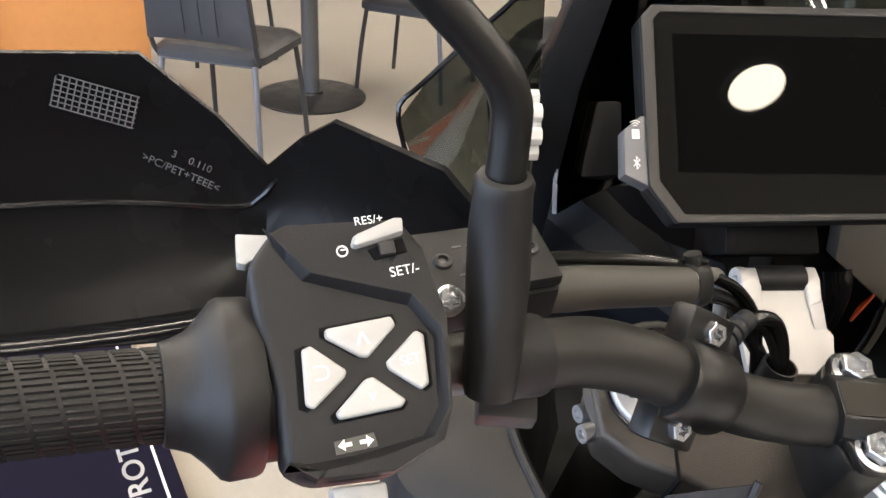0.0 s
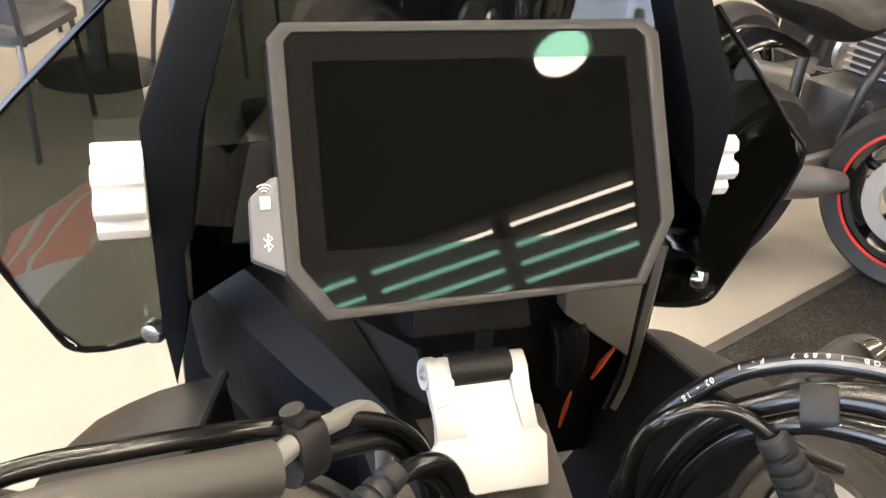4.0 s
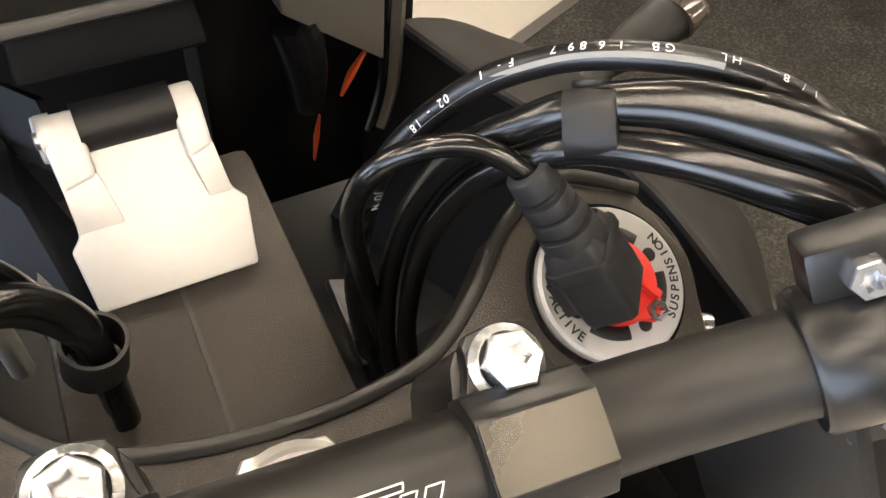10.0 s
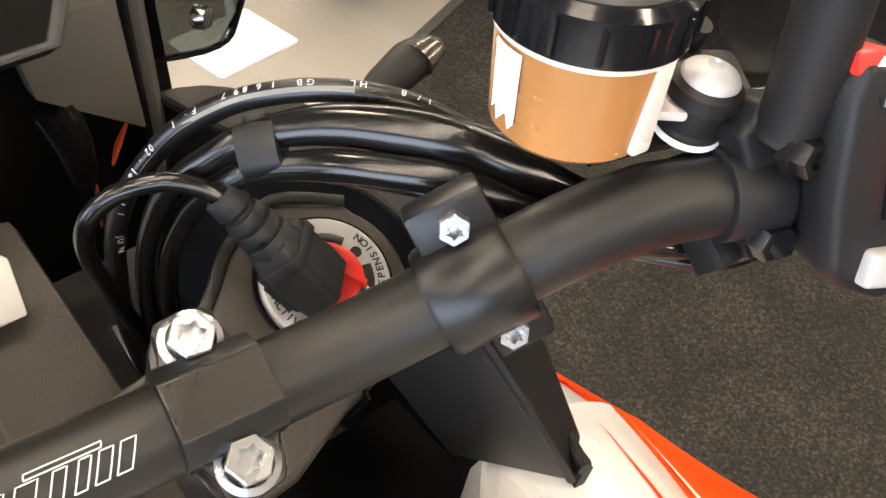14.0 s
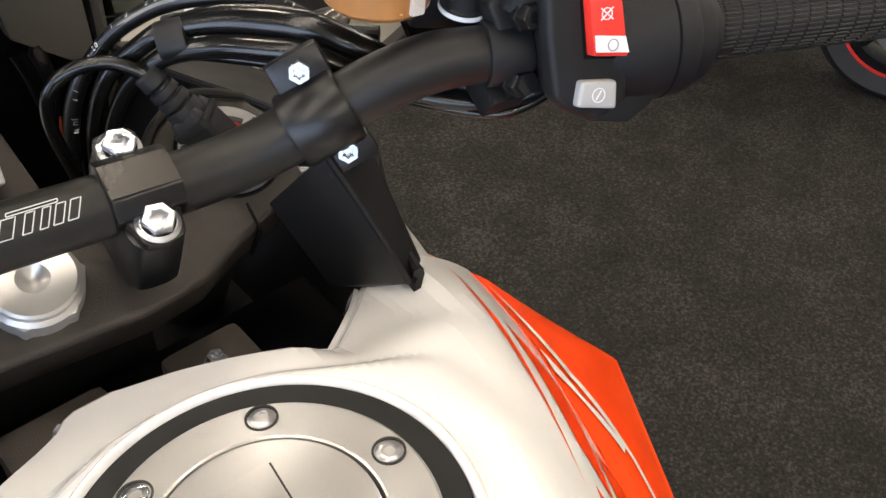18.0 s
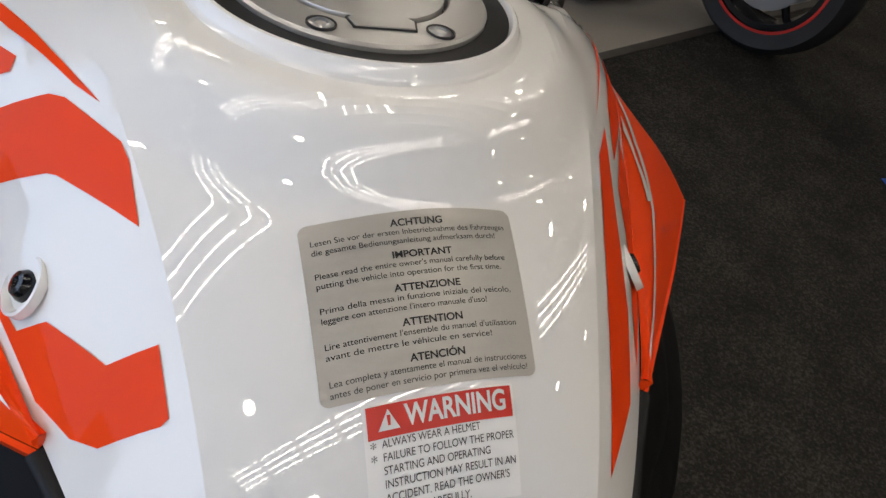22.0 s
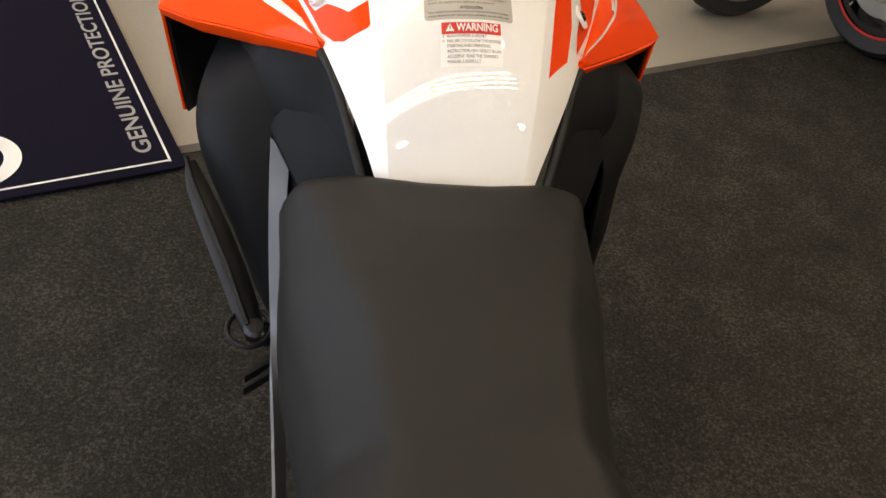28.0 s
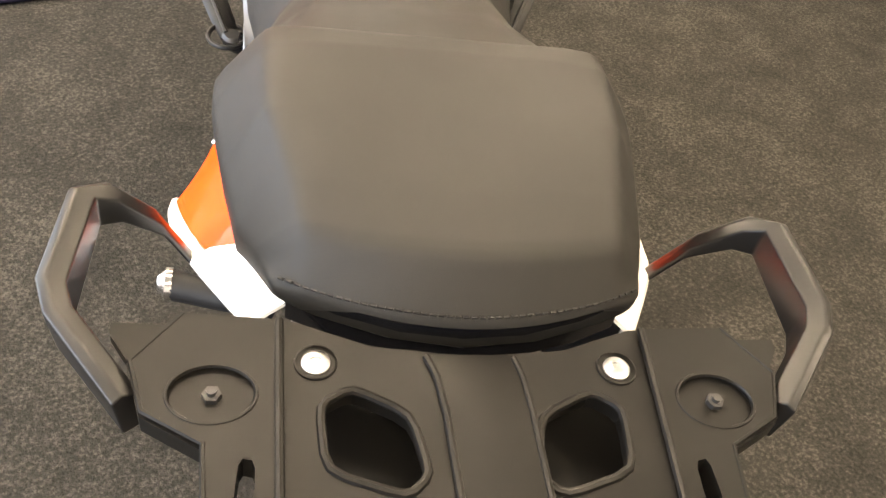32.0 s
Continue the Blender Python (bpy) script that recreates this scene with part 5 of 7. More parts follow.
# split clamps that carry the side covers
for s in (1, -1):
    p, d = bar_at(s * 0.150)
    tb, bb = Vector((s * 0.142, 0.180, 0.081)), Vector((s * 0.1565, 0.1555, 0.0425))
    across = (tb - bb).normalized()
    nrm = d.cross(across).normalized()
    if nrm.z < 0:
        nrm = -nrm
    F = frame_of(p, nrm, d)
    col = part("split_clamp", G().rev([(0.0150, -0.017), (0.0200, -0.017), (0.0212, -0.015), (0.0212, 0.015), (0.0200, 0.017), (0.0150, 0.017), (0.0150, -0.017)], frame_of(p, d), n=40), CLAMPBLACK, bike, "black split clamp round the handlebar", STEER)
    for b, q in ((tb, 1), (bb, -1)):
        part("clamp_ear", G().box((0, 0, -0.010), (0.030, 0.020, 0.016), frame_of(b, nrm, d)), CLAMPBLACK, col, bevel=0.003)
        torx_bolt(col, frame_of(b - nrm * 0.004, nrm, across), 0.0062)

# grips
for s in (1, -1):
    a, d = bar_at(s * (0.350 if s == 1 else 0.372))
    e, d2 = bar_at(s * 0.470)
    F = frame_of(a, e - a, (0, 0, 1))
    L = (e - a).length
    grip = part("grip", G().rev([(0.0112, 0.0), (0.0165, 0.0), (0.0165, L), (0.0112, L)], F, n=32).rev([(0.012, L), (0.019, L), (0.020, L + 0.003), (0.019, L + 0.006), (0.0, L + 0.006)], F, n=32), RUBBER, bike, "ribbed black rubber grip", STEER)
    ribs = G()
    for k in range(-2, int(L / 0.0105) + 3):
        for q in range(40):
            a0 = 2 * math.pi * q / 40
            h0 = 0.0105 * (k + 1.9 * q / 40 * -s)
            h1 = h0 + 0.0088
            h0, h1 = max(h0, 0.002), min(h1, L - 0.001)
            if h1 - h0 < 0.002 or abs(a0 - 2.5 - 26 * (0.5 * (h0 + h1) - 0.03)) < 0.13:
                continue
            c0, s0 = 0.0166 * math.cos(a0), 0.0166 * math.sin(a0)
            ribs.tube([(c0, s0, h0), (c0, s0, h1)], 0.00085, n=5, steps=1, m=F)
    part("ribs", ribs, RUBBER, grip, fix=False)

# left switch housing
LN, LX = Vector((0.16, -0.67, 0.72)).normalized(), Vector((0.93, 0.34, 0.02))
LF = frame_of((-0.300, 0.0852, 0.1163), LN, LX)
case = [(-0.0387, 0.0432), (-0.0300, 0.0535), (-0.0229, 0.0561), (0.0186, 0.0527), (0.0251, 0.0412), (0.0294, 0.0144), (0.0253, -0.0182), (0.0202, -0.0292), (0.0004, -0.0370), (-0.0263, -0.0350), (-0.0356, -0.0281), (-0.0350, -0.0037), (-0.0384, 0.0246)]
lsw = part("left_switch_housing", G().loft([[(x * 0.90, y * 0.90, -0.056) for x, y in case], [(x, y, -0.040) for x, y in case], [(x, y, 0.0) for x, y in case]]), BLACK, bike, "black left handlebar switch housing", STEER @ LF, bevel=0.0045, segs=3)
inner = [(-0.0275, 0.0520), (-0.0251, 0.0414), (-0.0212, 0.0345), (0.0155, 0.0197), (0.0225, 0.0070), (0.0190, -0.0170), (0.0117, -0.0257), (-0.0080, -0.0275), (-0.0230, -0.0275), (-0.0345, -0.0268)]
rings = []
for (x, y), (u, v) in zip(case[1:11], inner):
    d = (Vector((x, y)) - Vector((u, v))).normalized()
    rings.append([(x * 0.995, y * 0.995, -0.004), (x - d.x * 0.0015, y - d.y * 0.0015, 0.0045), (u + d.x * 0.0042, v + d.y * 0.0042, 0.0045), (u, v, -0.0012)])
part("housing_rim", G().loft(rings), BLACK, lsw, "raised rim round the buttons", bevel=0.0016, segs=3)


def soft_tri(pts, h, z0=-0.001):
    return G().prism(pts, z0, h)


for nm, pts in (("button_up", [(-0.0155, 0.0160), (0.0086, 0.0172), (0.0098, 0.0136), (-0.0021, 0.0037), (-0.0049, 0.0045), (-0.0158, 0.0129)]),
                ("button_down", [(-0.0165, -0.0133), (-0.0155, -0.0158), (0.0067, -0.0152), (0.0086, -0.0130), (-0.0014, -0.0032), (-0.0044, -0.0034)]),
                ("button_back", [(-0.0245, 0.0100), (-0.0213, 0.0110), (-0.0103, 0.0006), (-0.0110, -0.0016), (-0.0234, -0.0108), (-0.0260, -0.0091)]),
                ("button_set", [(0.0040, 0.0012), (0.0165, 0.0108), (0.0192, 0.0088), (0.0178, -0.0088), (0.0148, -0.0105), (0.0044, -0.0015)])):
    part("button_gap", G().prism([(x * 1.06 + (0.0006 if x > 0 else -0.0006) - 0.0002, y * 1.06) for x, y in pts], -0.001, 0.0004), PITBLACK, lsw)
    part(nm, soft_tri(pts, 0.0026), BUTTON, lsw, "pale grey menu button", bevel=0.0013, segs=3)
part("indicator_switch", G().prism([(-0.0215, -0.0370), (-0.0020, -0.0385), (-0.0030, -0.0540), (-0.0205, -0.0530)], -0.016, -0.004), BUTTON, lsw, bevel=0.002)
part("cruise_rocker", hull([(x, y, z) for z, k in ((0.002, 0.0), (0.0085, 0.0008)) for x, y in ((-0.0022 + k, 0.0437), (-0.0005 + k, 0.0478 - k), (0.0153, 0.0525 - k), (0.0190 - k, 0.0513), (0.0183 - k, 0.0454 + k), (-0.0004, 0.0423 + k))]), BUTTON, lsw, "pale grey cruise rocker", bevel=0.0014)
part("rocker_slot", G().prism([(0.0040, 0.0418), (0.0178, 0.0450), (0.0186, 0.0392), (0.0060, 0.0375)], 0.0030, 0.0050), PITBLACK, lsw, bevel=0.0006)
part("rocker_stem", G().box((0.0110, 0.0412, 0.0050), (0.0060, 0.0050, 0.0040)), DARKMETAL, lsw, bevel=0.0008)
part("flash_lever", hull([(x, y, z) for z in (-0.014, -0.005) for x, y in ((-0.0405, 0.0570), (-0.0250, 0.0545), (-0.0300, 0.0500), (-0.0385, 0.0450), (-0.0415, 0.0460))]), BUTTON, lsw, bevel=0.0015)
part("inner_collar", G().rev([(0.0115, -0.030), (0.0290, -0.030), (0.0290, -0.0150), (0.0328, -0.0140), (0.0335, -0.0120), (0.0338, -0.0030), (0.0328, -0.0005), (0.0262, 0.0050), (0.0220, 0.0095), (0.0200, 0.0145), (0.0188, 0.0185), (0.0168, 0.0190)], frame_of(bar_at(-0.359)[0], bar_at(-0.36)[1]), n=40), RUBBER, bike, "black rubber grip collar", STEER)

# right switch housing
RN, RX = Vector((-0.25, -0.90, 0.30)).normalized(), Vector((0.93, -0.34, 0.06))
RF = frame_of((0.2665, 0.0955, 0.0997), RN, RX)
case = [(-0.0319, 0.0470), (-0.0285, 0.0580), (-0.0060, 0.0555), (0.0100, 0.0340), (0.0180, 0.0060), (0.0195, -0.0270), (0.0003, -0.0360), (-0.0200, -0.0262), (-0.0270, -0.0190), (-0.0315, 0.0150)]
rsw = part("right_switch_housing", G().loft([[(x * 0.70 + 0.011, y * 0.92, -0.060) for x, y in case], [(x * 0.76 + 0.009, y, -0.048) for x, y in case], [(x * 0.97 + 0.001, y, -0.008) for x, y in case], [(x * 0.90 + 0.001, y * 0.93, 0.0) for x, y in case]]), BLACK, bike, "black right handlebar switch housing", STEER @ RF, bevel=0.003, segs=3)
BARF = frame_of(bar_at(0.312)[0], bar_at(0.32)[1])
drum = part("throttle_drum", G().rev([(0.0, -0.030), (0.0310, -0.030), (0.0336, -0.024), (0.0340, 0.020), (0.0328, 0.025), (0.0295, 0.027), (0.0290, 0.034), (0.0275, 0.037), (0.0210, 0.039), (0.0190, 0.046), (0.0165, 0.047)], BARF, n=48), BLACK, bike, "black throttle drum", STEER)
part("drum_seam", G().rev([(0.0328, -0.0006), (0.0343, -0.0006), (0.0343, 0.0006), (0.0328, 0.0006), (0.0328, -0.0006)], BARF @ Matrix.Translation((0, 0, 0.012)), n=48), PITBLACK, drum)
part("cable_block", G().prism([(0.0100, -0.0200), (0.0480, -0.0180), (0.0420, -0.0330), (0.0270, -0.0420), (0.0030, -0.0375)], -0.048, -0.010), BLACK, rsw, bevel=0.003)
part("switch_well", G().prism([(-0.0110, 0.0330), (0.0120, 0.0303), (0.0163, -0.0026), (-0.0078, 0.0000)], -0.003, 0.0006), PITBLACK, rsw, bevel=0.0004)
part("kill_switch", hull([(-0.0095, 0.0313, -0.002), (0.0105, 0.0288, -0.002), (0.0148, -0.0010, -0.002), (-0.0064, 0.0016, -0.002), (-0.0088, 0.0306, 0.0065), (0.0098, 0.0281, 0.0065), (-0.0068, 0.0165, 0.0030), (0.0122, 0.0140, 0.0030), (-0.0058, 0.0024, 0.0070), (0.0140, 0.0000, 0.0070)]), RED, rsw, "red kill switch rocker", bevel=0.0012)
part("kill_switch_tip", hull([(-0.0060, 0.0135, 0.0030), (0.0122, 0.0112, 0.0030), (0.0143, 0.0012, 0.003), (-0.0052, 0.0036, 0.003), (-0.0056, 0.0125, 0.0078), (0.0118, 0.0102, 0.0078), (0.0138, 0.0020, 0.0082), (-0.0050, 0.0044, 0.0082)]), PRINTWHITE, rsw, bevel=0.0005)
part("starter_button", G().prism([(-0.0118, -0.0100), (0.0090, -0.0122), (0.0090, -0.0272), (-0.0142, -0.0232)], -0.002, 0.0056), BUTTON, rsw, "grey starter button", bevel=0.0022, segs=3)
part("hazard_switch", G().prism([(-0.0285, 0.0595), (-0.0145, 0.0585), (-0.0092, 0.0508), (-0.0275, 0.0512)], -0.020, -0.002), RED, rsw, "red hazard switch", bevel=0.0018)

# mirror clamps and stems
for s in (1, -1):
    p, d = bar_at(s * 0.243)
    mcl = part("mirror_clamp", G().rev([(0.0135, -0.012), (0.0180, -0.012), (0.0180, 0.012), (0.0135, 0.012)], frame_of(p, d), n=32).box((0, -0.020, 0.0), (0.026, 0.016, 0.046), frame_of(p, (0, -0.55, 0.83), (1, 0, 0)) @ pose(0, 0, 0, 90, 0, 0)), BLACK, bike, "black mirror clamp on the handlebar", STEER, bevel=0.002)
    if s == -1:
        boot, rad = [(-0.2545, 0.1145, 0.086), (-0.2545, 0.1180, 0.098), (-0.2555, 0.1300, 0.130), (-0.2570, 0.1340, 0.152), (-0.2577, 0.1335, 0.168)], [0.0102, 0.0112, 0.0128, 0.0124, 0.0112]
        rod = [(-0.2577, 0.1335, 0.160), (-0.2580, 0.1340, 0.190), (-0.2600, 0.1335, 0.203), (-0.2680, 0.1320, 0.2160), (-0.2950, 0.1280, 0.2420), (-0.365, 0.118, 0.305)]
    else:
        boot, rad = [(0.2450, 0.1345, 0.1160), (0.2445, 0.1345, 0.1300), (0.2375, 0.1380, 0.205)], [0.0122, 0.0120, 0.0118]
        rod = [(0.237, 0.138, 0.198), (0.237, 0.141, 0.232), (0.243, 0.143, 0.255), (0.262, 0.142, 0.278), (0.31, 0.138, 0.320)]
    stem = part("mirror_stem", G().tube(boot, rad, n=24), RUBBER, bike, "black mirror stem with a rubber boot", STEER)
    part("stem_rod", G().tube(rod, 0.0078, n=16), CLAMPBLACK, stem)
    part("boot_collar", G().rev([(0.008, -0.004), (0.0114, -0.003), (0.0116, 0.003), (0.0105, 0.005), (0.008, 0.006)], frame_of(boot[-1], (0, -0.12 * -s, 1)), n=24), RUBBER, stem)
    if s == 1:
        CF = frame_of((0.247, 0.124, 0.093), (-0.25, -0.90, 0.30), (0.93, -0.34, 0.06))
        part("clamp_block", G().prism([(-0.0215, 0.0264), (-0.0165, 0.0295), (-0.0130, 0.0365), (0.0130, 0.0325), (0.0180, 0.0080), (0.0130, -0.0010), (0.0100, -0.0245), (-0.0102, -0.0215), (-0.0152, -0.0090), (-0.0165, 0.0149)], -0.024, -0.004, CF), BLACK, mcl, bevel=0.003, segs=3)
        for x, y in ((0.0035, 0.0168), (-0.0030, -0.0150)):
            part("clamp_bolt", G().rev([(0, -0.006), (0.0082, -0.006), (0.0084, -0.002), (0.0070, -0.0008), (0.0066, -0.0008)], CF @ Matrix.Translation((x, y, 0)), n=24).prism([(x + 0.0064 * math.cos(radians(60 * k + 10)), y + 0.0064 * math.sin(radians(60 * k + 10))) for k in range(6)], -0.002, 0.0042, CF), GLOSSBLACK, mcl, "black hex clamp bolt")
        for z in (0.1156, 0.0772):
            part("clamp_screw", G().rev([(0, 0.004), (0.0030, 0.004), (0.0034, 0.0065), (0.0064, 0.0065), (0.0072, 0.0055), (0.0072, 0.0), (0.0090, -0.0005), (0.0090, -0.004)], frame_of((0.2412, 0.1240, z), (-0.15, -0.95, 0.25)), n=6), CLAMPBLACK, mcl)

# ---- dashboard ----
DC = Vector((-0.003, 0.4135, 0.1245))
DZ = Vector((-0.0066, -0.8095, 0.5870))
DM = UP @ frame_of(DC, DZ)
poly = [(-0.1165, 0.0655), (-0.1085, 0.0745), (0.0990, 0.0760), (0.1090, 0.0675), (0.1050, -0.0400), (0.0815, -0.0775), (-0.0975, -0.0805), (-0.1160, -0.0550)]
glass = [(-0.1075, 0.0640), (-0.1030, 0.0690), (0.0945, 0.0695), (0.0995, 0.0650), (0.0965, -0.0420), (0.0765, -0.0735), (-0.0920, -0.0745), (-0.1085, -0.0510)]
dash = part("dashboard", G().loft([[(x * 0.97, y * 0.96, -0.030) for x, y in poly], [(x, y, -0.020) for x, y in poly], [(x, y, -0.004) for x, y in poly]]), BLACK, bike, "black colour display unit, switched off", DM, bevel=0.003)
GREYBEZEL = mat("grey_bezel", (0.030, 0.029, 0.028), 0.42, metal=0.1, spec=0.35, bump=0.00005, grain=1800)
part("bezel", plate_with_holes(poly, [glass], -0.004, 0.0022), GREYBEZEL, dash, "grey display bezel", bevel=0.0014, sharp=25)
part("border_glass", G().prism([(x * 1.005, y * 1.005) for x, y in glass], -0.003, 0.0003), SCREENEDGE, dash)
part("screen", G().prism([(-0.0945, -0.0450), (0.0825, -0.0460), (0.0865, 0.0540), (-0.0940, 0.0540)], -0.002, 0.0007), SCREEN, dash, "dark glossy display glass")
part("side_label_pod", G().prism([(-0.1310, -0.0150), (-0.1190, -0.0050), (-0.1140, -0.0050), (-0.1140, -0.0560), (-0.1190, -0.0530), (-0.1320, -0.0465)], -0.018, -0.001), mat("grey_pod", (0.13, 0.13, 0.135), 0.4), dash, bevel=0.002)

# silver hinge bracket
BR = UP @ frame_of((-0.012, 0.352, -0.012), (0, -0.72, 0.69))
body = [(-0.0325, -0.0372), (0.0312, -0.0376), (0.0350, -0.0100), (0.0303, -0.0045), (0.0285, 0.0100), (0.0185, 0.0237), (-0.0165, 0.0240), (-0.0290, 0.0120), (-0.0305, -0.0070), (-0.0348, -0.0115)]
bracket = part("silver_bracket", G().prism(body, -0.007, 0.0), ALU, bike, "bright silver hinged bracket plate", BR, bevel=0.0018)
for x0, x1, xo, xi in ((-0.0315, -0.0168, -0.0300, -0.0125), (0.0165, 0.0278, 0.0300, 0.0205)):
    lo, hi = (x0, x1)
    arm = [(lo, 0.0330, -0.010), (hi, 0.0330, -0.010), (lo + 0.0015, 0.0400, -0.008), (hi - 0.001, 0.0405, -0.008), (lo + 0.0005, 0.0400, 0.0020), (hi - 0.0005, 0.0400, 0.0020),
           (lo, 0.0300, 0.0052), (hi, 0.0300, 0.0052), (lo + 0.001, 0.0100, 0.0034), (hi, 0.0130, 0.0034), (lo + 0.001, 0.0100, -0.006), (hi, 0.0130, -0.006)]
    part("lug", hull(arm), ALU, bracket, bevel=0.0022, segs=3)
    fin = [(min(xo, xi), -0.0060, -0.004), (max(xo, xi), -0.0060, -0.004), (min(xo, xi), -0.0060, 0.0001), (max(xo, xi), -0.0060, 0.0001), (lo + 0.001, 0.0130, 0.0034), (hi, 0.0150, 0.0034), (lo + 0.001, 0.0130, -0.004), (hi, 0.0150, -0.004)]
    part("bracket_rib", hull(fin), ALU, bracket, bevel=0.0007)
part("hinge_pin", G().cyl((-0.0185, 0.0325, -0.0035), (0.0180, 0.0325, -0.0035), 0.0100, n=32), BLACK, bracket, "black hinge roller")
part("pin_boss", G().rev([(0, -0.0015), (0.0040, -0.0015), (0.0052, 0.0), (0.0088, 0.0004), (0.0094, -0.0015), (0.0094, -0.0060)], frame_of((-0.0325, 0.0320, -0.0035), (-1, 0, 0.10)), n=28), ALU, bracket)

# centre spine below the bracket
spine = part("spine_panel", G().prism([(-0.075, -0.10), (0.050, -0.10), (0.040, 0.06), (-0.055, 0.06)], -0.02, -0.008), CAST, bike, "dark grey centre panel with a middle seam", UP @ frame_of((-0.005, 0.325, -0.048), (0, -0.48, 0.88)), bevel=0.006)
# the seam's highlight, put in as a raised strip of olive grey
part("seam_ridge", G().prism([(-0.0088, -0.094), (-0.0068, -0.094), (-0.0058, 0.054), (-0.0078, 0.054)], -0.0085, -0.0068), SHEATH, spine)

# uprights, knobs and wind deflectors
for s in (1, -1):
    a = [(0.181, 0.495, -0.076), (0.1845, 0.452, 0.006), (0.1855, 0.452, 0.133), (0.159, 0.470, 0.201), (0.110, 0.510, 0.33), (0.070, 0.54, 0.43), (0.043, 0.54, 0.43), (0.083, 0.510, 0.33), (0.131, 0.470, 0.203), (0.1555, 0.452, 0.126), (0.171, 0.452, -0.002)]
    a = [(x - 0.012 * (s == 1), y, z) for x, y, z in a]
    low = 0.05 if s == 1 else -1.0
    a = [(x, y, max(z, low + 0.02 * (k == 10))) for k, (x, y, z) in enumerate(a)]
    vs = [(s * x, y, z) for x, y, z in a] + [(s * (x - 0.006), y + 0.030, z + 0.010) for x, y, z in a]
    n = len(a)
    fs = [(i, (i + 1) % n, n + (i + 1) % n, n + i) for i in range(n)]
    for k in (0, n):
        fs += [(k + 0, k + 1, k + 10), (k + 1, k + 2, k + 9, k + 10), (k + 2, k + 3, k + 8, k + 9), (k + 3, k + 4, k + 7, k + 8), (k + 4, k + 5, k + 6, k + 7)]
    part("screen_upright", G().add(vs, fs), BLUEBLACK, bike, "dark grey windscreen upright", UP, bevel=0.002)
    teeth = []
    for i in range(8):
        for da, r in ((-18, 0.0200), (-13, 0.0258), (0, 0.0278), (13, 0.0258), (18, 0.0200)):
            aa = radians(45 * i + da)
            teeth.append((r * math.cos(aa), r * math.sin(aa)))
    part("adjuster_knob", G().prism(teeth, -0.013, 0.013), KNOBWHITE, bike, "white ribbed windscreen knob", UP @ frame_of((-0.1975, 0.456, 0.095) if s == -1 else (0.176, 0.480, 0.085), (s * 1, 0, 0)), bevel=0.0012)
    dfl = [(0.185, 0.470, 0.205), (0.262, 0.474, 0.125), (0.285, 0.474, 0.090), (0.250, 0.474, 0.0), (0.231, 0.473, -0.022), (0.182, 0.475, -0.018), (0.180, 0.473, 0.10)]
    dfl = [(x - 0.028 * (s == 1), y, z - 0.014 * (s == 1)) for x, y, z in dfl]
    n = len(dfl)
    vs = [(s * x, y, z) for x, y, z in dfl] + [(s * x, y + 0.003, z) for x, y, z in dfl]
    part("wind_deflector", G().add(vs, [(i, (i + 1) % n, n + (i + 1) % n, n + i) for i in range(n)] + [tuple(range(n))[::-1], tuple(range(n, 2 * n))]), SMOKE, bike, "smoked plastic wind deflector", UP)

# handguards
for s in (1, -1):
    top = [(0.55, 0.20, 0.165), (0.50, 0.245, 0.168), (0.432, 0.262, 0.169), (0.395, 0.272, 0.135), (0.371, 0.276, 0.108), (0.350, 0.262, 0.132), (0.332, 0.250, 0.147), (0.305, 0.238, 0.142), (0.275, 0.226, 0.136), (0.24, 0.222, 0.10)]
    bot = [(0.55, 0.17, 0.02), (0.50, 0.205, 0.02), (0.432, 0.225, 0.02), (0.395, 0.232, 0.02), (0.371, 0.234, 0.02), (0.350, 0.230, 0.02), (0.332, 0.225, 0.025), (0.305, 0.220, 0.03), (0.275, 0.215, 0.04), (0.24, 0.210, 0.05)]
    rows = []
    for a, b in zip(top, bot):
        a, b = Vector(a), Vector(b)
        rows.append([(s * (a.lerp(b, t)).x, a.lerp(b, t).y + 0.02 * math.sin(math.pi * t), a.lerp(b, t).z) for t in (0, 0.15, 0.3, 0.5, 0.7, 0.85, 1)])
    part("handguard", G().shell(rows, 0.0035 * s), GUARDBLACK, bike, "glossy black handguard shell", STEER, sharp=40)

# brake fluid reservoir
RC = Vector((0.190, 0.184, 0.108))
res = part("brake_reservoir", G().rev([(0, 0.0), (0.025, 0.0), (0.0280, 0.003), (0.0305, 0.040), (0.0, 0.040)], Matrix.Translation(RC), n=40), FLUID, bike, "amber brake fluid reservoir with a black lid", STEER)
part("reservoir_lid", G().rev([(0.0, 0.058), (0.029, 0.058), (0.0325, 0.055), (0.0325, 0.040), (0.0, 0.040)], Matrix.Translation(RC), n=40), GLOSSBLACK, res)

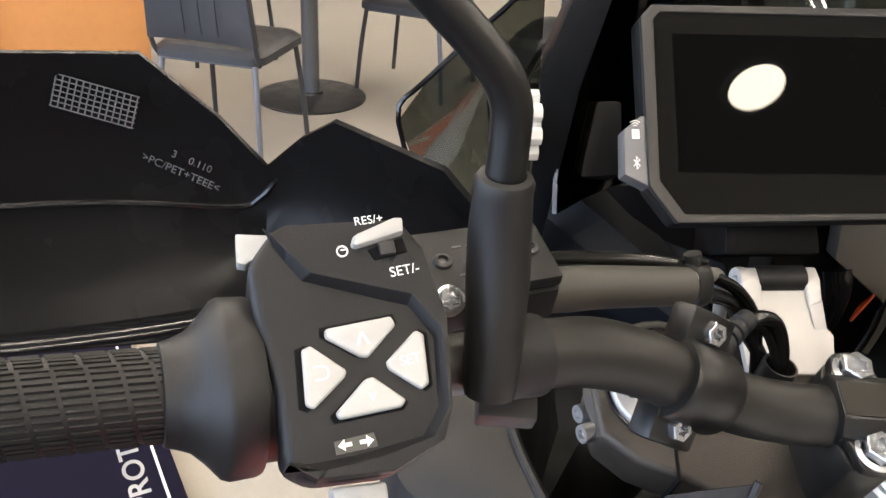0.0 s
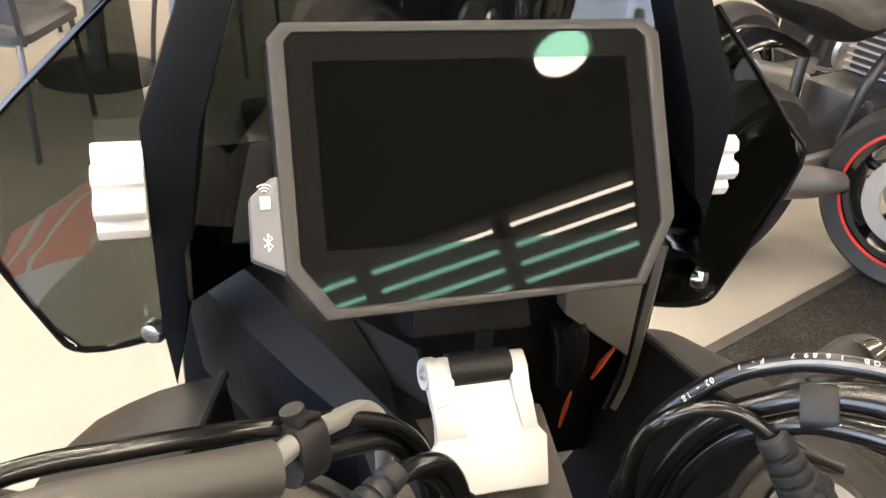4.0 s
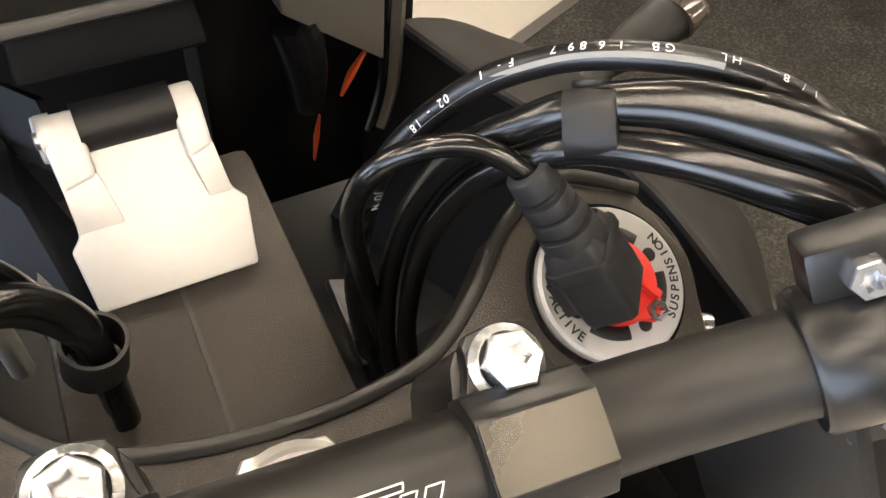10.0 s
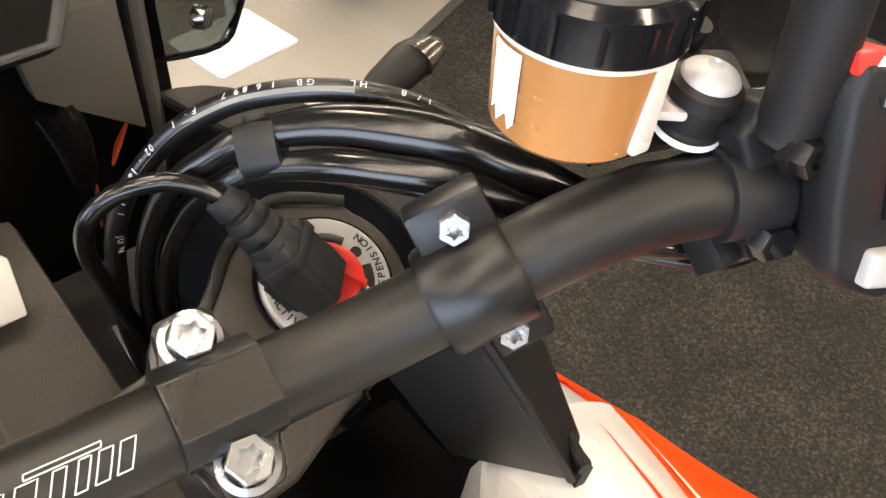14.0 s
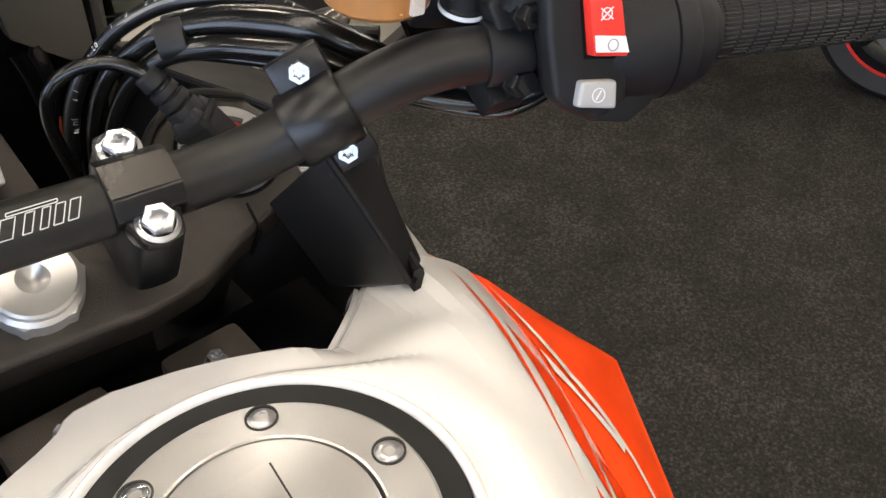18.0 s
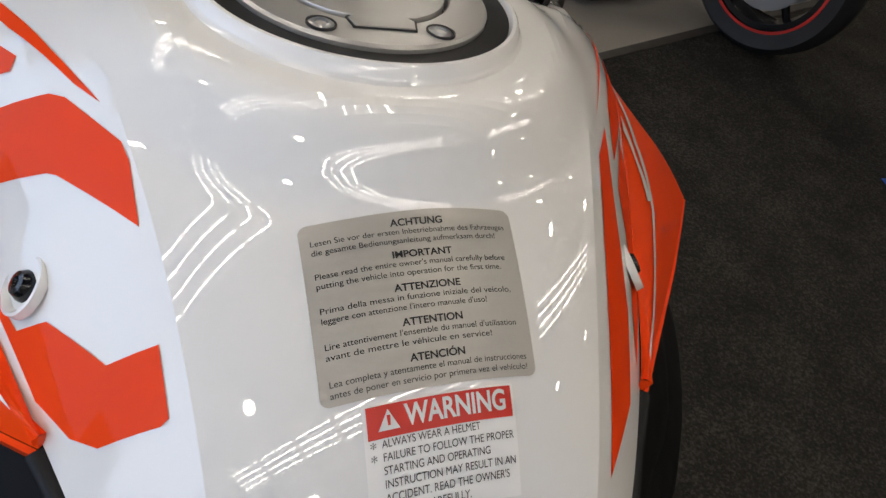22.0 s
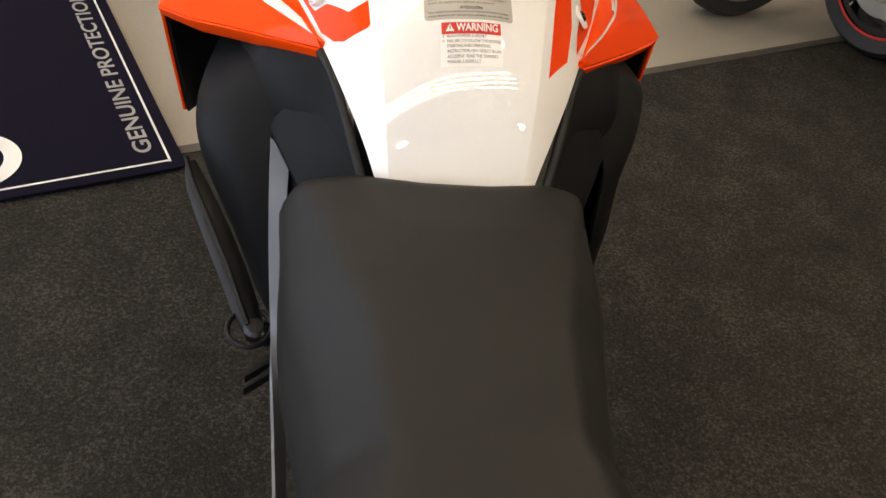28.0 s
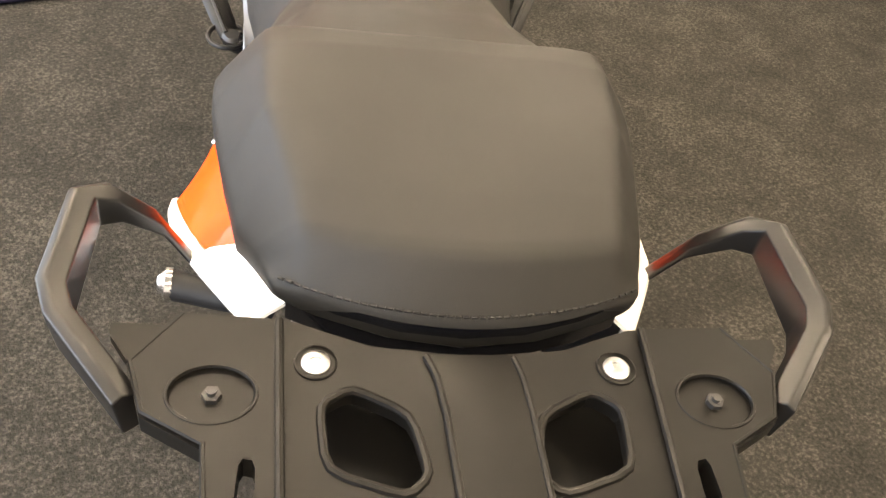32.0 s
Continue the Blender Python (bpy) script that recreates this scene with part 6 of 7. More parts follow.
# ---- front fairing and dash surroundings ----
FIN = [(0.150, 0.470, -0.050), (0.175, 0.410, -0.058), (0.204, 0.345, -0.060), (0.214, 0.305, -0.060), (0.209, 0.245, -0.058), (0.196, 0.180, -0.052), (0.172, 0.110, -0.047)]
FOUT = [(0.235, 0.500, -0.100), (0.268, 0.450, -0.102), (0.288, 0.345, -0.102), (0.284, 0.290, -0.100), (0.240, 0.230, -0.084), (0.205, 0.172, -0.072), (0.180, 0.122, -0.054)]
for s in (1, -1):
    rows = [[(s * p.x, p.y, p.z) for p in (a.lerp(b, t) + Vector((0, 0, 0.006 * math.sin(math.pi * t))) for t in (0, 0.25, 0.5, 0.75, 1))] for a, b in zip(smooth_line(FIN, 5), smooth_line(FOUT, 5))]
    fa = part("fairing_side", G().shell(rows, 0.004 * -s), FAIRING, bike, "matt black fairing side panel", UP, sharp=50)
    rows = [[(s * a.x, a.y, a.z + 0.001), (s * (a.x - 0.004), a.y + 0.002, a.z - 0.03), (s * (a.x - 0.02), a.y + 0.02, a.z - 0.14), (s * (a.x - 0.05), a.y + 0.05, a.z - 0.26)] for a in smooth_line(FIN, 4)]
    part("fairing_inner_wall", G().shell(rows, 0.004 * s), BLACK, fa)
    rim = [(s * x, y, z + 0.001) for x, y, z in FIN]
    part("fairing_rim", G().tube(rim, 0.0035, n=8), BLACK, fa)
    rows = [[(s * a.x, a.y, a.z), (s * (a.x + 0.012), a.y, a.z - 0.05), (s * (a.x + 0.005), a.y, a.z - 0.16), (s * (a.x - 0.03), a.y - 0.01, a.z - 0.28)] for a in smooth_line(FOUT, 4)]
    part("fairing_flank", G().shell(rows, 0.004 * -s), BLACK, fa)
    # cover wedge that ends over the tank's horn
    w = [(0.133, 0.147, 0.036), (0.172, 0.157, 0.020), (0.186, 0.146, -0.035), (0.189, 0.126, -0.057), (0.168, 0.112, -0.054), (0.120, 0.185, -0.015), (0.178, 0.205, -0.060), (0.150, 0.170, -0.090), (0.165, 0.150, -0.085)]
    cw = part("cover_wedge", hull([(s * x, y, z) for x, y, z in w]), BLACK, bike, "matt black cover tip over the tank", UP, bevel=0.0015, sharp=20)
    part("wedge_lip", G().tube([(s * 0.134, 0.146, 0.037), (s * 0.152, 0.130, -0.008), (s * 0.167, 0.112, -0.052)], 0.0022, n=6, steps=2), BLACK, cw)
    # dash arm: ridged panel beside the spine
    if s == -1:
        left = [(-0.170, 0.530, 0.005), (-0.138, 0.474, -0.006), (-0.106, 0.424, -0.018), (-0.077, 0.389, -0.030), (-0.062, 0.343, -0.070)]
        ridge = [(-0.165, 0.535, 0.030), (-0.117, 0.470, 0.009), (-0.083, 0.415, -0.010), (-0.058, 0.375, -0.022), (-0.048, 0.335, -0.055)]
        right = [(-0.125, 0.535, 0.028), (-0.095, 0.470, 0.010), (-0.075, 0.456, -0.001), (-0.060, 0.405, -0.016), (-0.034, 0.350, -0.045)]
        rows = [[(a[0] + 0.012, a[1] + 0.01, a[2] - 0.10), a, b, c] for a, b, c in zip(left, ridge, right)]
        arm = part("dash_arm", G().shell(rows, 0.005), BLUEBLACK, bike, "blue-black ridged dash arm panel", UP, sharp=12)
        part("arm_facet", G().shell([[(-0.076, 0.458, 0.001), (-0.062, 0.407, -0.013)], [(-0.041, 0.404, 0.006), (-0.037, 0.380, -0.020)]], 0.004), BLUEBLACK, arm)
    # box that joins upright and display
    part("display_side_mount", G().prism([(-0.030, -0.034), (0.036, -0.030), (0.036, 0.030), (-0.030, 0.028)], -0.06, -0.02), BLACK, bike, "black display side mount", UP @ frame_of((s * 0.142, 0.470, 0.085), (0, -0.85, 0.52)), bevel=0.004)
part("display_base", G().prism([(-0.040, -0.024), (0.036, -0.024), (0.032, 0.020), (-0.036, 0.020)], -0.06, 0.0), KNEEBLACK, bike, "black ribbed display base", UP @ frame_of((-0.006, 0.410, 0.038), (0, -0.86, 0.50)), bevel=0.004)
part("inner_cowl", G().box((0, 0.44, -0.24), (0.34, 0.40, 0.02)).box((0, 0.64, -0.14), (0.36, 0.02, 0.22)), BLACK, bike, "black inner cowl", UP, bevel=0.005)
part("head_cover", G().box((0, 0.30, -0.19), (0.13, 0.10, 0.14)), BLACK, bike, "black steering head cover", UP, bevel=0.02)
# light alloy bracket glimpsed beside the head
part("head_bracket", G().prism([(-0.008, -0.02), (0.010, -0.024), (0.010, 0.02), (-0.008, 0.026)], 0, 0.01), DARKMETAL, bike, "pale alloy bracket by the steering head", UP @ frame_of((0.062, 0.325, -0.11), (0.1, -0.4, 0.9)), bevel=0.003)
part("head_bracket", G().prism([(-0.014, -0.014), (0.014, -0.014), (0.014, 0.014), (-0.014, 0.014)], 0, 0.012), DARKMETAL, bike, "grey alloy bracket by the steering head", UP @ frame_of((-0.085, 0.300, -0.10), (0, -0.5, 0.86)), bevel=0.003)
# right-hand strip, and the orange glints beside it built as thin coloured tubes
strip = [(0.1385, 0.460, -0.116), (0.1435, 0.460, -0.098), (0.1465, 0.460, -0.078), (0.1475, 0.460, -0.030), (0.1490, 0.460, 0.030)]
part("trim_strip", G().tube(strip, 0.0052, n=4, steps=4), mat("worn_grey_trim", (0.10, 0.092, 0.082), 0.4), bike, "grey trim strip beside the dash", UP)
part("trim_strip_edge", G().tube([(x - 0.0085, y - 0.003, z + 0.002) for x, y, z in strip], 0.0032, n=8, steps=4), GLOSSBLACK, bike, "black edge of the trim strip", UP)
for pts in ([(0.0940, 0.457, -0.126), (0.0960, 0.457, -0.108), (0.0985, 0.457, -0.092)], [(0.1100, 0.452, -0.078), (0.1170, 0.454, -0.066), (0.1270, 0.455, -0.052)]):
    part("orange_inner_edge", G().tube(pts, [0.0012, 0.0030, 0.0010], n=6, steps=4, squash=0.5), AMBER, bike, "orange inner fairing edge", UP)
part("dash_side_panel", hull([(x, y, z) for y in (0.452, 0.470) for x, z in ((0.074, 0.030), (0.136, 0.030), (0.1370, -0.0620), (0.1060, -0.0340), (0.0790, -0.0170))]), mat("brown_black_panel", (0.10, 0.092, 0.080), 0.38), bike, "brown-grey dash side panel", UP, bevel=0.003)
part("vent_duct", G().tube([(0.088, 0.462, -0.030), (0.092, 0.458, -0.052), (0.094, 0.462, -0.085)], [0.014, 0.013, 0.010], n=20), GLOSSBLACK, bike, "black duct beside the spine", UP)

# windscreen
rows = []
for i in range(9):
    t = i / 8
    z = 0.030 + 0.50 * t
    yb = 0.530 + 0.18 * t
    w = 0.165 + 0.02 * math.sin(math.pi * t) - 0.06 * t
    rows.append([(w * k / 6, yb - 0.09 * (k / 6) ** 2, z) for k in range(-6, 7)])
part("windscreen", G().shell(rows, 0.004), tinted("light_smoke_screen", (0.24, 0.26, 0.25)), bike, "lightly tinted windscreen", UP)
part("headlight_shell", G().box((0, 0.72, -0.06), (0.24, 0.14, 0.18)), GLOSSBLACK, bike, "black headlight shell", UP, bevel=0.03)
# deflector edges and bolts
for s in (1, -1):
    dfl = [(0.183, 0.4715, 0.204), (0.262, 0.4755, 0.125), (0.285, 0.4755, 0.090), (0.250, 0.4755, 0.0), (0.231, 0.4745, -0.022), (0.184, 0.4765, -0.018)]
    dfl = [(x - 0.028 * (s == 1), y, z - 0.014 * (s == 1)) for x, y, z in dfl]
    part("deflector_edge", G().tube([(s * x, y, z) for x, y, z in dfl], 0.0022, n=6, steps=4), GLOSSBLACK, bike, "dark edge of the wind deflector", UP)
    part("deflector_bolt", G().rev([(0, 0.005), (0.006, 0.004), (0.008, 0.0), (0.008, -0.004)], frame_of((s * 0.190, 0.464, -0.006), (s * 0.5, -0.8, 0.1)), n=20), CHROME, bike, "silver deflector bolt", UP)

# right turn indicator
for s in (1, -1):
    tip = [(0.255, 0.430, -0.110), (0.290, 0.440, -0.104), (0.318, 0.447, -0.098), (0.352, 0.456, -0.092), (0.374, 0.461, -0.090), (0.380, 0.463, -0.090)]
    ind = part("turn_indicator", G().tube([(s * x, y, z) for x, y, z in tip], [0.010, 0.009, 0.0165, 0.019, 0.013, 0.003], n=16, squash=0.75), BLACK, bike, "black turn indicator with a smoked lens", UP)
    part("indicator_lens", G().tube([(s * x, y - 0.004, z + 0.002) for x, y, z in tip[3:]], [0.0185, 0.0130, 0.004], n=16, squash=0.7), mat("smoked_amber_lens", (0.050, 0.042, 0.034), 0.16), ind)

# ---- cables and hoses on the right ----
def hose(name, pts, r, material, label, m=UP, n=12, steps=7, squash=1.0):
    return part(name, G().tube(pts, r, n=n, steps=steps, squash=squash), material, bike, label, m)


BRAKE = [(0.066, 0.285, -0.16), (0.059, 0.316, -0.085), (0.061, 0.318, -0.030), (0.070, 0.313, 0.012), (0.090, 0.2995, 0.047), (0.110, 0.284, 0.066), (0.128, 0.2675, 0.0755), (0.150, 0.250, 0.0775), (0.170, 0.232, 0.073), (0.190, 0.215, 0.060), (0.210, 0.195, 0.060)]
bh = hose("brake_hose", BRAKE, 0.0050, HOSE, "black brake hose with a printed line")
path = smooth_line(BRAKE, 14)


def print_along(parent, path, text, start, pitch, size, lift, away):
    """Letters that follow a hose, one by one, on the side that away points to."""
    lens = [0.0]
    for a, b in zip(path, path[1:]):
        lens.append(lens[-1] + (b - a).length)
    for k, ch in enumerate(text):
        if ch == " ":
            continue
        s = start + k * pitch
        i = max(1, min(len(path) - 2, int(np.searchsorted(lens, s))))
        d = (path[i + 1] - path[i - 1]).normalized()
        z = Vector(away)
        z = (z - d * z.dot(d)).normalized()
        F = frame_of(path[i] + z * lift, z, -d)
        vs, fs = words(ch, size)
        part("letter", G().add(vs, fs, F), PRINTWHITE, parent, fix=False)


TXT = "1/8  HL  GB 16897  F-1  02-18  II  JUN"
print_along(bh, path, TXT[::-1], 0.155, 0.0050, 0.0044, 0.0052, (0.2, -0.45, 0.87))
part("hose_braid", G().tube([p + Vector((-0.0012, -0.0030, 0.0028)) for p in path[30:100]], 0.0016, n=5, steps=1), GREYHOSE, bh)
bundle = [[(0.070, 0.28, -0.16), (0.066, 0.300, -0.09), (0.068, 0.299, -0.02), (0.080, 0.287, 0.030), (0.100, 0.270, 0.056), (0.1145, 0.2600, 0.0655), (0.135, 0.244, 0.071), (0.153, 0.224, 0.073), (0.168, 0.204, 0.073), (0.184, 0.184, 0.066), (0.206, 0.160, 0.054), (0.235, 0.130, 0.050), (0.262, 0.112, 0.056)],
          [(0.075, 0.275, -0.16), (0.072, 0.292, -0.09), (0.074, 0.290, -0.02), (0.086, 0.280, 0.022), (0.100, 0.264, 0.045), (0.1120, 0.2525, 0.0545), (0.128, 0.232, 0.062), (0.143, 0.214, 0.064), (0.160, 0.194, 0.064), (0.178, 0.174, 0.056), (0.206, 0.146, 0.044), (0.238, 0.120, 0.042), (0.262, 0.106, 0.052)],
          [(0.08, 0.28, -0.16), (0.078, 0.300, -0.09), (0.080, 0.296, -0.02), (0.094, 0.283, 0.020), (0.110, 0.258, 0.049), (0.135, 0.232, 0.052), (0.17, 0.190, 0.050), (0.20, 0.154, 0.040), (0.235, 0.118, 0.036), (0.262, 0.104, 0.048)]]
hose("cable_loom", bundle[0], [0.0048, 0.0048, 0.0050, 0.0055, 0.0060, 0.0064, 0.0088, 0.0098, 0.0094, 0.0085, 0.007, 0.006, 0.006], CABLE, "thick black wiring loom", squash=0.85, n=16)
hose("cable_loom", bundle[1], [0.0048, 0.0048, 0.0050, 0.0054, 0.0056, 0.0058, 0.0068, 0.0070, 0.0068, 0.006, 0.0055, 0.005, 0.005], CABLE, "black wiring loom", squash=0.85, n=16)
hose("thin_cable", bundle[2], 0.0030, CABLE, "thin black cable")
CLIP = UP @ frame_of((0.1135, 0.2575, 0.0605), (0.74, -0.60, 0.30), (0.25, 0.62, 0.74))
clip = part("loom_clip", G().loft([[(0.0112 * math.copysign(abs(math.cos(radians(12 * k))) ** 0.7, math.cos(radians(12 * k))), 0.0080 * math.copysign(abs(math.sin(radians(12 * k))) ** 0.7, math.sin(radians(12 * k))), z) for k in range(30)] for z in (-0.0085, 0.0085)]), RUBBER, bike, "black rubber loom clip", CLIP, bevel=0.0008)
part("clip_tab", G().prism(rounded(0.0065, 0.0060, 0.0050), -0.0012, 0.0012, pose(0.0125, -0.004, 0, 0, 90, 0)), RUBBER, clip, bevel=0.001)
loop = [(0.074, 0.290, -0.16), (0.066, 0.305, -0.09), (0.052, 0.300, -0.025), (0.0455, 0.2925, 0.012), (0.048, 0.286, 0.035), (0.060, 0.281, 0.047), (0.077, 0.274, 0.050), (0.089, 0.266, 0.046), (0.0965, 0.2590, 0.0395)]
hose("sensor_cable", loop, 0.0042, CABLE, "glossy black sensor cable")


def connector(m, label):
    """Rubber-booted plug: z along its axis from the cable down to the fork cap."""
    prof = [(0.0052, -0.005), (0.0078, -0.004), (0.0086, 0.004)]
    for k in range(3):
        r, h = 0.0088 + 0.0009 * k, 0.0055 + 0.0070 * k
        prof += [(r - 0.0024, h), (r - 0.0024, h + 0.0016), (r, h + 0.0019), (r + 0.0006, h + 0.0066)]
    con = part("plug_boot", G().rev(prof + [(0.0116, 0.0290), (0.0116, 0.032), (0.0, 0.032)], n=28), PLUGGREY, bike, label, m, bevel=0.0004)
    body = [[(-w, -d * 0.7), (-w * 0.8, -d), (w * 0.8, -d), (w, -d * 0.7), (w, d * 0.8), (w * 0.85, d), (-w * 0.85, d), (-w, d * 0.8)] for w, d in ((0.0105, 0.0095), (0.0128, 0.0108), (0.0130, 0.0110), (0.0138, 0.0108), (0.0136, 0.0102))]
    part("plug_body", G().loft([[(x, y, z) for x, y in r] for r, z in zip(body, (0.0255, 0.0310, 0.0400, 0.0500, 0.0600))]), PLUGGREY, con, bevel=0.0012)
    part("body_band", G().prism([(-0.0142, -0.0080), (-0.0118, -0.0120), (0.0118, -0.0120), (0.0142, -0.0080), (0.0142, 0.0095), (0.0122, 0.0120), (-0.0122, 0.0120), (-0.0142, 0.0095)], 0.0315, 0.0370), PLUGGREY, con, bevel=0.0012)
    part("plug_latch", G().box((0, -0.0120, 0.0480), (0.012, 0.005, 0.018)).box((0, -0.0142, 0.0545), (0.014, 0.003, 0.005)).box((0.0080, -0.0130, 0.0470), (0.0022, 0.006, 0.017)).box((-0.0080, -0.0130, 0.0470), (0.0022, 0.006, 0.017)), PLUGGREY, con, bevel=0.0008)
    return con


connector(UP @ frame_of((0.0960, 0.2590, 0.0400), (0.0255, -0.0265, -0.0430), (0.8, 0.58, -0.3)), "dusty black rubber-booted plug on the fork cap")
part("red_plug_seat", G().prism([(0.0165 * math.cos(radians(a)), 0.0165 * math.sin(radians(a))) for a in range(-20, 281, 12)] + [(0.0075, -0.0170), (0.0120, -0.0188), (0.0165, -0.0160), (0.0170, -0.0110)], 0.0, 0.0035).box((0.0060, -0.0095, 0.0050), (0.0035, 0.016, 0.004), Matrix.Rotation(radians(38), 4, "Z")), RED, bike, "red plug seat with a screwed lug", YOKE @ Matrix.Translation((0.131, 0.046, -0.0138)), bevel=0.0012)
torx_bolt(bike, YOKE @ Matrix.Translation((0.1440, 0.0312, -0.0115)), 0.0042, "lug_screw", 0.003, flange=False)

# ---- cables on the left ----
sheath = [(-0.2340, 0.2230, 0.0930), (-0.2120, 0.2290, 0.0910), (-0.1880, 0.2360, 0.0880), (-0.1400, 0.2490, 0.0802)]
hose("clutch_sheath", sheath, [0.0108, 0.0118, 0.0112, 0.0105], SHEATH, "thick grey-black rubber sheath", n=24)
crimp = part("sheath_crimp", G().cyl((-0.2420, 0.2205, 0.0935), (-0.2300, 0.2240, 0.0925), 0.0100, n=20), STEEL, bike, "ribbed steel hose crimp", UP)
for k in range(4):
    part("crimp_rib", G().rev([(0.0100, -0.0008), (0.0108, -0.0004), (0.0108, 0.0004), (0.0100, 0.0008)], frame_of(Vector((-0.2410, 0.2208, 0.0934)).lerp(Vector((-0.2310, 0.2237, 0.0926)), k / 3), (0.96, 0.28, -0.08)), n=20), STEEL, crimp)
hose("grey_hose", [(-0.145, 0.2480, 0.0795), (-0.128, 0.2660, 0.0770), (-0.111, 0.285, 0.0665), (-0.095, 0.304, 0.0535), (-0.084, 0.316, 0.034), (-0.079, 0.321, 0.004), (-0.077, 0.322, -0.05)], 0.0046, GREYHOSE, "pale grey braided hose")
hose("left_cable", [(-0.262, 0.226, 0.100), (-0.225, 0.243, 0.1005), (-0.190, 0.252, 0.096), (-0.155, 0.262, 0.0885), (-0.128, 0.274, 0.077), (-0.105, 0.290, 0.062), (-0.080, 0.300, 0.044), (-0.063, 0.303, 0.018), (-0.053, 0.302, -0.03)], 0.0040, CABLE, "glossy black left cable")
hose("left_cable", [(-0.185, 0.252, 0.070), (-0.150, 0.262, 0.069), (-0.128, 0.2690, 0.0640), (-0.105, 0.2850, 0.0520), (-0.085, 0.3000, 0.0370), (-0.067, 0.3060, 0.0120), (-0.053, 0.301, -0.012), (-0.050, 0.298, -0.06)], 0.0062, CABLE, "thick black left loom", squash=0.75)
hose("left_cable", [(-0.085, 0.2740, 0.0405), (-0.0745, 0.2790, 0.0395), (-0.0620, 0.2850, 0.0320), (-0.0520, 0.2885, 0.0150), (-0.0480, 0.2890, -0.0060), (-0.0480, 0.291, -0.06)], 0.0050, CABLE, "glossy black plug cable")
hose("left_cable", [(-0.085, 0.2760, 0.0375), (-0.0745, 0.2800, 0.0335), (-0.0640, 0.2850, 0.0230), (-0.0545, 0.2870, 0.0060), (-0.0500, 0.2870, -0.0120), (-0.0500, 0.289, -0.06)], 0.0030, CABLE, "thin black plug wire")
clip = part("loom_clip", G().loft([[(0.0130 * math.copysign(abs(math.cos(radians(12 * k))) ** 0.8, math.cos(radians(12 * k))), 0.0088 * math.copysign(abs(math.sin(radians(12 * k))) ** 0.8, math.sin(radians(12 * k))), z) for k in range(30)] for z in (-0.0085, 0.0085)]), RUBBER, bike, "black rubber loom clip on the left hoses", UP @ frame_of((-0.1280, 0.2665, 0.0705), (0.74, 0.62, -0.25), (-0.1, 0.35, 0.93)), bevel=0.0008)
part("clip_tab", G().prism(rounded(0.0080, 0.0050, 0.0030), -0.0012, 0.0012, pose(0.0140, 0.002, 0, 0, 80, 0)), RUBBER, clip, bevel=0.0008)
part("clip_stud", G().cyl((0.0125, 0.002, -0.003), (0.0185, 0.002, -0.005), 0.0050, n=16), RUBBER, clip)
clip = part("loom_clip", G().rev([(0.0098, -0.0085), (0.0112, -0.0085), (0.0112, 0.0085), (0.0098, 0.0085), (0.0098, -0.0085)], n=28), RUBBER, bike, "black rubber loom clip by the bracket", UP @ frame_of((-0.0495, 0.2890, -0.0100), (0.15, -0.15, 0.97)))
connector(UP @ frame_of((-0.0880, 0.2735, 0.0410), (-0.0430, -0.0310, -0.0140), (-0.6, 0.7, -0.2)) @ Matrix.Diagonal((0.80, 0.80, 0.95, 1)), "black rubber-booted plug on the left fork cap")

# ---- controls in detail ----
# left master cylinder and lever
mc = part("clutch_master", G().prism([(-0.030, -0.024), (0.030, -0.024), (0.034, -0.016), (0.034, 0.014), (0.028, 0.020), (-0.030, 0.020)], -0.020, 0.0), BLACK, bike, "black clutch master cylinder", STEER @ frame_of((-0.256, 0.190, 0.104), (0.05, -0.25, 0.97), (0.92, 0.38, 0.0)), bevel=0.003)
part("master_lid", G().prism([(-0.031, -0.022), (0.031, -0.022), (0.033, 0.018), (-0.031, 0.019)], 0.0005, 0.007), BLACK, mc, bevel=0.0015)
for x in (-0.022, 0.022):
    part("lid_screw", G().rev([(0, 0.0078), (0.002, 0.0078), (0.0025, 0.0092), (0.0045, 0.0085), (0.005, 0.0068)], Matrix.Translation((x, -0.002, 0)), n=16), DARKMETAL, mc)
for k in range(4):
    part("raised_mark", G().box((-0.012 + 0.007 * k, 0.006, 0.0072), (0.0045, 0.0012, 0.0006)), MARKGREY, mc)
    part("raised_mark", G().box((-0.014 + 0.009 * k, -0.012, 0.0072), (0.006, 0.0012, 0.0006)), MARKGREY, mc)
torx_bolt(bike, STEER @ frame_of((-0.272, 0.148, 0.108), (0.1, -0.75, 0.65)), 0.0052, "perch_bolt", 0.004)
for s in (1, -1):
    lv = [(0.27, 0.215, 0.075), (0.33, 0.212, 0.066), (0.40, 0.182, 0.062), (0.47, 0.155, 0.062), (0.50, 0.15, 0.064)]
    part("lever", G().tube([(s * x, y, z) for x, y, z in lv], [0.010, 0.008, 0.0075, 0.007, 0.009], n=12, squash=0.6), GLOSSBLACK, bike, "black control lever", STEER)
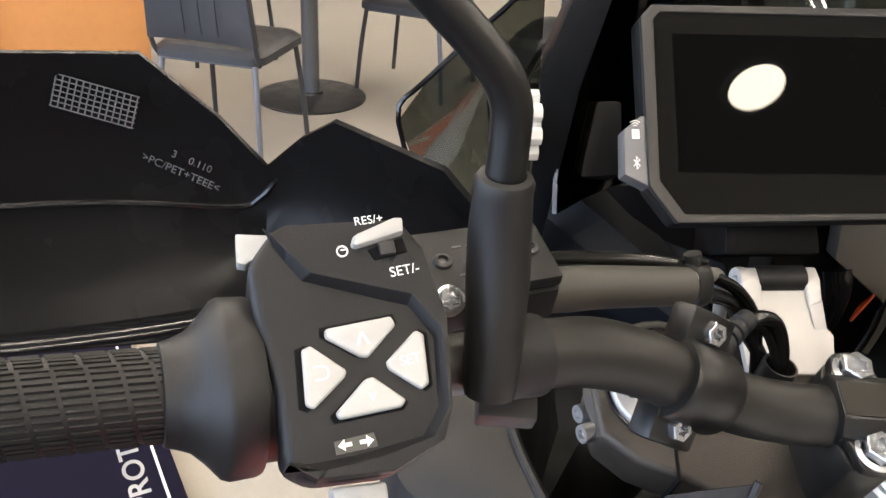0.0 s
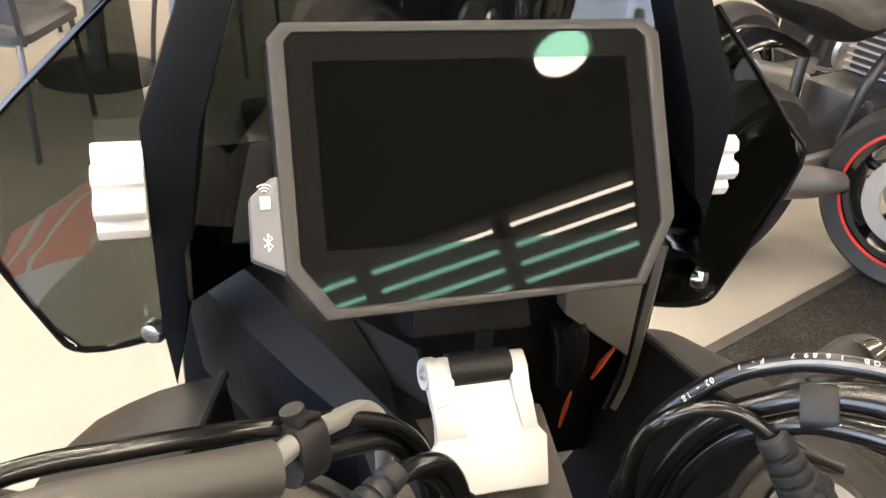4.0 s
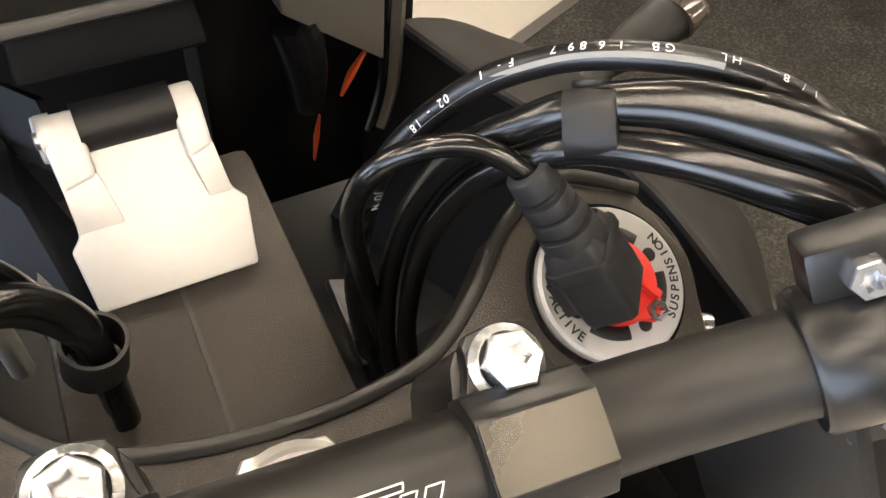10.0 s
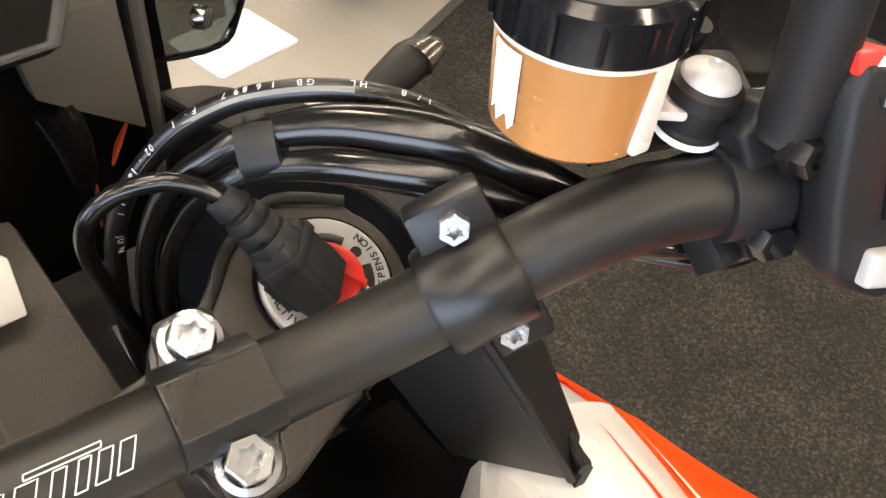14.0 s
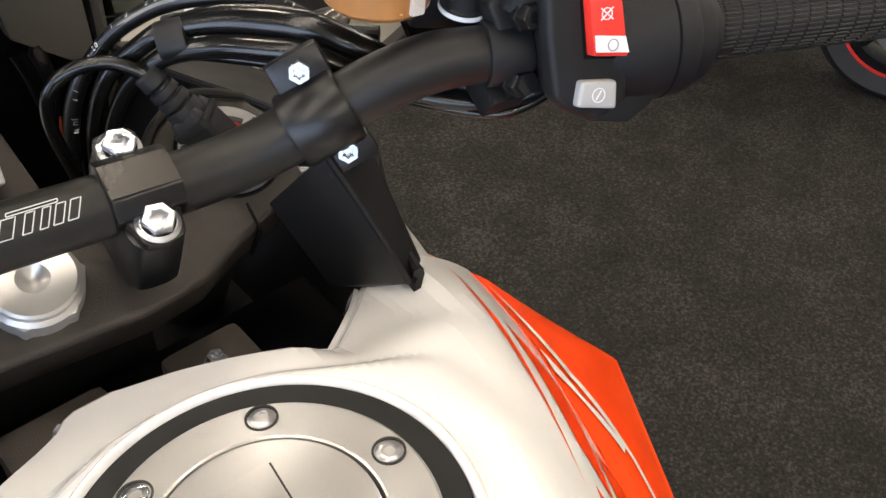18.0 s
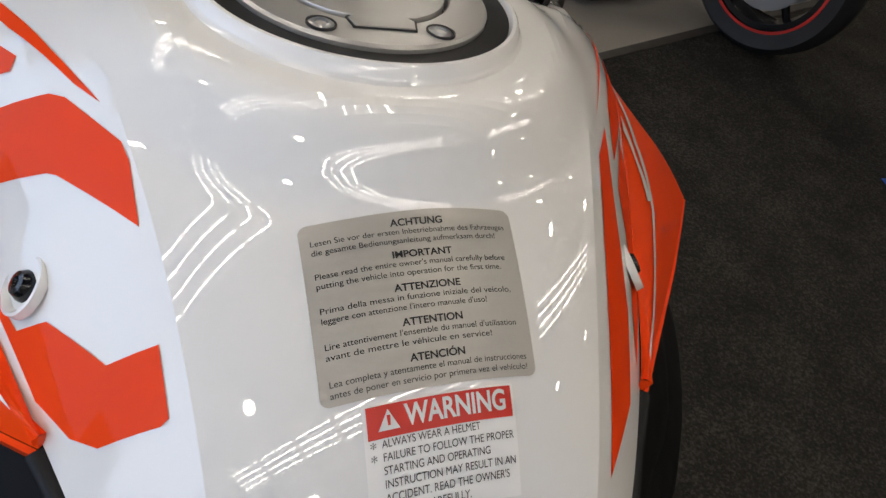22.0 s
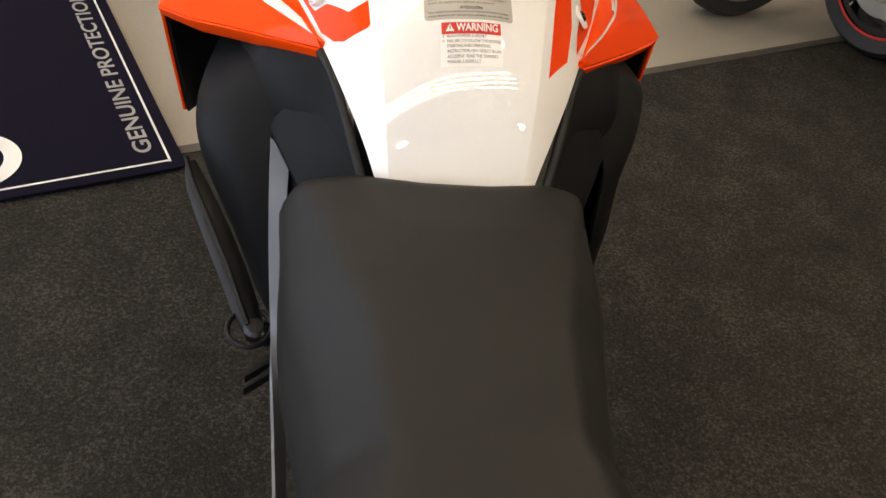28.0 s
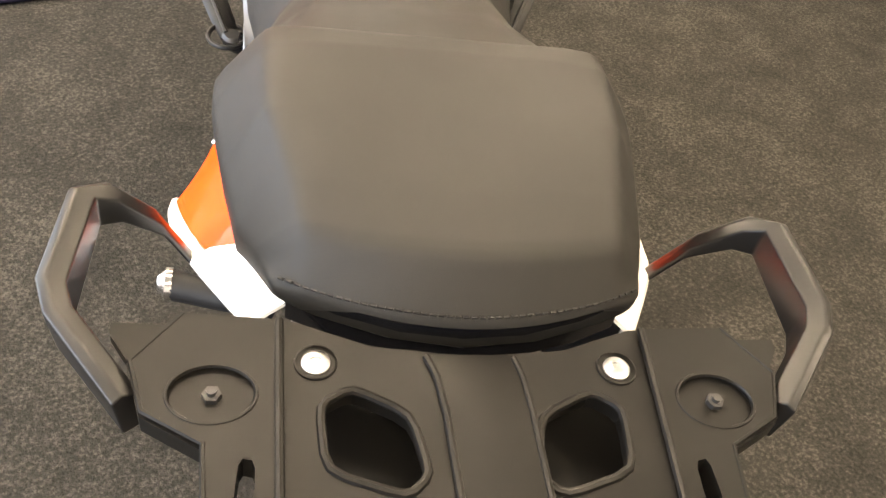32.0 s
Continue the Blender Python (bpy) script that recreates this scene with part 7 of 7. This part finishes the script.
# handguard inner ribs and moulded marks
part("handguard_rib", G().tube([(-0.56, 0.205, 0.090), (-0.505, 0.234, 0.089), (-0.449, 0.249, 0.090), (-0.390, 0.270, 0.083), (-0.376, 0.273, 0.088), (-0.362, 0.272, 0.106), (-0.352, 0.262, 0.128)], 0.0018, n=8, steps=4), GLOSSBLACK, bike, "raised rib inside the handguard", STEER)
part("handguard_rib", G().tube([(-0.54, 0.185, 0.024), (-0.46, 0.214, 0.022), (-0.39, 0.232, 0.022), (-0.30, 0.222, 0.032)], 0.0022, n=8, steps=4), GLOSSBLACK, bike, "rolled lower edge of the handguard", STEER)
HGM = STEER @ frame_of((-0.4145, 0.2615, 0.1050), (0.05, -0.98, 0.12), (1, 0.08, -0.40))
vs, fs = words(">PC/PET+TEEE<", 0.0062)
part("moulded_mark", G().add(vs, fs), MARKGREY, bike, "moulded material mark inside the handguard", HGM, fix=False)
vs, fs = words("3    0.110", 0.0058)
part("moulded_mark", G().add([(x + 0.003, y + 0.008, z) for x, y, z in vs], fs), MARKGREY, bike, "moulded marks inside the handguard", HGM, fix=False)
g = G()
for i in range(13):
    g.box((-0.020 + i * 0.0033, 0, 0), (0.0006, 0.016, 0.0006))
for j in range(7):
    g.box((0, -0.008 + j * 0.0027, 0), (0.041, 0.0005, 0.0006))
part("moulded_grid", g, MARKGREY, bike, "fine moulded grid inside the handguard", STEER @ frame_of((-0.4520, 0.2500, 0.1450), (0.08, -0.97, 0.2), (1, 0.12, -0.25)))

# button legends on the left switches
def legend(parent, txt, size, x, y, z, material=PRINTWHITE, turn=0, bold=0.0):
    vs, fs = words(txt, size, bold)
    part("legend", G().add(vs, fs, Matrix.Translation((x, y, z)) @ Matrix.Rotation(radians(turn), 4, "Z")), material, parent, fix=False)


legend(lsw, "^", 0.012, -0.0030, 0.0085, 0.0028)
legend(lsw, "v", 0.007, -0.0030, -0.0095, 0.0028)
legend(lsw, "SET", 0.0050, 0.0125, 0.0005, 0.0028, turn=4)
legend(lsw, "\u2283", 0.009, -0.0190, 0.0005, 0.0028)
part("arrow_plate", G().prism([(-0.0183, -0.0225), (-0.0045, -0.0218), (-0.0038, -0.0266), (-0.0183, -0.0270)], 0.0, 0.0006), mat("dark_plate", (0.05, 0.05, 0.045), 0.4), lsw)
for s in (1, -1):
    part("arrow_mark", G().prism([(s * x - 0.0112, y - 0.0243) for x, y in ((0.0014, -0.0007), (0.0038, -0.0007), (0.0038, -0.0020), (0.0062, 0.0), (0.0038, 0.0020), (0.0038, 0.0007), (0.0014, 0.0007))], 0.0008, 0.0012), PRINTWHITE, lsw)
legend(lsw, "SET/-", 0.0052, 0.0162, 0.0325, 0.0047, turn=3)
legend(lsw, "RES/+", 0.0045, 0.0065, 0.0530, 0.0047, turn=1)
part("cruise_mark", G().rev([(0.0016, 0.0), (0.0022, 0.0), (0.0022, 0.0003), (0.0016, 0.0003)], Matrix.Translation((-0.0050, 0.0425, 0.0046)), n=18).box((-0.0045, 0.0430, 0.0048), (0.0022, 0.0005, 0.0003)), PRINTWHITE, lsw)

# right switches
part("kill_mark", G().rev([(0.0026, 0.0), (0.0031, 0.0), (0.0031, 0.0003), (0.0026, 0.0003)], pose(0.0010, 0.0225, 0.0067, 0, 0, 0), n=18).box((0, 0, 0.0002), (0.0090, 0.0006, 0.0004), pose(0.0010, 0.0225, 0.0067, 0, 0, 40)).box((0, 0, 0.0002), (0.0090, 0.0006, 0.0004), pose(0.0010, 0.0225, 0.0067, 0, 0, -40)), PRINTWHITE, rsw)
part("run_mark", G().rev([(0.0026, 0.0), (0.0032, 0.0), (0.0032, 0.0003), (0.0026, 0.0003)], pose(0.0040, 0.0070, 0.0082, -3, 0, 0), n=18), PRINTGREY, rsw)
part("start_mark", G().rev([(0.0034, 0.0057), (0.0039, 0.0057), (0.0039, 0.0060), (0.0034, 0.0060)], Matrix.Translation((-0.0022, -0.0182, 0)), n=18).box((0, 0, 0.0058), (0.0009, 0.0055, 0.0004), pose(-0.0022, -0.0182, 0, 0, 0, -35)), PRINTWHITE, rsw)
part("hazard_mark", G().prism([(-0.0215, 0.0528), (-0.0150, 0.0528), (-0.0185, 0.0570)], -0.0019, -0.0015), PRINTWHITE, rsw)
part("counter_plate", G().prism([(-0.0198, 0.0452), (-0.0030, 0.0428), (-0.0012, 0.0392), (-0.0180, 0.0412)], -0.004, 0.0003), GLOSSBLACK, rsw, "small window with numerals")
for k in range(3):
    part("counter_mark", G().box((-0.0152 + 0.0047 * k, 0.0424 - 0.0006 * k, 0.0004), (0.0034, 0.0026, 0.0006)), PRINTGREY, rsw)

# brake reservoir fittings
part("lid_ring", G().rev([(0.0, 0.0595), (0.0265, 0.0595), (0.0275, 0.0575), (0.0, 0.0575)], Matrix.Translation(RC), n=40), mat("olive_black_lid", (0.035, 0.034, 0.03), 0.3), res)
part("lid_screw", G().rev([(0, 0.065), (0.002, 0.065), (0.003, 0.0665), (0.0055, 0.065), (0.006, 0.058)], Matrix.Translation(RC + Vector((0.004, -0.021, 0))), n=18), DARKMETAL, res)
for k in range(14):
    a = 2 * math.pi * k / 14
    part("lid_rib", G().box((RC.x + 0.0327 * math.cos(a), RC.y + 0.0327 * math.sin(a), RC.z + 0.0475), (0.0016, 0.0016, 0.012)), GLOSSBLACK, res)
part("fluid_band", G().rev([(0.0305, 0.0375), (0.0312, 0.0375), (0.0312, 0.0405), (0.0305, 0.0405)], Matrix.Translation(RC), n=40), mat("milky_plastic", (0.62, 0.56, 0.50), 0.3), res)
a0 = math.atan2(-0.9, 0.15)
part("level_rib", G().box((RC.x + 0.0288 * math.cos(a0), RC.y + 0.0288 * math.sin(a0), RC.z + 0.022), (0.008, 0.005, 0.036)), bpy.data.materials["milky_plastic"], res, bevel=0.0015)
g = G()
rows = []
for i in range(7):
    a = radians(164 + 4 * i)
    rows.append([(RC.x + (0.0294 + 0.0016 * t) * math.cos(a), RC.y + (0.0294 + 0.0016 * t) * math.sin(a), RC.z + 0.010 + 0.026 * t + 0.003 * math.sin(i * 2.1) * (1 - t)) for t in (0, 0.5, 1)])
part("paper_label", G().shell(rows, 0.0004), WHITEPLATE, res, "torn white paper label")
arm = part("reservoir_arm", G().prism([(-0.012, -0.004), (0.020, -0.009), (0.030, -0.005), (0.030, 0.005), (0.020, 0.009), (-0.012, 0.012)], 0.0, 0.0045), bpy.data.materials["milky_plastic"], bike, "milky plastic reservoir arm", STEER @ frame_of((0.2135, 0.170, 0.1135), (0.0, -0.12, 0.99), (1, -0.35, 0)), bevel=0.0015)
part("arm_bush", G().rev([(0.0, 0.0175), (0.0028, 0.0175), (0.0034, 0.0190), (0.0098, 0.0155), (0.0108, 0.0140), (0.0108, 0.0110)], Matrix.Translation((0.0200, 0, 0)), n=28), ALU, arm)
part("bush_rubber", G().rev([(0.0108, 0.0135), (0.0132, 0.0115), (0.0135, 0.0060), (0.0115, 0.0045), (0.0115, -0.005), (0.0128, -0.0060), (0.0128, -0.009), (0, -0.009)], Matrix.Translation((0.0200, 0, 0)), n=28), RUBBER, arm)
part("arm_washer", G().rev([(0.0, -0.0072), (0.0132, -0.0072), (0.0136, -0.0085), (0.0132, -0.0098), (0.0, -0.0098)], Matrix.Translation((0.0200, 0, 0)), n=28), WHITEPLATE, arm)
bm_ = part("brake_master", G().box((0, 0, 0), (0.060, 0.030, 0.026)), BLACK, bike, "black brake master cylinder", STEER @ frame_of((0.245, 0.185, 0.100), (0, -0.3, 0.95), (1, -0.35, 0)), bevel=0.005)
part("bleed_nipple", G().rev([(0, 0.022), (0.005, 0.022), (0.0055, 0.012), (0.0075, 0.010), (0.0075, 0.004), (0.009, 0.002), (0.009, -0.003)], Matrix.Translation((-0.005, 0.004, 0.014)), n=20), RUBBER, bm_)

# near-black filling added for the shade round the steering head and before the tank
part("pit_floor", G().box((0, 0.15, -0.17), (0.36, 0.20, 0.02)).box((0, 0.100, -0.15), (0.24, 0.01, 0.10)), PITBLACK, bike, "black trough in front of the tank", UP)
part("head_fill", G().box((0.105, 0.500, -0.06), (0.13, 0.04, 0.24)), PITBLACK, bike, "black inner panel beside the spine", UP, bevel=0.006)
for k, (x, y, w) in enumerate(((-0.10, 0.150, 0.05), (-0.03, 0.155, 0.06), (0.055, 0.150, 0.05))):
    part("frame_lug", G().box((x, y, -0.085), (w, 0.035, 0.03)), CAST, bike, "cast frame lug below the yoke", UP, bevel=0.006)
    torx_bolt(bike, UP @ Matrix.Translation((x, y - 0.004, -0.070)), 0.005, "lug_bolt", 0.004)
for k in range(3):
    hose("frame_cable", [(-0.16, 0.135 + 0.012 * k, -0.115), (-0.06, 0.142 + 0.01 * k, -0.100), (0.03, 0.135 + 0.012 * k, -0.112), (0.10, 0.150, -0.13)], 0.005, CABLE, "black cable in the trough")

# screw in the bracket's pin; symbols on the display's side pod
part("pin_screw", G().rev([(0, 0.0005), (0.0014, 0.0005), (0.0018, 0.0016), (0.0032, 0.0013), (0.0036, -0.0012)], frame_of((-0.0325, 0.0320, -0.0035), (-1, 0, 0.10)), n=16), BOLT, bracket)
ix, iy = -0.1235, -0.0185
part("key_symbol", G().box((ix, iy, 0.0), (0.0050, 0.0065, 0.0010)), PRINTWHITE, dash)
for k in range(3):
    r = 0.0022 + 0.0016 * k
    part("key_symbol", G().tube([(ix + r * math.cos(radians(a)), iy + 0.0042 + r * math.sin(radians(a)), -0.0002) for a in (50, 70, 90, 110, 130)], 0.00035, n=5, steps=1), PRINTWHITE, dash)
iy = -0.0385
zig = [(-0.0022, 0.0022), (0.0022, -0.0020), (0.0, -0.0045), (0.0, 0.0045), (0.0022, 0.0020), (-0.0022, -0.0022)]
part("link_symbol", G().tube([(ix + x, iy + y, -0.0002) for x, y in zig], 0.0004, n=5, steps=1), PRINTWHITE, dash)

# ---- things round the motorcycle ----
def chair(m):
    ch = thing("visitor_chair", "dark grey padded visitor chair with steel tube legs", "chair", m, group="chairs round the table")
    pad = G()
    ring = lambda z, k: [(k * x, k * y, z) for x, y in rounded(0.235, 0.225, 0.06)]
    pad.loft([ring(0.42, 0.94), ring(0.425, 1.0), ring(0.455, 1.0), ring(0.475, 0.90)])
    part("seat", pad, FABRIC, ch)
    rows = [[(0.225 * k / 5 * (1 - 0.1 * t), -0.215 - 0.03 * t + 0.035 * (1 - (k / 5) ** 2) - 0.035, 0.50 + 0.34 * t) for k in range(-5, 6)] for t in (0, 0.2, 0.4, 0.6, 0.8, 1)]
    part("backrest", G().shell(rows, 0.03), FABRIC, ch, bevel=0.006)
    for k in (-1, 0, 1):
        part("back_seam", G().tube([(0.07 * k, -0.232, 0.53), (0.07 * k, -0.262, 0.82)], 0.002, n=6), RUBBER, ch)
    for sx in (1, -1):
        part("leg", G().tube([(sx * 0.20, -0.20, 0.42), (sx * 0.215, -0.225, 0.22), (sx * 0.225, -0.245, 0.0)], 0.0115, n=12), CHAIRLEG, ch)
        part("leg", G().tube([(sx * 0.20, 0.19, 0.42), (sx * 0.215, 0.215, 0.22), (sx * 0.225, 0.235, 0.0)], 0.0115, n=12), mat("black_steel_leg", (0.03, 0.03, 0.033), 0.35) if "black_steel_leg" not in bpy.data.materials else bpy.data.materials["black_steel_leg"], ch)
        part("back_post", G().tube([(sx * 0.215, -0.19, 0.42), (sx * 0.220, -0.235, 0.52), (sx * 0.20, -0.255, 0.80)], 0.010, n=10), FABRIC, ch)
    part("seat_frame", G().tube([(-0.20, -0.20, 0.42), (0.20, -0.20, 0.42), (0.20, 0.19, 0.42), (-0.20, 0.19, 0.42), (-0.20, -0.20, 0.42)], 0.010, n=8, steps=1), CHAIRLEG, ch)
    return ch


c0 = chair(pose(-0.81, 3.42, 0, 0, 0, -20))
copy_thing(c0, pose(0.02, 4.30, 0, 0, 0, 62))
copy_thing(c0, pose(-1.05, 4.85, 0, 0, 0, -155))
tb = thing("pedestal_table", "round table on a dark steel pedestal with a disc foot", "table", pose(-0.52, 4.08, 0))
part("foot", G().rev([(0, 0.0), (0.275, 0.0), (0.275, 0.008), (0.26, 0.014), (0.06, 0.024), (0.055, 0.034), (0, 0.034)], n=56), DARKMETAL, tb)
part("column", G().cyl((0, 0, 0.03), (0, 0, 0.71), 0.042, n=28), mat("grey_column", (0.10, 0.105, 0.115), 0.4, metal=0.3), tb)
part("tabletop", G().rev([(0, 0.71), (0.40, 0.71), (0.405, 0.718), (0.405, 0.732), (0.40, 0.74), (0, 0.74)], n=56), WOOD, tb)
dk = thing("wooden_desk", "orange-brown wooden counter desk with a chrome post", "desk", Matrix.Translation(Vector((-1.212, 3.751, 0)) + U * 0.25) @ ROOM.to_3x3().to_4x4())
part("front_panel", G().box((-0.85, 0, 0.55), (1.20, 0.03, 1.10)), WOOD, dk, bevel=0.003)
part("front_panel", G().box((-1.90, 0.01, 0.55), (0.86, 0.03, 1.10)), WOOD, dk, bevel=0.003)
part("side_panel", G().box((-0.26, 0.33, 0.55), (0.03, 0.63, 1.10)), WOOD, dk, bevel=0.003)
part("counter_top", G().box((-1.25, 0.32, 1.12), (2.10, 0.72, 0.04)), WOOD, dk, bevel=0.004)
part("chrome_post", G().cyl((-0.90, -0.09, 0), (-0.90, -0.09, 1.10), 0.022), CHROME, dk)

# floor mat with border line and woven lettering
MATM = Matrix.Translation(Vector((-0.505, 0.885, 0.0)) - V * 0.06) @ Matrix.Rotation(math.atan2(U.y, U.x), 4, "Z")
fm = thing("floor_mat", "dark navy floor mat with white lettering and border", "floor mat", MATM)
part("mat_body", G().prism(rounded(0.60, 0.98, 0.02), 0.018, 0.026, Matrix.Translation((-0.60, 0.98, 0))), MATNAVY, fm, bevel=0.002)
part("border_line", G().box((-0.036, 0.98, 0.0265), (0.006, 1.90, 0.001)).box((-0.60, 0.036, 0.0265), (1.13, 0.006, 0.001)).box((-1.164, 0.98, 0.0265), (0.006, 1.90, 0.001)), PRINTWHITE, fm)
vs, fs = words("GENUINE PROTECTION", 0.098, 0.0015, "LEFT")
w = max(v[0] for v in vs)
part("lettering", G().add([(-0.086 - y * 0.66, 0.085 + x * 0.95 / w, 0.0268) for x, y, z in vs], fs), PRINTGREY, fm, fix=False)
ringm = Matrix.Translation((-0.50, 0.175, 0.0262))
part("round_mark", G().rev([(0.080, 0), (0.122, 0), (0.122, 0.0006), (0.080, 0.0006), (0.080, 0)], ringm, n=48), PRINTWHITE, fm)
for k in range(3):
    part("mark_stroke", G().box((-0.035 + 0.035 * k, 0.0, 0.0003), (0.016, 0.075 - 0.02 * (k % 2), 0.0006), ringm @ Matrix.Rotation(radians(20), 4, "Z")), PRINTWHITE, fm)

# white display stand
ds = thing("display_stand", "white steel display stand with a square foot", "display stand", pose(0.97, 2.01, 0, 0, 0, 8))
part("foot_plate", G().prism(rounded(0.14, 0.125, 0.015), 0.0, 0.008), WHITEPLATE, ds, bevel=0.001)
part("post", G().cyl((0, 0, 0.008), (0, 0, 1.30), 0.013), WHITEPLATE, ds)
part("sign_panel", G().box((0, -0.01, 1.42), (0.22, 0.008, 0.31)), WHITEPLATE, ds, bevel=0.002)


# parked motorcycles
def parked_bike(m, stripe, label):
    pb = thing("parked_motorcycle", label, "motorcycle", m, group="motorcycles parked in the showroom")
    R = 0.305
    for yy in (0.0, 1.40):
        tyre = part("tyre", G().rev([(R - 0.085, -0.065), (R - 0.03, -0.080), (R - 0.006, -0.05), (R, 0), (R - 0.006, 0.05), (R - 0.03, 0.080), (R - 0.085, 0.065)], pose(0, yy, R, 0, 90, 0), n=56), TYRE, pb)
        part("rim", G().rev([(R - 0.085, -0.06), (R - 0.085, 0.06), (R - 0.11, 0.058), (R - 0.12, 0.0), (R - 0.11, -0.058), (R - 0.085, -0.06)], pose(0, yy, R, 0, 90, 0), n=56), GLOSSBLACK, pb)
        for sx in (1, -1):
            part("rim_stripe", G().rev([(R - 0.088, 0.0), (R - 0.078, 0.0), (R - 0.078, 0.002), (R - 0.088, 0.002), (R - 0.088, 0)], pose(sx * 0.067, yy, R, 0, 90 * sx, 0), n=56), stripe, pb)
            part("brake_disc", G().rev([(0.09, 0), (0.145, 0), (0.145, 0.005), (0.09, 0.005), (0.09, 0)], pose(sx * 0.075, yy, R, 0, 90 * sx, 0), n=40), STEEL, pb)
        for k in range(5):
            a = radians(72 * k + 11)
            part("spoke", G().tube([(0, yy + 0.03 * math.cos(a), R + 0.03 * math.sin(a)), (0, yy + (R - 0.10) * math.cos(a + 0.12), R + (R - 0.10) * math.sin(a + 0.12))], [0.022, 0.012], n=8, steps=1), GLOSSBLACK, pb)
        part("hub", G().cyl((-0.09, yy, R), (0.09, yy, R), 0.035), STEEL, pb)
    part("swingarm", G().box((0.10, 0.24, 0.33), (0.035, 0.52, 0.07)).box((-0.10, 0.24, 0.33), (0.035, 0.52, 0.07)), STEEL, pb, bevel=0.01)
    part("engine", G().box((0, 0.66, 0.40), (0.28, 0.40, 0.26)), DARKMETAL, pb, bevel=0.03)
    part("cylinder", G().box((0, 0.80, 0.62), (0.24, 0.22, 0.24), pose(0, 0, 0)), DARKMETAL, pb, bevel=0.01)
    for k in range(7):
        part("fin", G().box((0, 0.80, 0.54 + 0.026 * k), (0.27, 0.25, 0.008)), STEEL, pb, bevel=0.002)
    for sx in (1, -1):
        part("engine_cover", G().rev([(0, 0.030), (0.06, 0.028), (0.085, 0.018), (0.095, 0)], pose(sx * 0.14, 0.60, 0.40, 0, 90 * sx, 0), n=36), STEEL if sx > 0 else CHROME, pb)
        part("engine_cover", G().rev([(0, 0.020), (0.04, 0.018), (0.06, 0)], pose(sx * 0.14, 0.77, 0.36, 0, 90 * sx, 0), n=30), CHROME, pb)
        part("fork_leg", G().cyl((sx * 0.10, 1.40, R), (sx * 0.10, 1.18, 0.95), 0.024), CHROME if sx > 0 else STEEL, pb)
        part("frame_tube", G().tube([(sx * 0.10, 1.15, 0.85), (sx * 0.13, 0.85, 0.78), (sx * 0.13, 0.45, 0.68), (sx * 0.10, 0.38, 0.40)], 0.020, n=10), DARKMETAL, pb)
        part("foot_peg", G().cyl((sx * 0.14, 0.42, 0.34), (sx * 0.24, 0.42, 0.35), 0.012), CHROME, pb)
        part("handlebar_half", G().tube([(0, 1.12, 1.02), (sx * 0.15, 1.10, 1.05), (sx * 0.38, 1.02, 1.06)], 0.012, n=10), GLOSSBLACK, pb)
    part("exhaust", G().tube([(0.13, 0.92, 0.58), (0.16, 0.98, 0.35), (0.17, 0.70, 0.24), (0.19, 0.35, 0.28), (0.20, 0.20, 0.32)], [0.022, 0.024, 0.026, 0.028, 0.030], n=14), CHROME, pb)
    part("silencer", G().tube([(0.20, 0.28, 0.31), (0.205, 0.10, 0.35), (0.215, -0.12, 0.40)], [0.034, 0.052, 0.056], n=20), STEEL, pb)
    part("tank", G().tube([(0, 1.08, 0.92), (0, 0.90, 0.95), (0, 0.66, 0.90), (0, 0.52, 0.82)], [0.07, 0.15, 0.14, 0.07], n=20, squash=0.75), GLOSSBLACK, pb)
    part("seat", G().tube([(0, 0.55, 0.80), (0, 0.30, 0.78), (0, 0.05, 0.86), (0, -0.12, 0.90)], [0.10, 0.14, 0.12, 0.05], n=16, squash=0.45), VINYL, pb)
    part("mudguard", G().tube([(0, -0.22, 0.72), (0, -0.05, 0.76), (0, 0.15, 0.70)], [0.05, 0.08, 0.06], n=12, squash=0.35), GLOSSBLACK, pb)
    part("air_filter", G().cyl((0.13, 0.62, 0.62), (0.20, 0.62, 0.62), 0.075, n=28), GLOSSBLACK, pb)
    part("side_stand", G().tube([(-0.10, 0.60, 0.30), (-0.155, 0.615, 0.15), (-0.21, 0.63, 0.012)], 0.009, n=10), CHROME, pb)
    part("stand_foot", G().box((-0.21, 0.63, 0.010), (0.06, 0.04, 0.008)), STEEL, pb)
    return pb


REDSTRIPE = mat("red_rim_stripe", (0.55, 0.03, 0.02), 0.4)


def along_axis(x, y, dx, dy):
    return Matrix.Translation((x, y, 0.012 if y < 1.9 else 0.0)) @ Matrix.Rotation(math.atan2(-dx, dy), 4, "Z")


pA = parked_bike(along_axis(1.50, 2.12, 0.95, 0.30), STEEL, "black and chrome motorcycle parked on pale floor")
parked_bike(along_axis(2.6, 0.59, -0.42, 0.90), REDSTRIPE, "black motorcycle with red rim stripes on a side stand")
copy_thing(pA, along_axis(2.05, 3.05, 0.97, 0.25))
copy_thing(pA, along_axis(0.50, 3.30, 0.80, 0.60))
solid("blue_tape", G().box((2.14, 1.075, 0.0135), (0.10, 0.06, 0.003), None), BLUETAPE, "strip of blue tape on the carpet under the stand", "tape")
